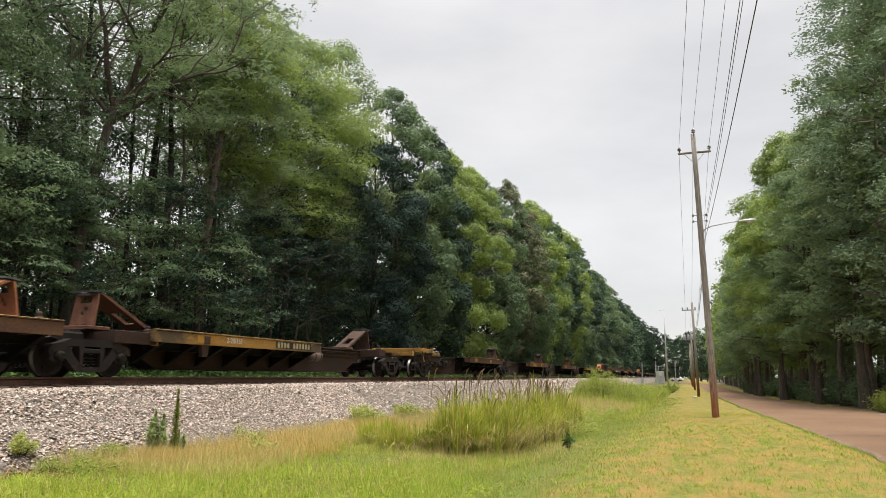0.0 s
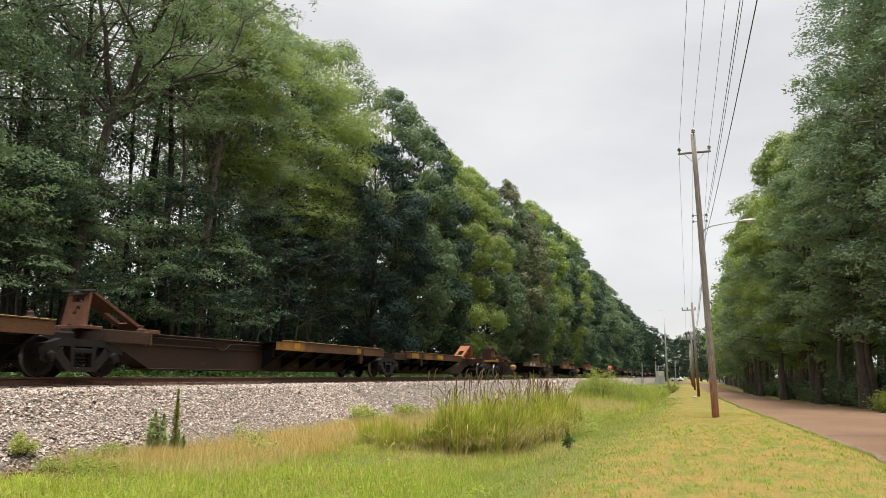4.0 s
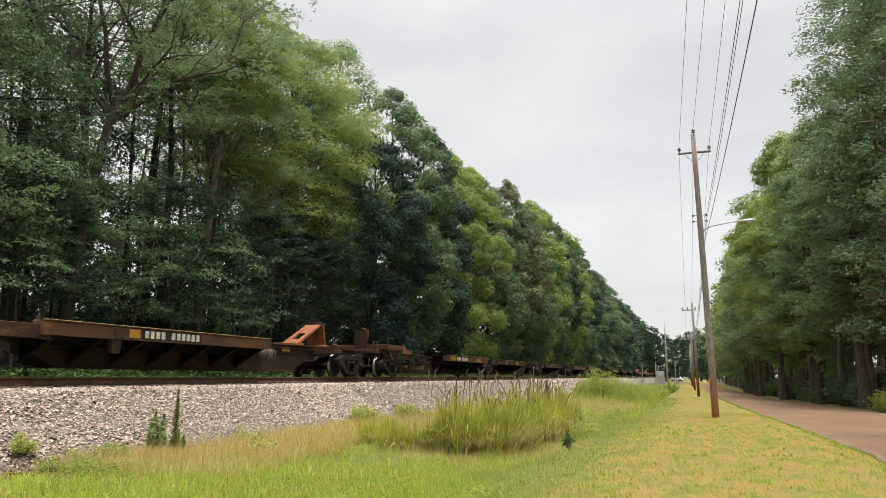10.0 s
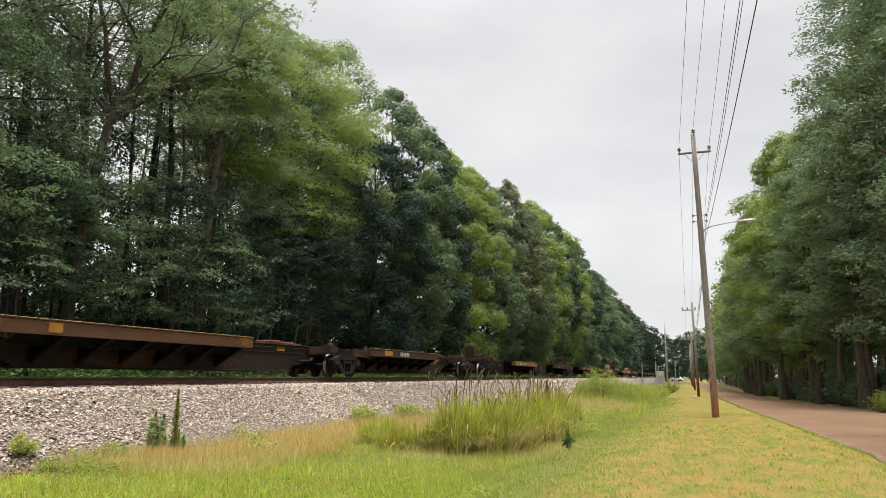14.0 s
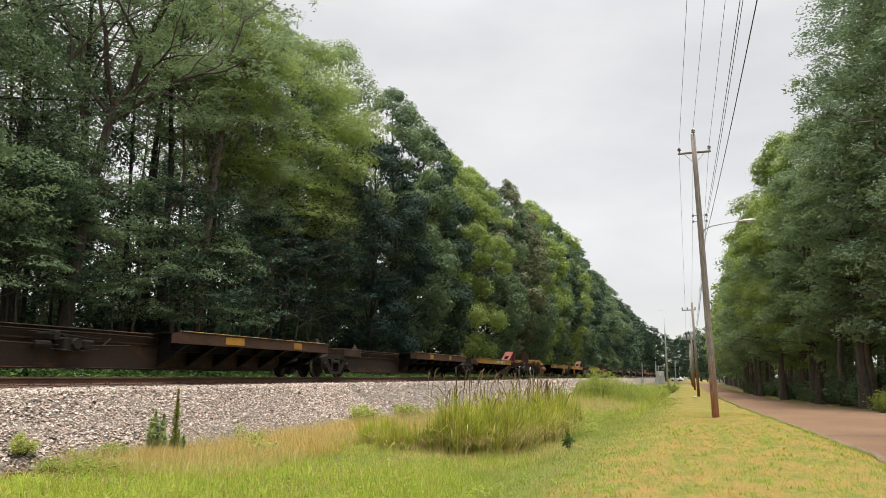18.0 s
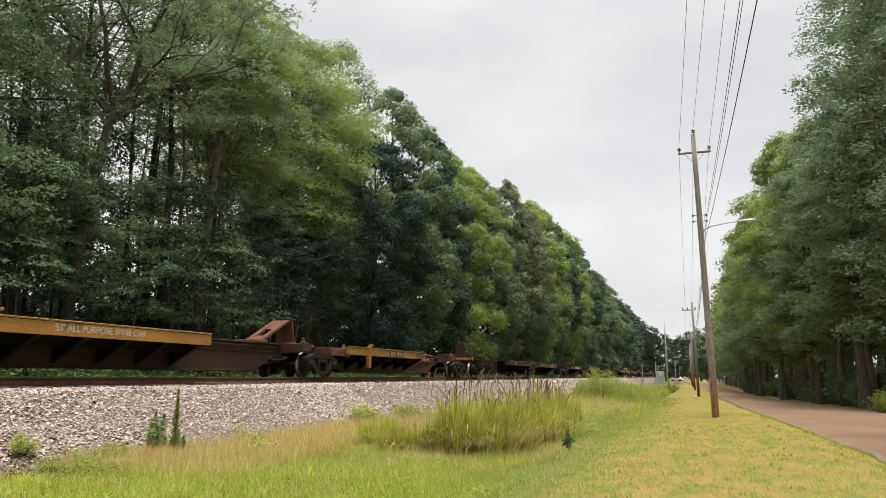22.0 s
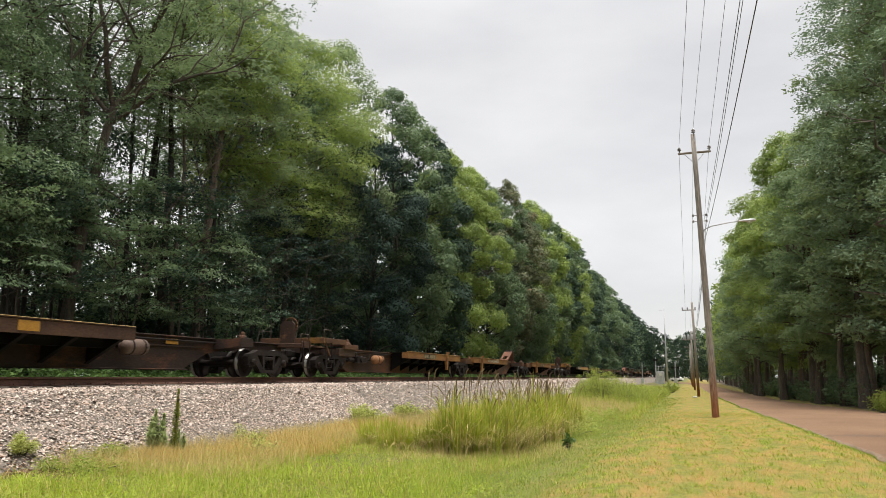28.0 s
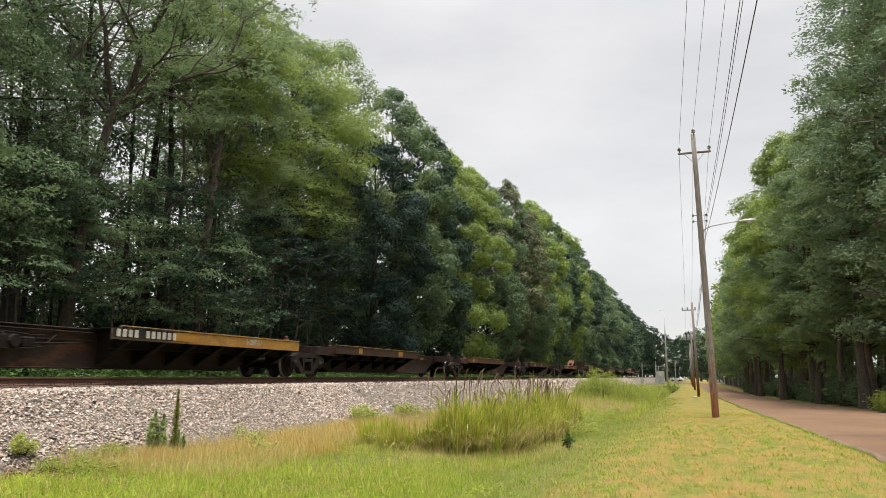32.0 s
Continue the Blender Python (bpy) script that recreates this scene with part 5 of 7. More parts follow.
    # a patch of straw beyond the tall clumps
    x, y = rng.uniform(-8.0, -3.0, 7500), rng.uniform(33, 47, 7500)
    blades(rng, x, y, rng.uniform(0.25, 0.65, len(x)), rng.uniform(0.01, 0.022, len(x)), rng.uniform(0.1, 0.7, len(x)), "dry", "straw_patch", "straw-coloured grass on the verge", "grass", 2)
    # dead leaves on the bare spot beside the stones
    spot = rng.randn(1300, 2) * [0.4, 0.24] + [-9.35, 9.0]
    c = np.stack([spot[:, 0], spot[:, 1], np.maximum(land(spot[:, 0], spot[:, 1]), bed_height(spot[:, 0]) * (spot[:, 0] < -9.7)) + rng.uniform(0.01, 0.05, 1300)], -1)
    v, f = leaves(rng, c, np.full(1300, 0.02), 1300, 0.05, 0.03, 0.3, True, 0.0)
    tagged(new("leaf_litter", mesh_of("leaf_litter", v, f, LEAF["litter"])), "reddish-brown dead leaves on bare soil", "leaves", kind="stuff")
    # tall fine herbs round the verge shrubs
    x, y = rng.uniform(-7.4, -2.3, 8000), rng.uniform(36, 66, 8000)
    keep = ripple(x, y, 0.6, 71) + 0.3 * rng.randn(8000) > 0.0
    x, y = x[keep], y[keep]
    blades(rng, x, y, rng.uniform(0.3, 0.85, len(x)) * np.where(y > 44, 1.25, 0.8), rng.uniform(0.014, 0.03, len(x)), rng.uniform(0.1, 0.7, len(x)), "long", "verge_herbs", "tall pale green herbs on the verge", "grass", 2)
    # green tufts in the lawn
    x, y = scatter(rng, 900, -2.2, 3.2, 6.2, 26, 1.5)
    k = rng.randint(0, len(x), 14000)
    x, y = x[k] + 0.05 * rng.randn(14000), y[k] + 0.05 * rng.randn(14000)
    blades(rng, x, y, rng.uniform(0.05, 0.13, len(x)), rng.uniform(0.008, 0.016, len(x)) * (1 + y / 25), rng.uniform(0.3, 1.0, len(x)), "rough", "lawn_tufts", "brighter tufts in the lawn", "grass")
    # tufts that hang over the road's edge
    y = 8 + 62 * rng.rand(9000) ** 1.4
    x = np.interp(y, ROAD_S, ROAD_L) - 0.02 - np.abs(0.09 * rng.randn(9000)) + 0.04 * ripple(y, y * 0, 2.0, 66)
    blades(rng, x, y, rng.uniform(0.04, 0.11, len(x)), rng.uniform(0.006, 0.014, len(x)) * (1 + y / 25), rng.uniform(0.3, 1.0, len(x)), "lawn_green", "edge_grass", "grass hanging over the crumbled road edge", "grass")
    # further grass, coarse
    x, y = scatter(rng, 30000, -9.6, 3.3, 32, 130, 1.5)
    keep = (x < -2.2) | (rng.rand(len(x)) < 0.5)
    x, y = x[keep], y[keep]
    blades(rng, x, y, np.where(x > -2.2, 0.07, rng.uniform(0.12, 0.4, len(x))), rng.uniform(0.02, 0.045, len(x)), rng.uniform(0.2, 0.9, len(x)), "rough", "verge_grass", "grass of the verge further along", "grass")


def reed_clump(seed, x, y, rx, ry, count, high, label):
    """Tufts of long arching blades, with dead straw hanging at the foot."""
    rng = np.random.RandomState(seed)
    tufts = max(8, count // 32)
    q, a = rng.rand(tufts) ** 0.6, rng.uniform(0, math.tau, tufts)
    tx, ty, th = x + rx * q * np.cos(a), y + ry * q * np.sin(a), high * (1 - 0.3 * q ** 2) * rng.uniform(0.65, 1.15, tufts)
    k = rng.randint(0, tufts, count)
    px, py = tx[k] + 0.06 * rng.randn(count), ty[k] + 0.06 * rng.randn(count)
    h = th[k] * rng.uniform(0.45, 1.05, count)
    blades(rng, px, py, h, rng.uniform(0.014, 0.034, count), rng.uniform(0.05, 1.0, count) ** 1.9, "reed", "tall_grass_clump", label, "grass", 4)
    n = count // 4
    k = rng.randint(0, tufts, n)
    blades(rng, tx[k] + 0.12 * rng.randn(n), ty[k] + 0.12 * rng.randn(n), th[k] * rng.uniform(0.35, 0.85, n), rng.uniform(0.01, 0.022, n), rng.uniform(0.8, 1.9, n), "dry", "dead_grass", "dead straw hanging round the grass clump", "grass", 3)


def build_reeds():
    label = "tall clump of arching green grass blades"
    for i, (x, y, rx, ry, n, h) in enumerate(((-6.9, 15.9, 0.45, 0.5, 380, 0.85), (-6.2, 15.3, 0.4, 0.45, 420, 0.9), (-5.6, 15.9, 0.45, 0.55, 480, 0.95), (-5.0, 15.9, 0.55, 0.65, 900, 1.66), (-4.5, 17.0, 0.55, 0.8, 950, 1.73), (-4.4, 18.6, 0.55, 1.0, 950, 1.79),
                                              (-4.3, 20.6, 0.6, 1.2, 900, 1.79), (-4.3, 23.0, 0.65, 1.4, 850, 1.73), (-4.3, 25.9, 0.7, 1.6, 800, 1.66), (-5.5, 18.4, 0.7, 1.1, 600, 1.15), (-5.5, 21.6, 0.8, 1.6, 550, 1.15))):
        reed_clump(300 + i, x, y, rx, ry, int(n * 1.35), h * 0.95, label)
    # seed stalks standing above the clumps
    rng = np.random.RandomState(77)
    stalk = Shape()
    for i in range(130):
        x, y = -4.8 + rng.randn() * 0.45, rng.uniform(15.8, 27.0)
        h, a = rng.uniform(1.15, 1.9), rng.uniform(0, math.tau)
        z, b = float(land(x, y)), rng.uniform(0.05, 0.4)
        pts = [(x + b * s ** 2 * math.cos(a), y + b * s ** 2 * math.sin(a), z + h * (s - 0.04 * s ** 3)) for s in (0, 0.5, 0.8)]
        pts += [(x + b * 1.1 * math.cos(a), y + b * 1.1 * math.sin(a), z + h * 0.95), (x + b * 1.5 * math.cos(a), y + b * 1.5 * math.sin(a), z + h * 0.99)]
        stalk.tube(pts, [0.006, 0.005, 0.005, 0.014, 0.004], 4, False)
    tagged(new("seed_stalks", stalk.mesh("seed_stalks", LEAF["stalk"])), "thin grass seed stalks above the clumps", "grass", kind="stuff")


def spire_weed(seed, x, y, high, wide, label, cover="deep"):
    """An upright weed: a stem set densely with narrow leaves."""
    rng = np.random.RandomState(seed)
    z = float(max(land(x, y), bed_height(x) if x < -9.7 else -9))
    w = thing("spire_weed", pose(x, y, z), label, "weed", "tall weeds at the ballast")
    part("stem", Shape().tube([(0, 0, -0.03), (0.01, 0.01, high * 0.5), (0.03, 0.0, high * 0.97)], [0.012, 0.009, 0.004], 5).mesh("stem", M["bark"]), w)
    n = int(620 * high)
    s = rng.rand(n) ** 0.8
    a = rng.uniform(0, math.tau, n)
    r = wide * (0.35 + 0.65 * np.sin(np.clip(s * 1.1 + 0.1, 0, 1) * math.pi) ** 0.7) * rng.uniform(0.5, 1.1, n)
    p = np.stack([0.03 * s, 0 * s, s * high], -1)
    out = np.stack([np.cos(a), np.sin(a), rng.uniform(0.1, 0.8, n)], -1) * r[:, None]
    side = np.stack([-np.sin(a), np.cos(a), np.zeros(n)], -1) * 0.017
    v = np.stack([p, p + out * 0.5 + side, p + out, p + out * 0.5 - side], 1).reshape(-1, 3)
    part("leaves", mesh_of("leaves", v, np.arange(n * 4).reshape(-1, 4), LEAF[cover]), w)


def build_weeds():
    spire_weed(401, -9.15, 11.75, 1.24, 0.11, "tall green spire-shaped weed at the ballast", "ditch")
    for k, (x, y, h, w) in enumerate(((-9.75, 11.9, 0.84, 0.15), (-9.64, 12.0, 0.76, 0.14), (-9.86, 11.95, 0.68, 0.15), (-9.7, 11.8, 0.6, 0.17), (-9.56, 11.9, 0.52, 0.16), (-9.8, 12.05, 0.5, 0.16), (-9.2, 11.9, 0.5, 0.1), (-9.05, 11.85, 0.42, 0.1), (-9.28, 11.8, 0.36, 0.09))):
        spire_weed(420 + k, x, y, h, w, "grey-green feathery weed at the ballast", "plume")
    bush("weed", 405, -3.0, 18.8, 0.15, 0.15, 0.48, 90, 0.15, "ivy", "small dark broad-leaved weed in the ditch", group="weeds", stems=5, slim=0.35)
    bush("weed", 410, -10.2, 9.35, 0.2, 0.22, 0.32, 2800, 0.028, "pale", "small pale green weed on the stones", group="weeds", slim=0.55)
    bush("weed", 411, -9.4, 14.3, 0.2, 0.25, 0.5, 900, 0.04, "pale", "pale yellow-green weed at the ballast's foot", group="weeds", slim=0.3)
    bush("weed", 406, -8.9, 9.3, 0.75, 0.55, 0.18, 3600, 0.045, "ditch", "low green mat of weeds beside the stones", group="weeds", slim=0.3)
    bush("weed", 407, -8.0, 13.0, 0.35, 0.4, 0.4, 900, 0.045, "pale", "yellow flowering weed in the grass", group="weeds")
    bush("weed", 412, -9.9, 22.0, 0.7, 1.0, 0.5, 2200, 0.08, "pale", "bright green weed creeping up the ballast", group="weeds")
    bush("weed", 413, -9.8, 25.5, 0.5, 0.8, 0.45, 1600, 0.08, "pale", "bright green weed creeping up the ballast", group="weeds")
    bush("weed", 414, -8.6, 13.6, 0.25, 0.3, 0.45, 500, 0.05, "pale", "yellow-green flowering weed in the grass", group="weeds")
    bush("weed", 415, -9.9, 10.6, 0.7, 0.5, 0.2, 1800, 0.05, "ditch", "low green mat of weeds beside the stones", group="weeds")
    bush("weed", 416, -4.1, 29.0, 0.7, 2.0, 0.32, 1800, 0.1, "shrub", "low green weeds in the ditch", group="weeds")
    bush("weed", 417, -3.7, 24.5, 0.6, 1.4, 0.3, 1600, 0.08, "shrub", "low green weeds in the ditch", group="weeds")
    bush("weed", 418, -3.4, 33.0, 0.6, 1.6, 0.3, 1300, 0.1, "shrub", "low green weeds in the ditch", group="weeds")
    shrubs = ((-5.6, 49, 1.2, 2.3), (-6.6, 51, 0.9, 2.2), (-4.2, 50, 1.1, 1.2), (-4.4, 52, 1.3, 1.75), (-3.0, 48, 1.0, 0.9), (-5.4, 54, 1.6, 1.9), (-3.8, 56, 1.4, 1.5), (-3.0, 62, 1.4, 1.0), (-4.4, 66, 1.6, 1.2), (-2.9, 72, 1.2, 0.9), (-3.8, 80, 1.4, 1.0), (-6.8, 60, 1.6, 1.8), (-2.2, 84, 0.9, 1.4), (-7.6, 56, 1.2, 1.3))
    for i, (x, y, r, h) in enumerate(shrubs):
        bush("shrub", 430 + i, x, y, r, r * 1.2, h, 3600, 0.08, "shrub", "rambling light green shrub on the verge", group="shrubs on the verge", stems=40, quad=False, puff=0.42)
    bush("shrub", 460, 9.3, 39.5, 1.3, 1.4, 1.15, 6000, 0.1, "shrub", "rounded light green shrub at the road's edge", group="roadside shrubs", stems=22)
    bush("shrub", 461, 11.2, 37.5, 1.4, 1.6, 1.25, 5000, 0.1, "shrub", "rounded light green shrub at the road's edge", group="roadside shrubs", stems=22)


def build_creeper():
    """Low creeper on the bank behind the track, and undergrowth below the trees."""
    rng = np.random.RandomState(91)
    n = 42000
    x, y = rng.uniform(-19.5, -15.7, n), 6 + 120 * rng.rand(n) ** 1.8
    c = np.stack([x, y, land(x, y)], -1)
    high = 0.28 + 0.2 * ripple(x, y, 1.4, 92) + 0.14 * (x < -17)
    c[:, 2] = np.maximum(c[:, 2], bed_height(np.maximum(x, -17.4)) * (x > -17.4)) + high * rng.rand(n)
    v, f = leaves(rng, c, np.full(n, 0.05), n, 0.13, 0.09, 1.0, False, 0.0)
    tagged(new("creeper", mesh_of("creeper", v, f, LEAF["ivy"])), "low green creeper on the bank behind the track", "undergrowth", kind="stuff")
    r = random.Random(17)
    for i in range(32):
        y = 12 + i * 2.5 + r.uniform(-1, 1)
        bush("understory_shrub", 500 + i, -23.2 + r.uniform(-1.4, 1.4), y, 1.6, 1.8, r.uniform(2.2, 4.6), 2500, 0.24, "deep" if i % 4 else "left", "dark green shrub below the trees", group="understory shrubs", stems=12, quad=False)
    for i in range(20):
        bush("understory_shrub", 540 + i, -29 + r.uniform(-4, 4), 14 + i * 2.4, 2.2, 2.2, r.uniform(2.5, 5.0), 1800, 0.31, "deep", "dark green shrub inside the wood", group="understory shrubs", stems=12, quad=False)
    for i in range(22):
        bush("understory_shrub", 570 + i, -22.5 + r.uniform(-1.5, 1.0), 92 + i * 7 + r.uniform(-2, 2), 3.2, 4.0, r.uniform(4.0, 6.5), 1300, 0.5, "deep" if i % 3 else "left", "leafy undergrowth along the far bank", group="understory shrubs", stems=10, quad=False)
    n = 5000
    x, y = scatter(np.random.RandomState(95), n, -9.0, -3.6, 5.8, 20, 1.5)
    keep = ripple(x, y, 1.1, 96) > 0.0
    c = np.stack([x, y, land(x, y) + 0.05], -1)[keep]
    q = np.random.RandomState(97)
    c[:, 2] += q.uniform(0, 0.1, len(c))
    v, f = leaves(q, c, np.full(len(c), 0.04), len(c), 0.04, 0.022, 1.0, True, 0.0)
    tagged(new("ground_weeds", mesh_of("ground_weeds", v, f, LEAF["shrub"])), "small bright broad-leaved weeds among the grass", "weeds", kind="stuff")


# ---- poles, wires and the far crossing ----
def sag_line(a, b, drop, n=14):
    a, b = Vector(a), Vector(b)
    return [a.lerp(b, i / n) - Vector((0, 0, drop * 4 * (i / n) * (1 - i / n))) for i in range(n + 1)]


def insulator(parent, at, size=1.0):
    s = Shape().lathe([(0, 0.012), (0.0, 0.02), (0.05, 0.02), (0.055, 0.055), (0.075, 0.06), (0.085, 0.035), (0.1, 0.035), (0.105, 0.05), (0.125, 0.052), (0.14, 0.03), (0.16, 0.028), (0.165, 0.0)], 10, "z")
    return part("insulator", s.mesh("insulator", M["insulator"], True), parent, at=Matrix.Translation(at) @ Matrix.Scale(size, 4))


def build_poles():
    base = Vector((0.80, 31.7, 0.0))
    pole = thing("utility_pole", pose(*base), "leaning wooden utility pole with crossarm and street light", "utility pole", "utility poles")
    lean = Vector((-0.22, 0.0, 11.66))

    def on(h):
        return lean * (h / 11.66)
    pts = [on(h) for h in (-0.3, 0.0, 2, 4, 6, 8, 10, 11.66)]
    part("shaft", Shape().tube(pts, [0.145, 0.14, 0.135, 0.128, 0.12, 0.11, 0.1, 0.092], 16).mesh("shaft", M["pole"], True), pole)
    arm = on(10.9)
    part("crossarm", Shape().box(arm.x - 0.66, arm.x + 0.66, 0.1, 0.2, arm.z - 0.035, arm.z + 0.035, 0.01).mesh("crossarm", M["arm_wood"]), pole)
    part("brace", Shape().tube([arm + Vector((-0.4, 0.22, -0.02)), on(10.4) + Vector((0, 0.12, 0))], 0.012, 6).tube([arm + Vector((0.4, 0.22, -0.02)), on(10.4) + Vector((0, 0.12, 0))], 0.012, 6).mesh("brace", M["galvanised"]), pole)
    for dx in (-0.6, 0.6):
        insulator(pole, (arm.x + dx, 0.15, arm.z + 0.06), 1.3)
    insulator(pole, on(11.66) + Vector((0.02, 0, 0)), 1.5)
    part("pin", Shape().tube([on(11.3) + Vector((0.05, -0.09, 0)), on(11.75) + Vector((0.05, -0.09, 0))], 0.015, 6).mesh("pin", M["galvanised"]), pole)
    for h in (8.15, 7.9):
        s = Shape().tube([on(h) + Vector((-0.28, -0.02, 0)), on(h) + Vector((0.26, -0.02, 0))], 0.012, 6)
        for dx in (-0.26, 0.26):
            s.lathe([(-0.05, 0.0), (-0.05, 0.035), (-0.01, 0.045), (0.0, 0.025), (0.01, 0.045), (0.05, 0.035), (0.05, 0.0)], 8, "z", tuple(on(h) + Vector((dx, -0.02, 0))))
        part("cable_bracket", s.mesh("cable_bracket", M["insulator"], True), pole)
    # street light on its arm
    start = on(7.35) + Vector((0.1, 0, 0))
    arm_pts = [start, start + Vector((0.05, 0, 0.2)), start + Vector((0.35, 0, 0.32)), start + Vector((1.05, -0.05, 0.42)), start + Vector((1.45, -0.05, 0.45))]
    light = part("street_light_arm", Shape().tube(arm_pts, 0.024, 8).box(start.x - 0.05, start.x, -0.07, 0.07, start.z - 0.25, start.z + 0.12, 0.008).mesh("street_light_arm", M["galvanised"], True), pole)
    head = Shape().lathe([(0.0, 0.03), (0.06, 0.065), (0.2, 0.085), (0.45, 0.115), (0.6, 0.1), (0.68, 0.05), (0.7, 0.0)], 12, "x")
    head.v = [(x, y, z * (0.75 if z > 0 else 0.4)) for x, y, z in head.v]
    part("lamp_head", head.mesh("lamp_head", M["galvanised"], True), light, "grey street light head", at=Matrix.Translation(start + Vector((1.35, -0.05, 0.44))))
    lens = Shape().lathe([(0.0, 0.0), (0.0, 0.09), (-0.04, 0.08), (-0.075, 0.04), (-0.08, 0.0)], 12, "z")
    part("lens", lens.mesh("lens", M["glass"], True), light, at=Matrix.Translation(start + Vector((1.78, -0.05, 0.4))))
    # the next poles along the road
    for y, x, h, kind in ((64.0, 0.43, 7.6, 2), (94.0, 0.24, 7.0, 1), (124.0, 0.05, 6.8, 1), (154, -0.1, 6.8, 1)):
        p = thing("utility_pole", pose(x, y, float(land(x, y))), "distant wooden utility pole with transformers" if kind == 2 else "distant wooden utility pole", "utility pole", "utility poles")
        part("shaft", Shape().tube([(0, 0, -0.3), (-0.06, 0, h * 0.5), (-0.13, 0, h)], [0.115, 0.1, 0.085], 12).mesh("shaft", M["pole"], True), p)
        z = h - 0.6
        part("crossarm", Shape().box(-0.95, 0.15, 0.08, 0.16, z - 0.04, z + 0.04, 0.01).mesh("crossarm", M["arm_wood"]), p)
        for dx in (-0.9, -0.5, 0.1):
            insulator(p, (dx, 0.12, z + 0.04), 1.2)
        if kind == 2:
            for k, dx in enumerate((-0.75, -0.45, -0.15)):
                can = Shape().lathe([(0.0, 0.0), (0.0, 0.09), (0.02, 0.1), (0.34, 0.1), (0.36, 0.07), (0.4, 0.03), (0.48, 0.02), (0.48, 0)], 12, "z", (dx - 0.1, 0.3, h - 3.0))
                part("transformer", can.mesh("transformer", M["galvanised"], True), p)
            part("platform_arm", Shape().box(-1.0, 0.2, 0.22, 0.36, h - 3.06, h - 3.0, 0.01).mesh("platform_arm", M["pole"]), p)
    # wires: three primaries and three cables, over the camera and on along the road
    for (px, pz), near_x, far_x, drop, rad in (((-0.01, 11.13), 0.97, (-0.25, 7.0), 0.15, 0.006), ((0.60, 11.9), 1.4, (0.3, 7.7), 0.15, 0.006), ((1.19, 11.13), 1.5, (0.75, 7.0), 0.15, 0.006),
                                               ((0.92, 8.15), 1.25, (0.5, 5.6), 0.3, 0.007), ((0.92, 7.95), 1.26, (0.52, 5.4), 0.3, 0.006), ((0.83, 7.2), 1.375, (0.5, 5.2), 0.3, 0.009)):
        s = Shape().tube(sag_line((near_x, -1.0, pz - 0.05), (px, 31.7, pz), drop), rad, 6)
        s.tube(sag_line((px, 31.75, pz), (far_x[0], 64.0, far_x[1]), drop * 1.5), rad, 6)
        s.tube(sag_line((far_x[0], 64.0, far_x[1]), (far_x[0] - 0.2, 94.0, far_x[1] - 0.4), drop * 1.5), rad, 5)
        tagged(new("overhead_wire", s.mesh("overhead_wire", M["wire"])), "dark overhead wire strung between utility poles", "wire", "overhead wires")


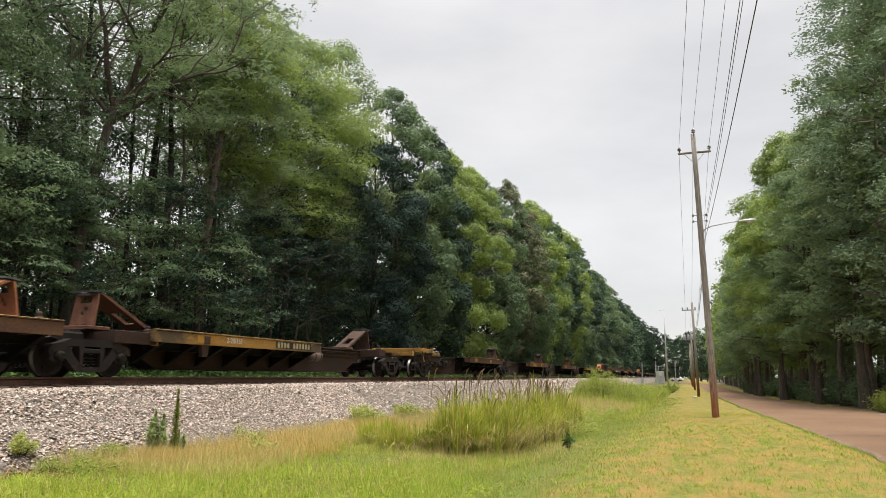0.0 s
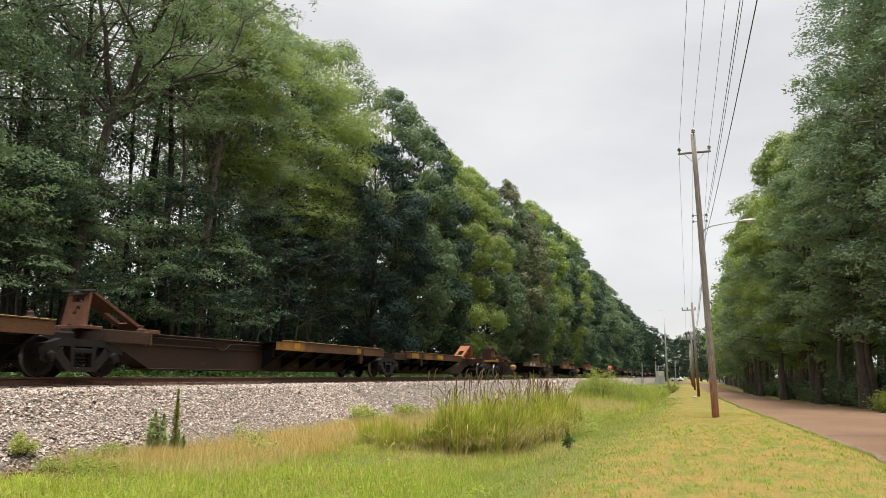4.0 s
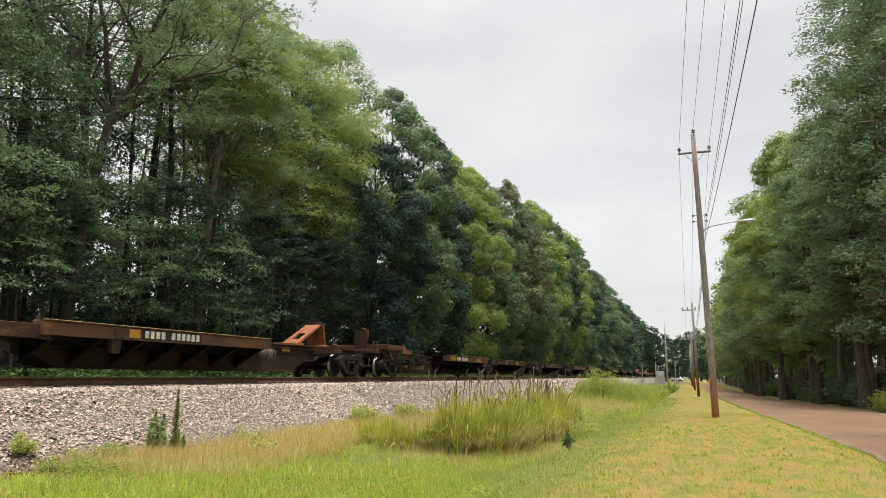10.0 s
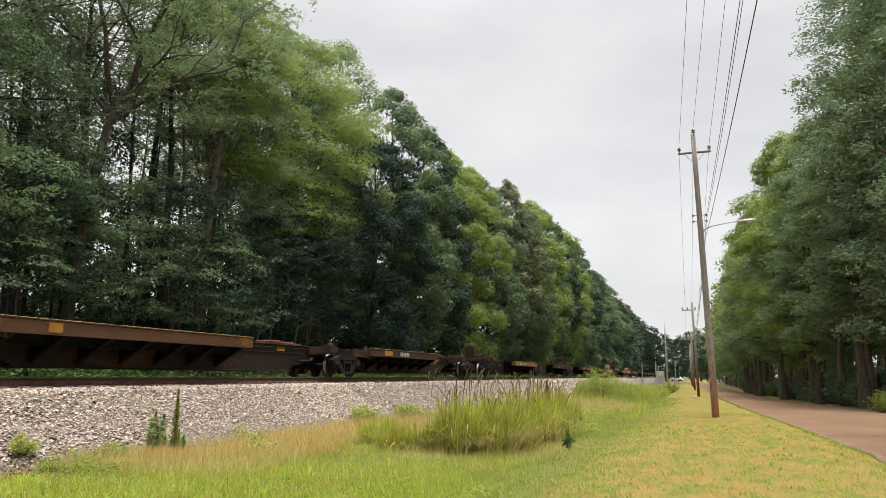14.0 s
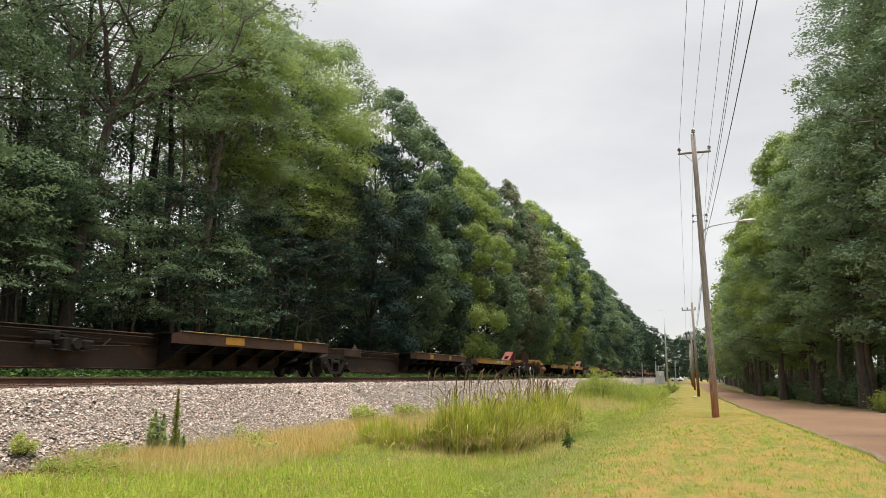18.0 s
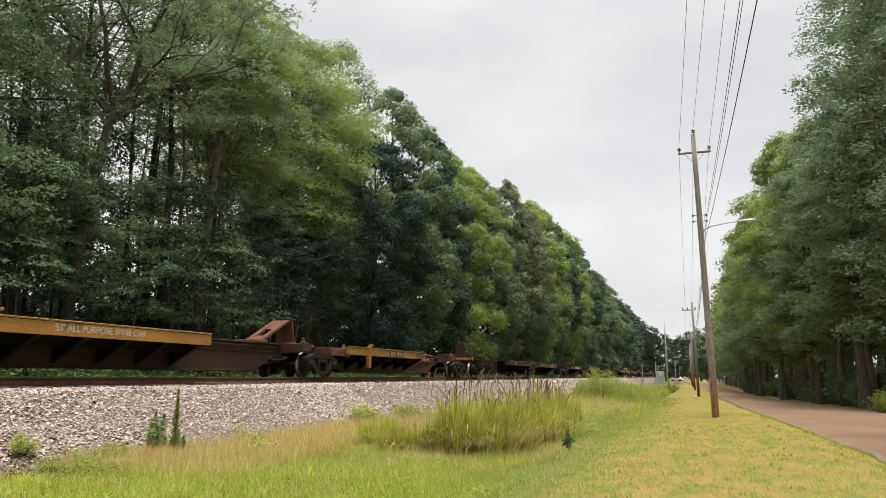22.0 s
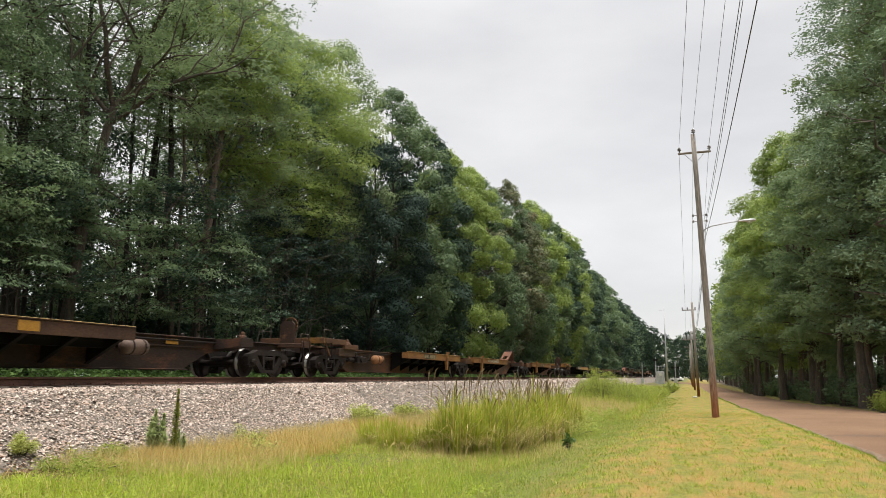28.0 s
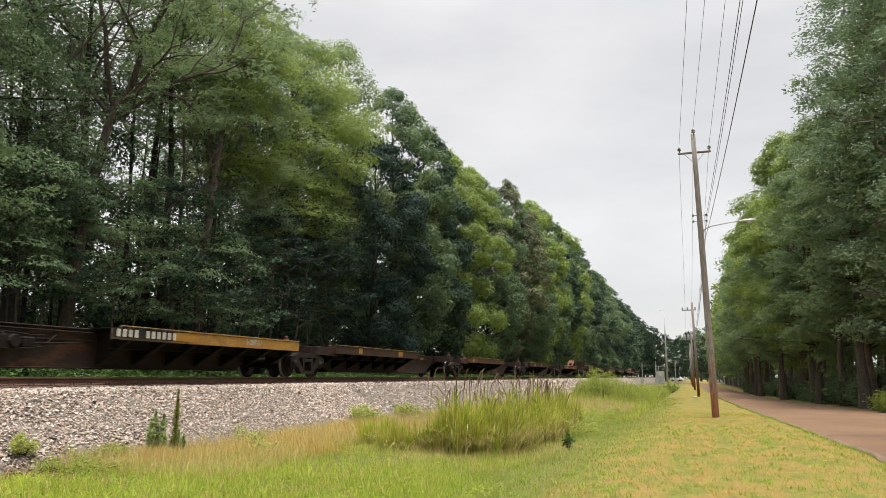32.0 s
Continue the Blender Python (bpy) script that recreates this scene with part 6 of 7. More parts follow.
def build_far_things():
    z = 0.4
    mast = thing("radio_mast", pose(-4.55, 150, z), "tall thin grey steel mast by the crossing", "mast")
    part("tube", Shape().tube([(0, 0, 0), (0, 0, 7), (0.02, 0, 14.4)], [0.2, 0.14, 0.06], 10).mesh("tube", M["galvanised"], True), mast)
    part("antenna", Shape().tube([(-0.9, 0, 14.0), (0.3, 0, 14.0)], 0.03, 6).mesh("antenna", M["galvanised"]), mast)
    cabinet = thing("signal_cabinet", pose(-5.2, 135, z), "pale grey signal equipment cabinet with a railing", "cabinet")
    part("body", Shape().box(-0.6, 0.6, -0.6, 0.6, 0, 2.1, 0.04).mesh("body", M["white_box"]), cabinet)
    part("door", Shape().box(-0.3, 0.3, -0.64, -0.6, 0.2, 1.8, 0.01).mesh("door", M["white_box"]), cabinet)
    part("plate", Shape().box(-0.2, 0.2, -0.67, -0.64, 1.3, 1.8, 0.01).mesh("plate", M["letter"]), cabinet)
    rail = Shape()
    for x in (-0.8, -0.25, 0.3, 0.8):
        rail.tube([(x, 0, 1.9), (x, 0, 3.0)], 0.03, 5)
    rail.tube([(-0.8, 0, 3.0), (0.8, 0, 3.0)], 0.03, 5).tube([(-0.8, 0, 2.5), (0.8, 0, 2.5)], 0.03, 5)
    part("railing", rail.mesh("railing", M["galvanised"]), cabinet)

    def signal(x, y, h, label, arms):
        s = thing("crossing_signal", pose(x, y, z), label, "signal", "crossing signals")
        part("mast", Shape().tube([(0, 0, 0), (0, 0, h)], 0.09, 8).mesh("mast", M["galvanised"]), s)
        part("base", Shape().box(-0.3, 0.3, -0.3, 0.3, 0, 0.9, 0.03).mesh("base", M["white_box"]), s)
        for dz, w in arms:
            part("light_unit", Shape().box(-w, w, -0.1, 0.1, dz - 0.06, dz + 0.06, 0.01).lathe([(-0.3, 0.0), (-0.3, 0.24), (-0.12, 0.24), (-0.1, 0.0)], 10, "y", (-w, 0, dz)).lathe([(-0.3, 0.0), (-0.3, 0.24), (-0.12, 0.24), (-0.1, 0.0)], 10, "y", (w, 0, dz)).mesh("light_unit", M["black"]), s)
    signal(-2.95, 148, 4.0, "railway crossing signal with lamp units on a mast", ((2.9, 0.55),))
    signal(-8.9, 146, 3.8, "railway crossing signal with lamp units on a mast", ((2.8, 0.55),))
    signal(-6.4, 146, 4.8, "tall railway block signal with a dark head", ((4.3, 0.18),))
    post = thing("marker_post", pose(-8.9, 48.0, 0.3), "short dark marker post at the ballast", "post", me=Shape().box(-0.06, 0.06, -0.06, 0.06, -0.2, 1.0, 0.015).mesh("marker_post", M["tie"]))
    post = thing("utility_box", pose(0.15, 61, float(land(0.15, 61))), "white plastic lid lying in the grass", "lid", me=Shape().lathe([(0, 0), (0, 0.17), (0.05, 0.18), (0.1, 0.13), (0.11, 0)], 12, "z").mesh("utility_box", M["white_box"], True))
    # a parked white car at the crossing
    car = thing("car", pose(-5.0, 268, 0.15, 0, 0, 70), "small white car waiting by the crossing", "car")
    outline = [(-2.1, 0.35), (2.1, 0.35), (2.15, 0.7), (1.9, 0.95), (1.0, 1.02), (0.45, 1.42), (-1.0, 1.45), (-1.75, 1.02), (-2.1, 0.95)]
    part("body", Shape().prism(outline, -0.85, 0.85, "x").mesh("body", M["car_white"]), car)
    part("window", Shape().prism([(-1.55, 1.03), (0.85, 1.03), (0.42, 1.36), (-0.95, 1.38)], -0.86, 0.86, "x").mesh("window", M["car_glass"]), car)
    for y in (-1.3, 1.3):
        for x in (-0.8, 0.8):
            part("wheel", Shape().lathe([(-0.1, 0), (-0.1, 0.3), (-0.06, 0.33), (0.06, 0.33), (0.1, 0.3), (0.1, 0)], 14, "x").mesh("wheel", M["rubber"], True), car, at=pose(x, y, 0.33))
    stick = thing("fallen_branch", pose(-10.9, 8.9, 1.0, 0, 0, 0), "dead grey branch lying on the ballast", "branch", me=Shape().tube([(-0.5, 0.5, 0.32), (0.0, 0.2, 0.08), (0.5, 0.0, -0.2), (0.9, -0.1, -0.42)], [0.012, 0.02, 0.018, 0.006], 6).mesh("fallen_branch", M["bark"], True))


# ---- the train: articulated flat spine cars without load ----
CACHE = {}


def once(key, make):
    if key not in CACHE:
        CACHE[key] = make()
    return CACHE[key]


def wheelset_mesh():
    s = Shape()
    for side in (-1, 1):
        prof = [(0.03, 0.09), (0.05, 0.13), (0.0, 0.2), (-0.012, 0.33), (0.04, 0.38), (0.05, 0.412), (0.043, 0.42), (-0.05, 0.425), (-0.066, 0.446), (-0.086, 0.447), (-0.09, 0.37), (-0.055, 0.32), (-0.05, 0.15), (-0.08, 0.1)]
        prof = [(side * (0.775 + a), r) for a, r in prof]
        slots = [0] * (len(prof) - 1)
        slots[6] = 1
        s.lathe(prof, 16, "x", (0, 0, 0), slots)
    s.slot = 0
    s.tube([(-1.06, 0, 0), (-0.86, 0, 0), (-0.7, 0, 0), (0.7, 0, 0), (0.86, 0, 0), (1.06, 0, 0)], [0.07, 0.075, 0.095, 0.095, 0.075, 0.07], 12)
    # balance marks and bolts on the wheel plate
    for side in (-1, 1):
        for k in range(3):
            a = math.tau * k / 3
            s.box(side * 0.775 + side * 0.03 - 0.02, side * 0.775 + side * 0.03 + 0.02, 0.26 * math.cos(a) - 0.02, 0.26 * math.cos(a) + 0.02, 0.26 * math.sin(a) - 0.02, 0.26 * math.sin(a) + 0.02)
    return s.mesh("wheelset", [M["wheel"], M["tread"]], True)


def sideframe_mesh():
    """A cast side frame in (y, z), one side; the other is turned round."""
    s = Shape()
    top = [(-0.60, 0.80), (0.60, 0.80), (0.82, 0.72), (1.05, 0.67), (1.15, 0.58), (1.15, 0.46), (1.04, 0.5), (0.80, 0.52), (0.62, 0.64), (-0.62, 0.64), (-0.80, 0.52), (-1.04, 0.5), (-1.15, 0.46), (-1.15, 0.58), (-1.05, 0.67), (-0.82, 0.72)]
    s.prism(top, -0.1, 0.1)
    for q in (-1, 1):
        s.prism([(q * 0.60, 0.64), (q * 0.80, 0.52), (q * 0.74, 0.42), (q * 0.42, 0.12), (q * 0.26, 0.12), (q * 0.26, 0.24), (q * 0.5, 0.46)][::q], -0.09, 0.09)
        s.prism([(q * 0.24, 0.65), (q * 0.36, 0.65), (q * 0.31, 0.2), (q * 0.24, 0.2)][::q], -0.1, 0.1)
        s.prism([(q * 0.70, 0.56), (q * 1.08, 0.56), (q * 1.1, 0.36), (q * 1.0, 0.3), (q * 0.76, 0.3), (q * 0.68, 0.4)][::q], -0.07, 0.07)
        s.lathe([(0.04, 0.0), (0.17, 0.0), (0.17, 0.06), (0.155, 0.09), (0.1, 0.105), (0.02, 0.11)], 14, "x", (0, q * 0.86, 0.43))
        for k in range(3):
            a = math.tau * k / 3 + 0.5
            s.box(0.165, 0.185, q * 0.86 + 0.05 * math.cos(a) - 0.013, q * 0.86 + 0.05 * math.cos(a) + 0.013, 0.43 + 0.05 * math.sin(a) - 0.013, 0.43 + 0.05 * math.sin(a) + 0.013)
    s.prism([(-0.4, 0.11), (0.4, 0.11), (0.34, 0.205), (-0.34, 0.205)], -0.1, 0.1)
    s.box(-0.07, 0.11, -0.24, 0.24, 0.5, 0.6, 0.015)
    return s.mesh("sideframe", M["iron"])


def spring_mesh():
    s = Shape()
    pts = [(0.05 * math.cos(i * 1.3), 0.05 * math.sin(i * 1.3), 0.2 + 0.27 * i / 20) for i in range(21)]
    s.tube(pts, 0.016, 3)
    return s.mesh("spring", M["iron"])


def truck_mesh():
    s = Shape()
    s.box(-0.98, 0.98, -0.2, 0.2, 0.5, 0.63, 0.03)
    s.box(-0.5, 0.5, -0.24, 0.24, 0.36, 0.5, 0.03)
    s.lathe([(0.6, 0.0), (0.6, 0.2), (0.72, 0.2), (0.72, 0.0)], 16, "z")
    for y in (-0.42, 0.42):
        s.box(-0.72, 0.72, y - 0.04, y + 0.04, 0.3, 0.42, 0.012)
        for x in (-0.72, 0.72):
            s.box(x - 0.09, x + 0.09, y + (0.0 if y > 0 else -0.06), y + (0.06 if y > 0 else 0.0), 0.26, 0.5, 0.01)
    return s.mesh("truck", M["iron"])


WHEELS = []


def add_truck(parent, y):
    """The bolster with its side frames, springs and two turning wheelsets."""
    t = part("truck", once("truck", truck_mesh), parent, "dusty cast iron truck", pose(0, y, 0))
    for side in (-1, 1):
        part("sideframe", once("sideframe", sideframe_mesh), t, at=pose(side * 0.99, 0, 0, 0, 0, 0 if side > 0 else 180))
        for q in (-0.13, 0.0, 0.13):
            part("spring", once("spring", spring_mesh), t, at=pose(side * 0.99, q, 0))
    for k, q in enumerate((-0.86, 0.86)):
        w = part("wheelset", once("wheelset", wheelset_mesh), t, "brown wheels with bright treads", pose(0, q, 0.42))
        WHEELS.append((w, k))


def spine_mesh(length, left_end, right_end, m):
    """The deep centre girder: full depth in the middle, shallow necks over the trucks."""
    s = Shape()
    low, neck, top = 0.22, 0.78, 1.06
    a = -0.8 if left_end else 0.45
    b = length + 2.1 if right_end else length - 0.45
    pts = [(a, neck + 0.06), (1.15, neck), (2.0, neck - 0.12), (3.0, low), (length - 3.0, low), (length - 2.0, neck - 0.12), (length - 1.15, neck), (b, neck + 0.06), (b, top), (a, top)]
    s.prism(pts, -0.27, 0.27)
    return (s.mesh("spine", m), Shape().box(-0.37, 0.37, a, b, top, top + 0.03, 0.008).mesh("top_flange", m),
            Shape().box(-0.37, 0.37, 2.9, length - 2.9, low - 0.03, low, 0.008).mesh("bottom_flange", m), Shape().box(0, 0.06, 2.2, length - 2.2, 0.80, 0.835, 0.004).mesh("stiffener", m))


def deck_mesh(n):
    return Shape().box(-1.27, 1.27, 0.0, n, 1.095, 1.11, 0.004).mesh("deck", M["underframe_shade"])


def outrigger_mesh():
    """A tapered bracket with its lower flange, from the girder to the edge beam."""
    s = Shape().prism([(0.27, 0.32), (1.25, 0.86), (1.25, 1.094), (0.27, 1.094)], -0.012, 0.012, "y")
    return s.prism([(0.27, 0.29), (1.25, 0.835), (1.25, 0.86), (0.27, 0.32)], -0.06, 0.06, "y").mesh("outrigger", M["underframe_shade"])


def sill_mesh(n, m):
    """Channel-shaped edge beam."""
    s = Shape()
    s.box(-0.012, 0.012, 0, n, 0.845, 1.10, 0.0)
    s.box(-0.09, 0.012, 0, n, 0.83, 0.846, 0.004)
    s.box(-0.09, 0.035, 0, n, 1.112, 1.134, 0.006)
    s.box(-0.3, 0.012, -0.012, 0.0, 0.845, 1.10)
    s.box(-0.3, 0.012, n, n + 0.012, 0.845, 1.10)
    return s.mesh("side_sill", m)


def bolster_mesh(m):
    s = Shape()
    s.prism([(-1.22, 0.86), (-0.27, 0.78), (0.27, 0.78), (1.22, 0.86), (1.22, 1.085), (-1.22, 1.085)], -0.3, 0.3, "y")
    for q in (-1, 1):
        s.box(q * 1.05 - 0.16, q * 1.05 + 0.16, -0.2, 0.2, 1.085, 1.11, 0.01)
        s.lathe([(1.1, 0.0), (1.1, 0.12), (1.16, 0.11), (1.2, 0.07), (1.27, 0.065), (1.3, 0.03), (1.3, 0.0)], 10, "z", (q * 1.05, 0.0, 0))
    return s.mesh("bolster", m)


def low_bolster_mesh(m):
    """The lower end bolster with its boxed side beams and bearing knobs."""
    s = Shape().prism([(-1.12, 0.8), (-0.27, 0.78), (0.27, 0.78), (1.12, 0.8), (1.12, 1.03), (-1.12, 1.03)], -0.42, 0.42, "y")
    for q in (-1, 1):
        s.box(q * 1.06 - 0.07, q * 1.06 + 0.07, -0.5, 0.88, 0.76, 1.05, 0.012)
        s.prism([(0.27, 0.9), (0.27, 1.04), (1.0, 1.04), (1.0, 0.98)] if q > 0 else [(-0.27, 1.04), (-0.27, 0.9), (-1.0, 0.98), (-1.0, 1.04)], 0.6, 0.84, "y")
        s.lathe([(1.04, 0.0), (1.04, 0.11), (1.1, 0.1), (1.14, 0.06), (1.2, 0.055), (1.22, 0.0)], 10, "z", (q * 0.98, 0.72, 0))
    return s.mesh("bolster", m)


def hitch_up(parent, y, turn, m, tag):
    """A raised trailer hitch: slotted upright plate, slanted strut with an oval hole, head plate on top."""
    def upright():
        s = Shape()
        w = 0.36
        rows = ((0, 0.08, ()), (0.08, 0.11, (-0.17, 0.17)), (0.11, 0.34, ()), (0.34, 0.42, (-0.09, 0.02)), (0.42, 0.44, ()), (0.44, 0.53, (-0.02, 0.1)), (0.53, 0.62, ()), (0.62, 0.77, (-0.18, 0.18)), (0.77, 0.84, ()))
        for z0, z1, gap in rows:
            for x0, x1 in (((-w, gap[0]), (gap[1], w)) if gap else ((-w, w),)):
                s.box(x0, x1, -0.03, 0.03, z0, z1)
        s.v = [(x * (1 - 0.14 * z), y + 0.17 * z, z) for x, y, z in s.v]
        return s.mesh("trailer_hitch", m)
    h = part("trailer_hitch", once(("hitch", m.name), upright), parent, tag, pose(0, y, 1.09, 0, 0, turn))
    strut = Shape()
    for x0, x1 in ((-0.31, -0.15), (0.15, 0.31)):
        strut.prism([(0.22, 0.84), (0.36, 0.84), (2.2, 0.02), (2.02, 0.0)], x0, x1, "x")
    strut.prism([(0.22, 0.84), (0.36, 0.84), (1.1, 0.49), (1.02, 0.45)], -0.15, 0.15, "x").prism([(1.55, 0.22), (1.65, 0.25), (2.2, 0.02), (2.02, 0.0)], -0.15, 0.15, "x")
    strut.box(-0.42, 0.42, 1.8, 2.45, 0.0, 0.09, 0.01).box(-0.46, 0.46, -0.28, 0.42, -0.02, 0.07, 0.015)
    part("strut", once(("strut", m.name), lambda: strut.mesh("strut", m)), h)
    head = Shape().prism([(-0.34, -0.16), (-0.1, -0.2), (-0.05, 0.05), (0.05, 0.05), (0.1, -0.2), (0.34, -0.16), (0.28, 0.2), (0.12, 0.26), (-0.12, 0.26), (-0.28, 0.2)], 0.85, 0.89, "z").box(-0.22, 0.22, -0.1, 0.2, 0.76, 0.85, 0.02)
    part("head_plate", once("head", lambda: head.mesh("head_plate", M["plate_grey"])), h, "dark greased head plate", pose(0, 0.2, 0.03, 7, 0, 0))


def hitch_folded(parent, y, turn, m, tag):
    s = Shape().box(-0.3, 0.3, 0.6, 1.3, 0.0, 0.06, 0.015).box(-0.22, 0.22, 1.25, 2.0, 0.0, 0.08, 0.015).box(-0.32, 0.32, 1.95, 2.55, 0.0, 0.12, 0.03).box(-0.08, 0.08, 0.7, 2.4, 0.05, 0.11, 0.015)
    part("folded_hitch", once(("folded", m.name), lambda: s.mesh("folded_hitch", m)), parent, tag, pose(0, y, 1.09, 0, 0, turn))


def air_tank(parent, y, m):
    s = Shape().lathe([(-0.42, 0.0), (-0.41, 0.08), (-0.36, 0.16), (-0.3, 0.19), (0.3, 0.19), (0.36, 0.16), (0.41, 0.08), (0.42, 0.0)], 18, "y")
    t = part("air_tank", once(("tank", m.name), lambda: s.mesh("air_tank", m, True)), parent, "painted brake air tank", pose(0.62, y, 0.72))
    for q in (-0.2, 0.2):
        st = Shape().lathe([(-0.025, 0.195), (0.025, 0.195), (0.025, 0.2), (-0.025, 0.2), (-0.025, 0.195)], 16, "y").box(-0.36, -0.17, -0.025, 0.025, -0.04, 0.04)
        part("strap", once("strap", lambda: st.mesh("strap", M["iron"])), t, at=pose(0, q, 0))


def brake_gear(parent, y, turn):
    s = Shape().box(0.3, 0.55, -0.25, 0.25, 0.55, 0.85, 0.03).box(0.3, 0.5, 0.4, 0.7, 0.6, 0.82, 0.03).tube([(0.42, -1.8, 0.7), (0.42, -0.2, 0.68)], 0.02, 6).tube([(0.45, 0.7, 0.7), (0.45, 1.9, 0.74)], 0.02, 6)
    s.lathe([(-0.9, 0.0), (-0.9, 0.09), (-0.5, 0.09), (-0.5, 0.0)], 10, "y", (0.42, 0, 0.68))
    s.tube([(0.4, -1.0, 0.95), (0.4, -0.2, 0.93), (0.45, 0.3, 0.7), (0.45, 0.9, 0.62), (0.4, 1.3, 0.9)], 0.017, 6)
    s.tube([(0.5, -0.9, 0.9), (0.55, -0.4, 0.92), (0.55, 0.5, 0.86), (0.5, 0.9, 0.88)], 0.014, 6).tube([(0.52, -0.6, 0.6), (0.56, 0.1, 0.56), (0.52, 0.8, 0.62)], 0.014, 6)
    s.lathe([(-0.06, 0.0), (-0.06, 0.12), (0.0, 0.14), (0.06, 0.12), (0.06, 0.0)], 12, "x", (0.56, 0.1, 0.72)).box(0.4, 0.58, -0.5, -0.36, 0.78, 0.98, 0.02)
    part("brake_valve", once("brake", lambda: s.mesh("brake_valve", M["iron"])), parent, "brake valve and linkage", pose(0, y, 0, 0, 0, turn))


def brake_cylinder(parent, y):
    """A slim rust-red brake cylinder on the girder's side, with its long pull rods and hangers."""
    s = Shape().lathe([(-0.75, 0.0), (-0.75, 0.1), (-0.68, 0.12), (-0.62, 0.09), (0.5, 0.09), (0.56, 0.13), (0.64, 0.13), (0.66, 0.0)], 14, "y", (0.45, 0, 0.8))
    for q in (-0.45, 0.3):
        s.box(0.27, 0.56, q - 0.03, q + 0.03, 0.76, 0.95, 0.01)
    c = part("brake_cylinder", once("brake_cylinder", lambda: s.mesh("brake_cylinder", M["hitch_rust"])), parent, "rust-red brake cylinder", pose(0, y, 0))
    for z, a, b in ((0.8, -2.4, -0.7), (0.8, 0.6, 2.2), (0.95, -1.6, 1.7), (0.66, -1.2, 1.9)):
        part("pull_rod", Shape().tube([(0.45, a, z), (0.47, (a + b) / 2, z - 0.015), (0.45, b, z)], 0.019, 6).mesh("pull_rod", M["spine_yellow"]), c)


def air_pipe(parent, length, seed):
    r = random.Random(seed)
    kink = r.uniform(4, 11)
    pts = [(0.36, 1.0, 0.99), (0.36, kink - 0.8, 0.99), (0.37, kink - 0.45, 0.97), (0.38, kink - 0.22, 0.8), (0.38, kink, 0.74), (0.38, kink + 0.22, 0.8), (0.37, kink + 0.45, 0.95), (0.36, kink + 0.8, 0.97), (0.36, length - 1.0, 0.97)]
    part("air_pipe", Shape().tube(pts, 0.021, 6).mesh("air_pipe", M["iron"], True), parent)


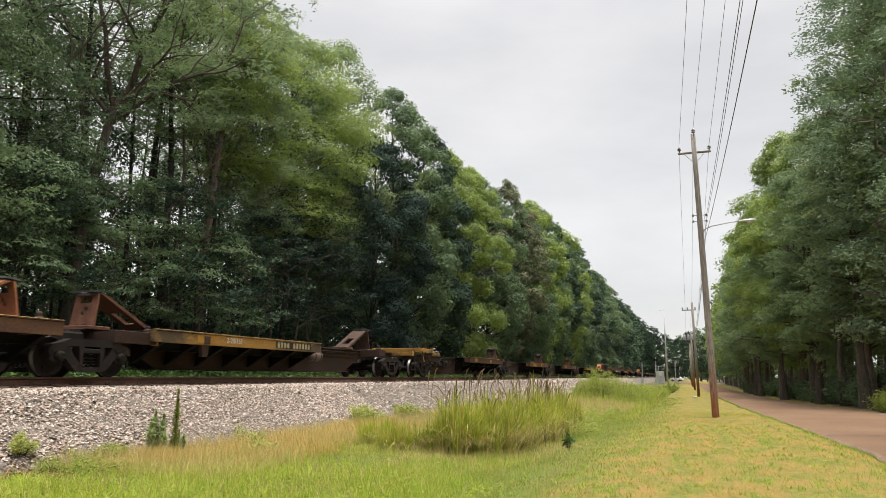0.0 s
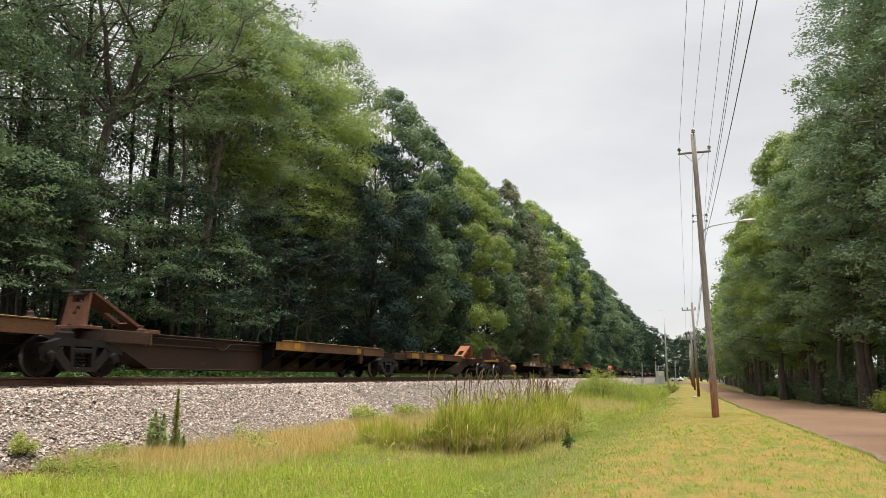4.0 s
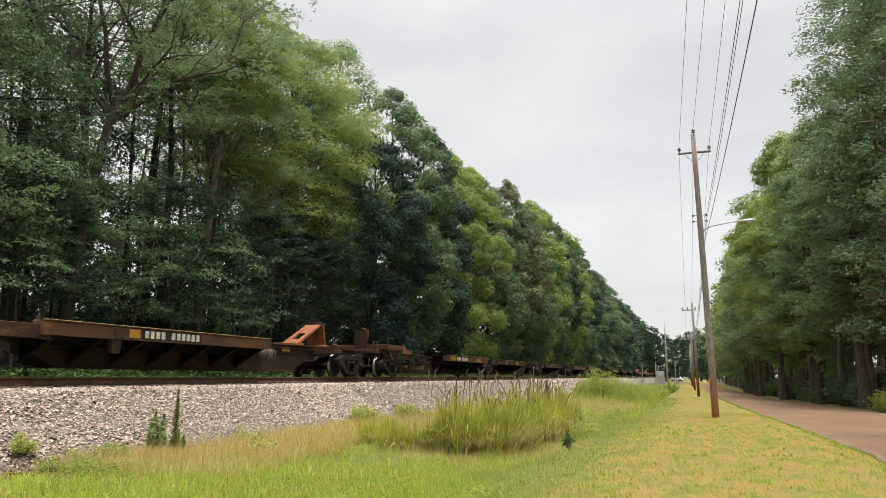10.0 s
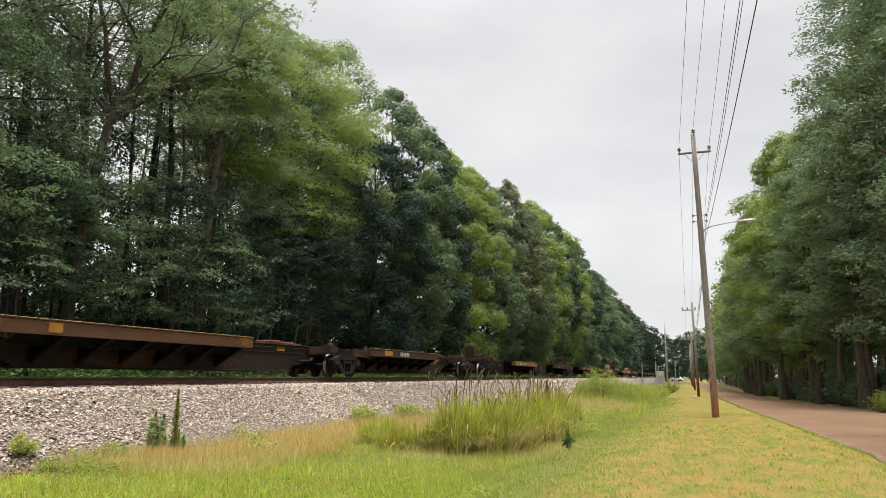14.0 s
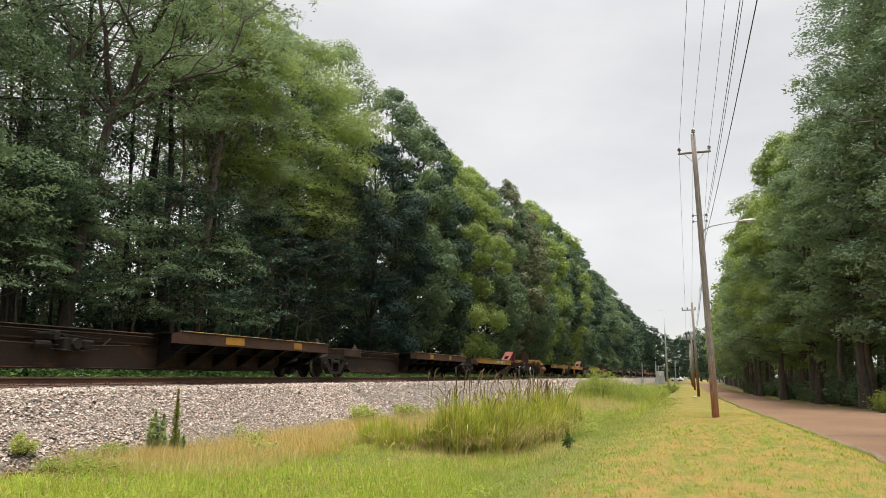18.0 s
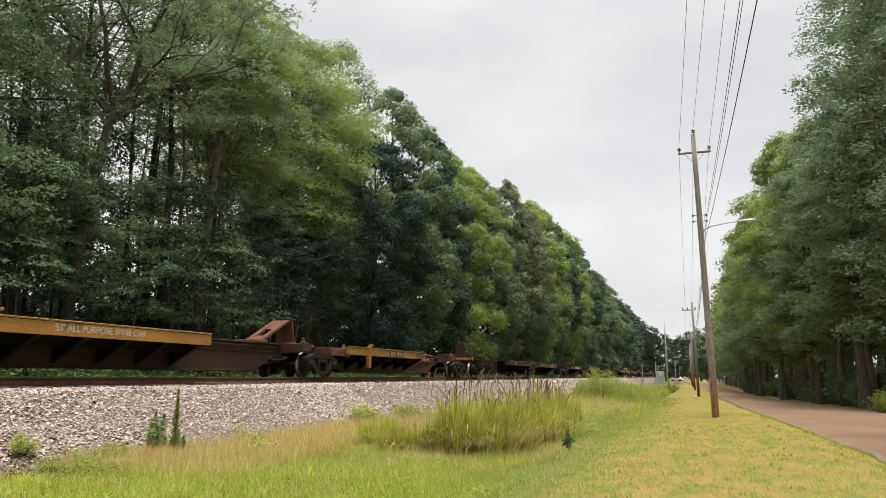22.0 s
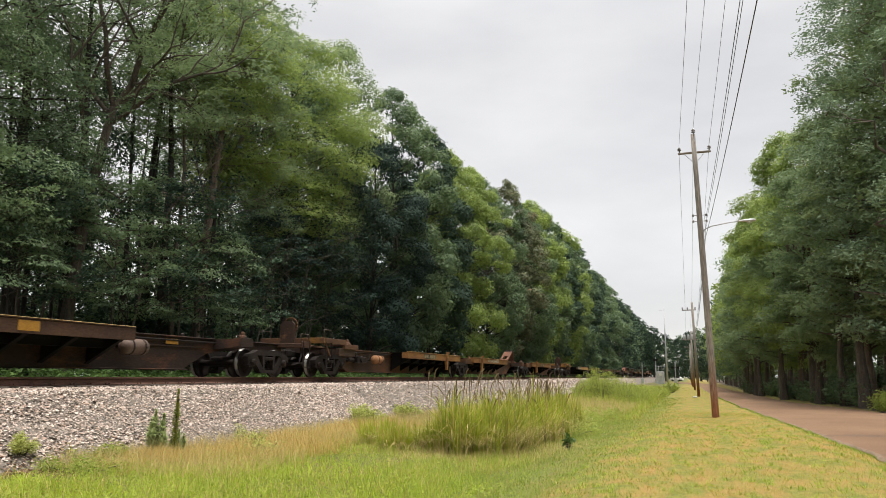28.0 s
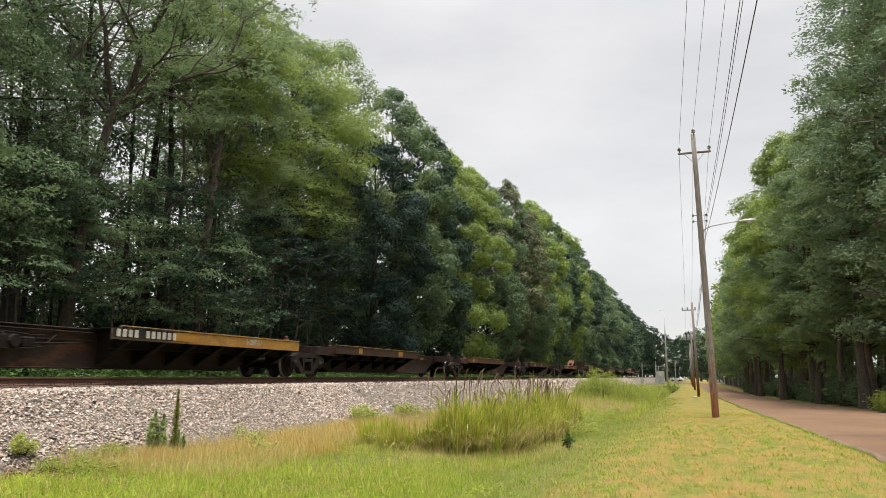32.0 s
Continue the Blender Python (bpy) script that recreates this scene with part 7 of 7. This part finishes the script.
def end_platform(parent, y, way, sill, brake):
    """The end of a car: end sill, coupler, ladder, grab irons and, at one end, the brake wheel. way: +1 away from the road's near end."""
    at = pose(0, y + 0.75, 0) if way > 0 else pose(0, y + 0.6, 0, 0, 0, 180)
    side = 1 if way > 0 else -1
    if way > 0:
        s = Shape().box(-1.28, 1.28, 1.0, 1.5, 0.97, 1.1, 0.015).box(-1.3, -1.27, 0.9, 1.52, 0.95, 1.16, 0.01).box(1.27, 1.3, 0.9, 1.52, 0.95, 1.16, 0.01)
    else:
        s = Shape().box(-1.2, 1.2, 0.4, 1.44, 1.31, 1.335, 0.006).box(-1.28, 1.28, 1.42, 1.5, 1.16, 1.36, 0.015)
    p = part("end_platform", once(("endp", sill.name, way), lambda: s.mesh("end_platform", sill)), parent, "car end platform", at)
    for q in (-1, 1) if way < 0 else ():
        part("side_beam", once(("side_beam", sill.name), lambda: Shape().box(-0.04, 0.04, -0.26, 1.42, 1.16, 1.35, 0.012).mesh("side_beam", sill)), p, at=pose(q * 1.24, 0, 0))
        part("step_beam", once(("step_beam", sill.name), lambda: Shape().box(-0.05, 0.05, -1.45, -0.26, 1.02, 1.2, 0.012).mesh("step_beam", sill)), p, at=pose(q * 1.18, 0, 0))
        part("step_plate", once(("step_plate", sill.name), lambda: Shape().box(-0.42, 0.42, -1.4, -0.3, 1.16, 1.19, 0.006).mesh("step_plate", sill)), p, at=pose(q * 0.75, 0, 0))
        part("bearing_knob", once(("bearing_knob", sill.name), lambda: Shape().lathe([(1.19, 0.0), (1.19, 0.13), (1.26, 0.12), (1.3, 0.07), (1.4, 0.06), (1.42, 0.0)], 10, "z").mesh("bearing_knob", sill)), p, at=pose(q * 0.95, -1.05, 0))
        part("brace", once(("brace", sill.name), lambda: Shape().prism([(1.36, 1.18), (1.26, 1.18), (0.86, 0.72), (0.94, 0.72)], -0.02, 0.02, "x").mesh("brace", sill)), p, at=pose(q * 1.22, 0, 0))
    c = Shape().box(-0.13, 0.13, 0.9, 1.75, 0.7, 0.9, 0.03).box(-0.18, 0.1, 1.75, 2.08, 0.68, 0.94, 0.04).box(0.06, 0.17, 1.86, 2.04, 0.7, 0.92, 0.03).tube([(-0.4, 1.5, 0.8), (-0.45, 1.75, 0.45), (-0.3, 2.0, 0.4)], 0.03, 7)
    part("coupler", once("coupler", lambda: c.mesh("coupler", M["iron"])), p)
    lad = Shape()
    for dy in (0.98, 1.4):
        lad.tube([(0.0, dy, 1.2), (0.0, dy, 0.3)], 0.02, 6)
    for z in (0.32, 0.58):
        lad.tube([(0.0, 0.98, z), (0.0, 1.4, z)], 0.016, 6)
    for q in (-1, 1):
        part("ladder", once("ladder", lambda: lad.mesh("ladder", M["iron"])), p, at=pose(q * 1.31, 0, 0))
    rail = Shape().tube([(0, 0.9, 0.0), (0, 0.9, 0.26), (0, 0.94, 0.3), (0, 1.4, 0.3), (0, 1.44, 0.26), (0, 1.44, 0.0)], 0.014, 6)
    for q in (-1, 1):
        part("grab_iron", once("grab", lambda: rail.mesh("grab_iron", M["pipe"], True)), p, at=pose(q * 1.24, 0, 1.1 if way > 0 else 1.34))
    if brake:
        x = 0.55 * side
        st = Shape().prism([(x - 0.28, 1.1), (x + 0.28, 1.1), (x + 0.28, 1.75), (x + 0.16, 1.86), (x - 0.16, 1.86), (x - 0.28, 1.75)], 1.2, 1.26, "y").box(x - 0.16, x + 0.16, 1.26, 1.36, 1.35, 1.75, 0.03)
        part("brake_stand", st.mesh("brake_stand", M["spine_brown"]), p)
        wh = Shape()
        n = 22
        wh.tube([(0.26 * math.cos(math.tau * i / n), 0, 0.26 * math.sin(math.tau * i / n)) for i in range(n + 1)], 0.018, 6)
        for k in range(5):
            a = math.tau * k / 5
            wh.tube([(0, 0, 0), (0.26 * math.cos(a), 0, 0.26 * math.sin(a))], 0.012, 5)
        wh.lathe([(-0.05, 0.0), (-0.05, 0.05), (0.04, 0.05), (0.04, 0.0)], 10, "y")
        part("brake_wheel", once("brakewheel", lambda: wh.mesh("brake_wheel", M["hitch_rust"], True)), p, "rusty brake wheel", pose(x, 1.42, 1.72))


def words(text, size, m):
    """Flat lettering in the plane of a car's side, as a mesh."""
    cu = bpy.data.curves.new("lettering", "FONT")
    cu.body, cu.size, cu.extrude, cu.align_x, cu.align_y = text, size, 0.002, "CENTER", "CENTER"
    tmp = bpy.data.objects.new("lettering", cu)
    scene.collection.objects.link(tmp)
    bpy.context.view_layer.update()
    me = bpy.data.meshes.new_from_object(tmp.evaluated_get(bpy.context.evaluated_depsgraph_get()))
    bpy.data.objects.remove(tmp)
    me.materials.clear()
    me.materials.append(m)
    return me


def side_text(parent, y, text, size=0.21):
    part("lettering", once(("text", text), lambda: words(text, size, M["letter"])), parent, "white lettering reading " + text, Matrix.Translation((1.292, y, 0.985)) @ Matrix(((0, 0, 1, 0), (1, 0, 0, 0), (0, 1, 0, 0), (0, 0, 0, 1))))


def side_bars(parent, y, groups=(4, 6), w=0.19, ink="letter"):
    """A dark panel with unreadable marks: one short upright bar for each character."""
    n = sum(groups) + len(groups) - 1
    b = Shape().box(0.0, 0.004, -n * w / 2 - 0.06, n * w / 2 + 0.06, -0.105, 0.105)
    panel = part("number_panel", once(("panel", n, w), lambda: b.mesh("number_panel", M["black"])), parent, "black panel with pale marks", pose(1.286, y, 0.98))
    bar = once(("mark", w, ink), lambda: Shape().box(0.004, 0.008, 0.18 * w, 0.82 * w, -0.085, 0.085).mesh("mark", M[ink]))
    k = 0
    for g in groups:
        for _ in range(g):
            part("mark", bar, panel, at=pose(0, (k - n / 2) * w, 0))
            k += 1
        k += 1


def patch(parent, y, width, m="yellow", z=0.98, high=0.2, x=1.287):
    part("paint_patch", once(("patch", width, m, high), lambda: Shape().box(0, 0.004, -width / 2, width / 2, -high / 2, high / 2).mesh("paint_patch", M[m])), parent, "yellow paint patch", pose(x, y, z))


def graffiti(parent, y, seed, width, high, z=0.55):
    """Sprayed loops on the girder's side."""
    r = random.Random(seed)
    s = Shape()
    n = 6
    for k in range(n):
        y0 = -width / 2 + width * (k + 0.5) / n
        pts = []
        for i in range(9):
            pts.append((0.0, y0 + width / n * 0.55 * math.sin(i * r.uniform(0.8, 1.6) + k), high / 2 * math.cos(i * r.uniform(0.9, 1.4) + k * 2)))
        s.tube(pts, 0.009, 4)
    me = s.mesh("graffiti", M["chalk"])
    me.vertices.foreach_set("co", (np.array(s.v) * [0.15, 1, 1]).astype(np.float32).ravel())
    part("graffiti", me, parent, "pale sprayed scrawl", pose(0.274, y, z))


def post_bracket(parent, y, sill, tall=True):
    if tall:
        s = Shape().box(1.23, 1.36, -0.1, 0.1, 0.82, 1.2, 0.012).prism([(-0.14, 0.86), (0.12, 0.86), (0.06, 0.36), (-0.1, 0.36)], 1.2, 1.33, "x").box(1.26, 1.4, -0.07, 0.13, 1.2, 1.27, 0.01)
    else:
        s = Shape().prism([(-0.16, 0.84), (0.16, 0.84), (0.1, 0.52), (-0.12, 0.52)], 1.14, 1.24, "x").box(1.285, 1.3, -0.13, 0.13, 0.85, 1.06, 0.004)
    for turn in (0, 180):
        part("side_bracket", once(("bracket", sill.name), lambda: s.mesh("side_bracket", sill)), parent, at=pose(0, y, 0, 0, 0, turn))


UNITS = []


def car_unit(u, length, kind, first, last, look_of, seed, hitch, marks=()):
    """One platform of an articulated spine car. u: where its leading truck stands at the start. kind A: deck at the far half; B: deck at the near half."""
    r = random.Random(seed)
    spine, sill = M[look_of["spine"]], M[look_of["sill"]]
    body = look_of["label"]
    c = thing("spine_car", pose(XC, u, RZ), body, "railcar", "empty spine cars of the train")
    UNITS.append((c, u + 0.16))
    girder, upper, lower, rib = once(("spine", length, first, last, spine.name), lambda: spine_mesh(length, first, last, spine))
    girder = part("spine", girder, c)
    part("top_flange", upper, girder)
    part("bottom_flange", lower, girder)
    part("stiffener", rib, girder, at=pose(0.27, 0, 0))
    part("stiffener", rib, girder, at=pose(-0.33, 0, 0))
    y0, y1 = (length - 8.95, length - 1.0) if kind == "A" else (1.75, 10.14)
    n = round(y1 - y0, 3)
    deck = part("deck", once(("deck", n), lambda: deck_mesh(n)), c, at=pose(0, y0, 0))
    for k in range(7):
        for turn in (0, 180):
            part("outrigger", once("outrigger", outrigger_mesh), deck, at=pose(0, 0.35 + (n - 0.7) * k / 6, 0, 0, 0, turn))
    # black beams added to stand in for shade across the girder's upper half
    for q in (-1, 1):
        part("stringer", once(("stringer", n), lambda: Shape().box(-0.02, 0.02, 0.15, n - 0.15, 0.66, 1.093, 0.006).box(-0.07, 0.07, 0.15, n - 0.15, 0.645, 0.66).mesh("stringer", M["underframe_shade"])), deck, at=pose(q * 0.78, 0, 0))
    me = once(("sill", n, sill.name), lambda: sill_mesh(n, sill))
    part("side_sill", me, c, look_of["sill_label"], pose(1.27, y0, 0))
    part("side_sill", me, c, look_of["sill_label"], pose(-1.27, y1, 0, 0, 0, 180))
    edge = once(("edge", n), lambda: Shape().box(-0.06, 0.04, 0.0, n, 1.134, 1.146, 0.004).mesh("deck_edge", M["deck_edge"]))
    part("deck_edge", edge, c, at=pose(1.27, y0, 0))
    bm_ = once(("bolster", spine.name), lambda: bolster_mesh(spine))
    part("bolster", bm_, c, at=pose(0, length - 1.4, 0))
    low = once(("low_bolster", spine.name), lambda: low_bolster_mesh(spine))
    part("bolster", low, c, at=pose(0, 1.1, 0))
    if not first:
        for q in (-1, 1):
            part("end_plate", once(("end_plate", sill.name), lambda: Shape().box(-0.09, 0.09, -0.02, 0.03, 0.74, 1.07, 0.006).mesh("end_plate", sill)), c, at=pose(q * 1.06, 2.0, 0))
    for q in ((0.0,) if not first else ()):
        part("articulation_joint", once("joint", lambda: Shape().box(-0.35, 0.35, -0.5, 0.5, 0.72, 1.0, 0.04).lathe([(1.0, 0.0), (1.0, 0.3), (1.05, 0.28), (1.06, 0.0)], 14, "z").mesh("articulation_joint", M["iron"])), c)
    add_truck(c, 0.0)
    if last:
        add_truck(c, length)
        end_platform(c, length, 1, M[look_of["end"]], look_of.get("stand", True))
    if first:
        end_platform(c, 0.0, -1, M[look_of["end"]], False)
    hm = M[look_of["hitch"]]
    if hitch == "up":
        hitch_up(c, 0.75 if kind == "A" else length - 0.75, 0 if kind == "A" else 180, hm, "raised trailer hitch")
    elif hitch == "folded":
        hitch_folded(c, 1.5 if kind == "A" else length - 1.6, 0 if kind == "A" else 180, hm if r.random() < 0.2 else M["red_paint"], "folded red trailer hitch")
    elif hitch == "far":
        hitch_up(c, length - 1.25, 180, hm, "raised orange trailer hitch")
    elif hitch == "both":
        hitch_up(c, 0.75, 0, M["hitch_rust"], "raised trailer hitch")
        hitch_up(c, length - 0.75, 180, hm, "raised trailer hitch")
    if first:
        brake_gear(c, 3.7, 0)
        if look_of["tank"] or "yellow" in look_of["spine"]:
            air_tank(c, 5.3, M["tank_tan" if look_of["tank"] else "tank_rust"])
        else:
            brake_gear(c, 5.0, 0)
    elif last:
        if look_of["sill"] in ("sill_yellow", "sill_rust"):
            brake_cylinder(c, 12.1)
            brake_gear(c, 12.9, 180)
        else:
            air_tank(c, 10.9, M["tank_brown"])
    air_pipe(c, length, seed)
    if look_of["sill"] in ("sill_yellow", "sill_rust"):
        post_bracket(c, y1 - 2.35 if kind == "A" else y0 + 1.8, sill)
    else:
        if look_of["tank"]:
            post_bracket(c, y1 - 2.1 if kind == "A" else y0 + 2.0, spine, False)
        for k in range(r.randint(1, 2)):
            patch(c, y0 + 0.5 + (y1 - y0 - 1.0) * (k + r.random() * 0.6) / 2, r.choice((0.35, 0.5, 0.9)))
        if r.random() < 0.6:
            patch(c, (3.4 if kind == "A" else length - 3.6), 0.5, z=0.93, high=0.14, x=0.336)
    for what in marks:
        if what[0] == "bars":
            side_bars(c, *what[1:])
        elif what[0] == "text":
            side_text(c, what[1], what[2])
        elif what[0] == "panel":
            part("panel", Shape().box(0, 0.004, -what[2] / 2, what[2] / 2, -what[3] / 2, what[3] / 2).mesh("panel", M[what[4]]), c, what[5], pose(0.274, what[1], what[6]))
        elif what[0] == "gear":
            brake_gear(c, what[1], 0)
        elif what[0] == "tank":
            air_tank(c, what[1], M["tank_tan"])
            brake_gear(c, what[1] - 1.6, 0)
        elif what[0] == "scrawl":
            graffiti(c, what[1], seed, what[2], what[3])
    return c


BROWN = dict(spine="spine_brown", sill="sill_brown", end="sill_dark", hitch="hitch_brown", tank=True, label="empty brown spine railcar platform with soiled yellow deck edge", sill_label="soiled brown and yellow edge beam")
DARK = dict(BROWN, spine="spine_dark", sill="sill_dark", end="sill_dark", hitch="hitch_rust", tank=False, label="empty dark grimy spine railcar platform")
ORANGE = dict(BROWN, hitch="hitch_tan")
YELLOW = dict(spine="spine_yellow", sill="sill_yellow", end="sill_yellow", hitch="hitch_rust", tank=False, label="empty yellow spine railcar platform streaked with rust", sill_label="weathered yellow edge beam")
RUSTY = dict(YELLOW, sill="sill_rust", end="sill_brown", label="empty rust-streaked yellow spine railcar platform", sill_label="rusted yellow edge beam")
END_LEN, MID_LEN = 16.23, 16.91


def build_car(u, kinds, looks, hitches, seed, marks=None):
    """A whole articulated car from its first truck at u."""
    n = len(kinds)
    for i in range(n):
        length = END_LEN if i in (0, n - 1) else MID_LEN
        car_unit(u, length, kinds[i], i == 0, i == n - 1, looks if isinstance(looks, dict) else looks[i], seed + i, hitches[i], (marks or {}).get(i, ()))
        u += length


def build_train():
    # the tail of the car that is passing at the start
    car_unit(-4.2, MID_LEN, "A", False, False, dict(ORANGE, hitch="hitch_orange"), 600, "far")
    car_unit(12.74, 17.08, "B", False, True, dict(BROWN, sill="sill_mixed", hitch="hitch_brown", end="sill_mixed", stand=False), 601, "both", (("bars", 8.3, (4, 6), 0.19, "letter_tan"), ("text", 5.0, "2-28/157")))
    build_car(33.85, "AAAAB", [dict(BROWN, tank=False, end="sill_mixed"), BROWN, BROWN, dict(BROWN, hitch="hitch_rust"), dict(BROWN, hitch="hitch_orange", end="sill_mixed")], ("none", "up", "up", "up", "up"), 610)
    build_car(121.07, "AAAAB", [dict(ORANGE, hitch="hitch_rust"), ORANGE, ORANGE, dict(ORANGE, hitch="hitch_orange"), dict(ORANGE, hitch="hitch_orange")], ("up", "up", "up", "up", "up"), 620,
              {0: (("bars", 9.4, (4, 6)), ("text", 14.2, "53")), 3: (("scrawl", 4.6, 1.9, 0.55),), 4: (("bars", 5.6, (4, 6)),), 2: (("panel", 2.9 + 0.9, 2.3, 0.42, "faded_yellow", "faded yellow painted panel", 0.6), ("tank", 5.7))})
    build_car(208.36, "ABBBB", [dict(DARK, spine="spine_brown", sill="sill_brown", end="sill_brown"), DARK, DARK, dict(DARK, sill="sill_brown"), DARK], ("none", "folded", "folded", "folded", "folded"), 630, {0: (("bars", 9.8, (4, 6)), ("panel", 5.3, 2.0, 0.36, "faded_yellow", "faded yellow painted panel", 0.55), ("panel", 3.1, 0.24, 0.3, "letter", "small white placard", 0.62), ("panel", 3.75, 0.45, 0.14, "yellow", "small yellow placard", 0.5)), 4: (("bars", 5.4, (6,)),)})
    build_car(295.67, "AAAAB", [dict(DARK, sill="sill_mixed"), DARK, dict(DARK, hitch="hitch_brown"), DARK, dict(DARK, spine="spine_brown", sill="sill_mixed", hitch="hitch_red")], ("none", "folded", "up", "none", "up"), 640, {0: (("bars", 9.6, (4, 6)), ("text", 13.3, "53")), 1: (("scrawl", 5.0, 3.0, 0.3),), 2: (("gear", 5.2),), 4: (("bars", 7.2, (4, 6)),)})
    build_car(382.99, "ABB", [YELLOW, dict(YELLOW, spine="spine_brown"), YELLOW], ("none", "up", "folded"), 650, {0: (("bars", 9.75, (4, 6), 0.15, "letter_tan"),), 1: (("text", 6.3, "53' ALL PURPOSE SPINE CAR"),), 2: (("bars", 6.5, (4, 6), 0.135, "letter_tan"),)})
    build_car(436.49, "ABBBB", [DARK, dict(DARK, sill="sill_brown"), DARK, dict(DARK, sill="sill_brown"), DARK], ("none", "folded", "folded", "folded", "none"), 660, {2: (("bars", 6.9, (3, 7, 5, 3)),), 4: (("text", 5.0, "30"),)})
    build_car(523.81, "ABB", RUSTY, ("none", "up", "folded"), 670, {0: (("bars", 10.2, (4, 6), 0.15, "letter_tan"),), 1: (("text", 6.3, "53' ALL PURPOSE SPINE CAR"),), 2: (("bars", 6.2, (4, 6), 0.135, "letter_tan"),)})
    build_car(577.31, "ABBBB", [dict(DARK, sill="sill_mixed", end="sill_yellow"), DARK, dict(DARK, sill="sill_brown"), DARK, dict(DARK, sill="sill_brown")], ("folded", "none", "none", "none", "up"), 680, {0: (("bars", 8.1, (4, 6)), ("text", 12.6, "2-28/7-57"))})
    build_car(664.63, "AAAAB", BROWN, ("up", "up", "up", "up", "up"), 690)


def motions():
    """The train rolls past at an even speed, its wheels turning."""
    times = [SECONDS * i / 8 for i in range(9)]
    for ob, u in UNITS:
        walk(ob, [(t, pose(XC, u - TRAIN_SPEED * t, RZ)) for t in times])
    turn = math.degrees(TRAIN_SPEED / FPS / 0.42)
    lead = {}
    for w, k in WHEELS:
        if k not in lead:
            lead[k] = w
            walk(w, [(i / FPS, pose(0, -0.86 if k == 0 else 0.86, 0.42, (turn * i) % 360)) for i in range(round(SECONDS * FPS) + 1)])
        else:
            keys = w.animation_data_create()
            keys.action = lead[k].animation_data.action
            keys.action_slot = lead[k].animation_data.action_slot
            w.rotation_mode = "QUATERNION"


build_ground()
build_road()
build_bed()
build_left_wood()
build_right_wood()
build_unseen_screen()
build_saplings()
build_creeper()
build_poles()
build_far_things()
build_train()
build_grass()
build_reeds()
build_weeds()
build_stones()
build_track()
motions()
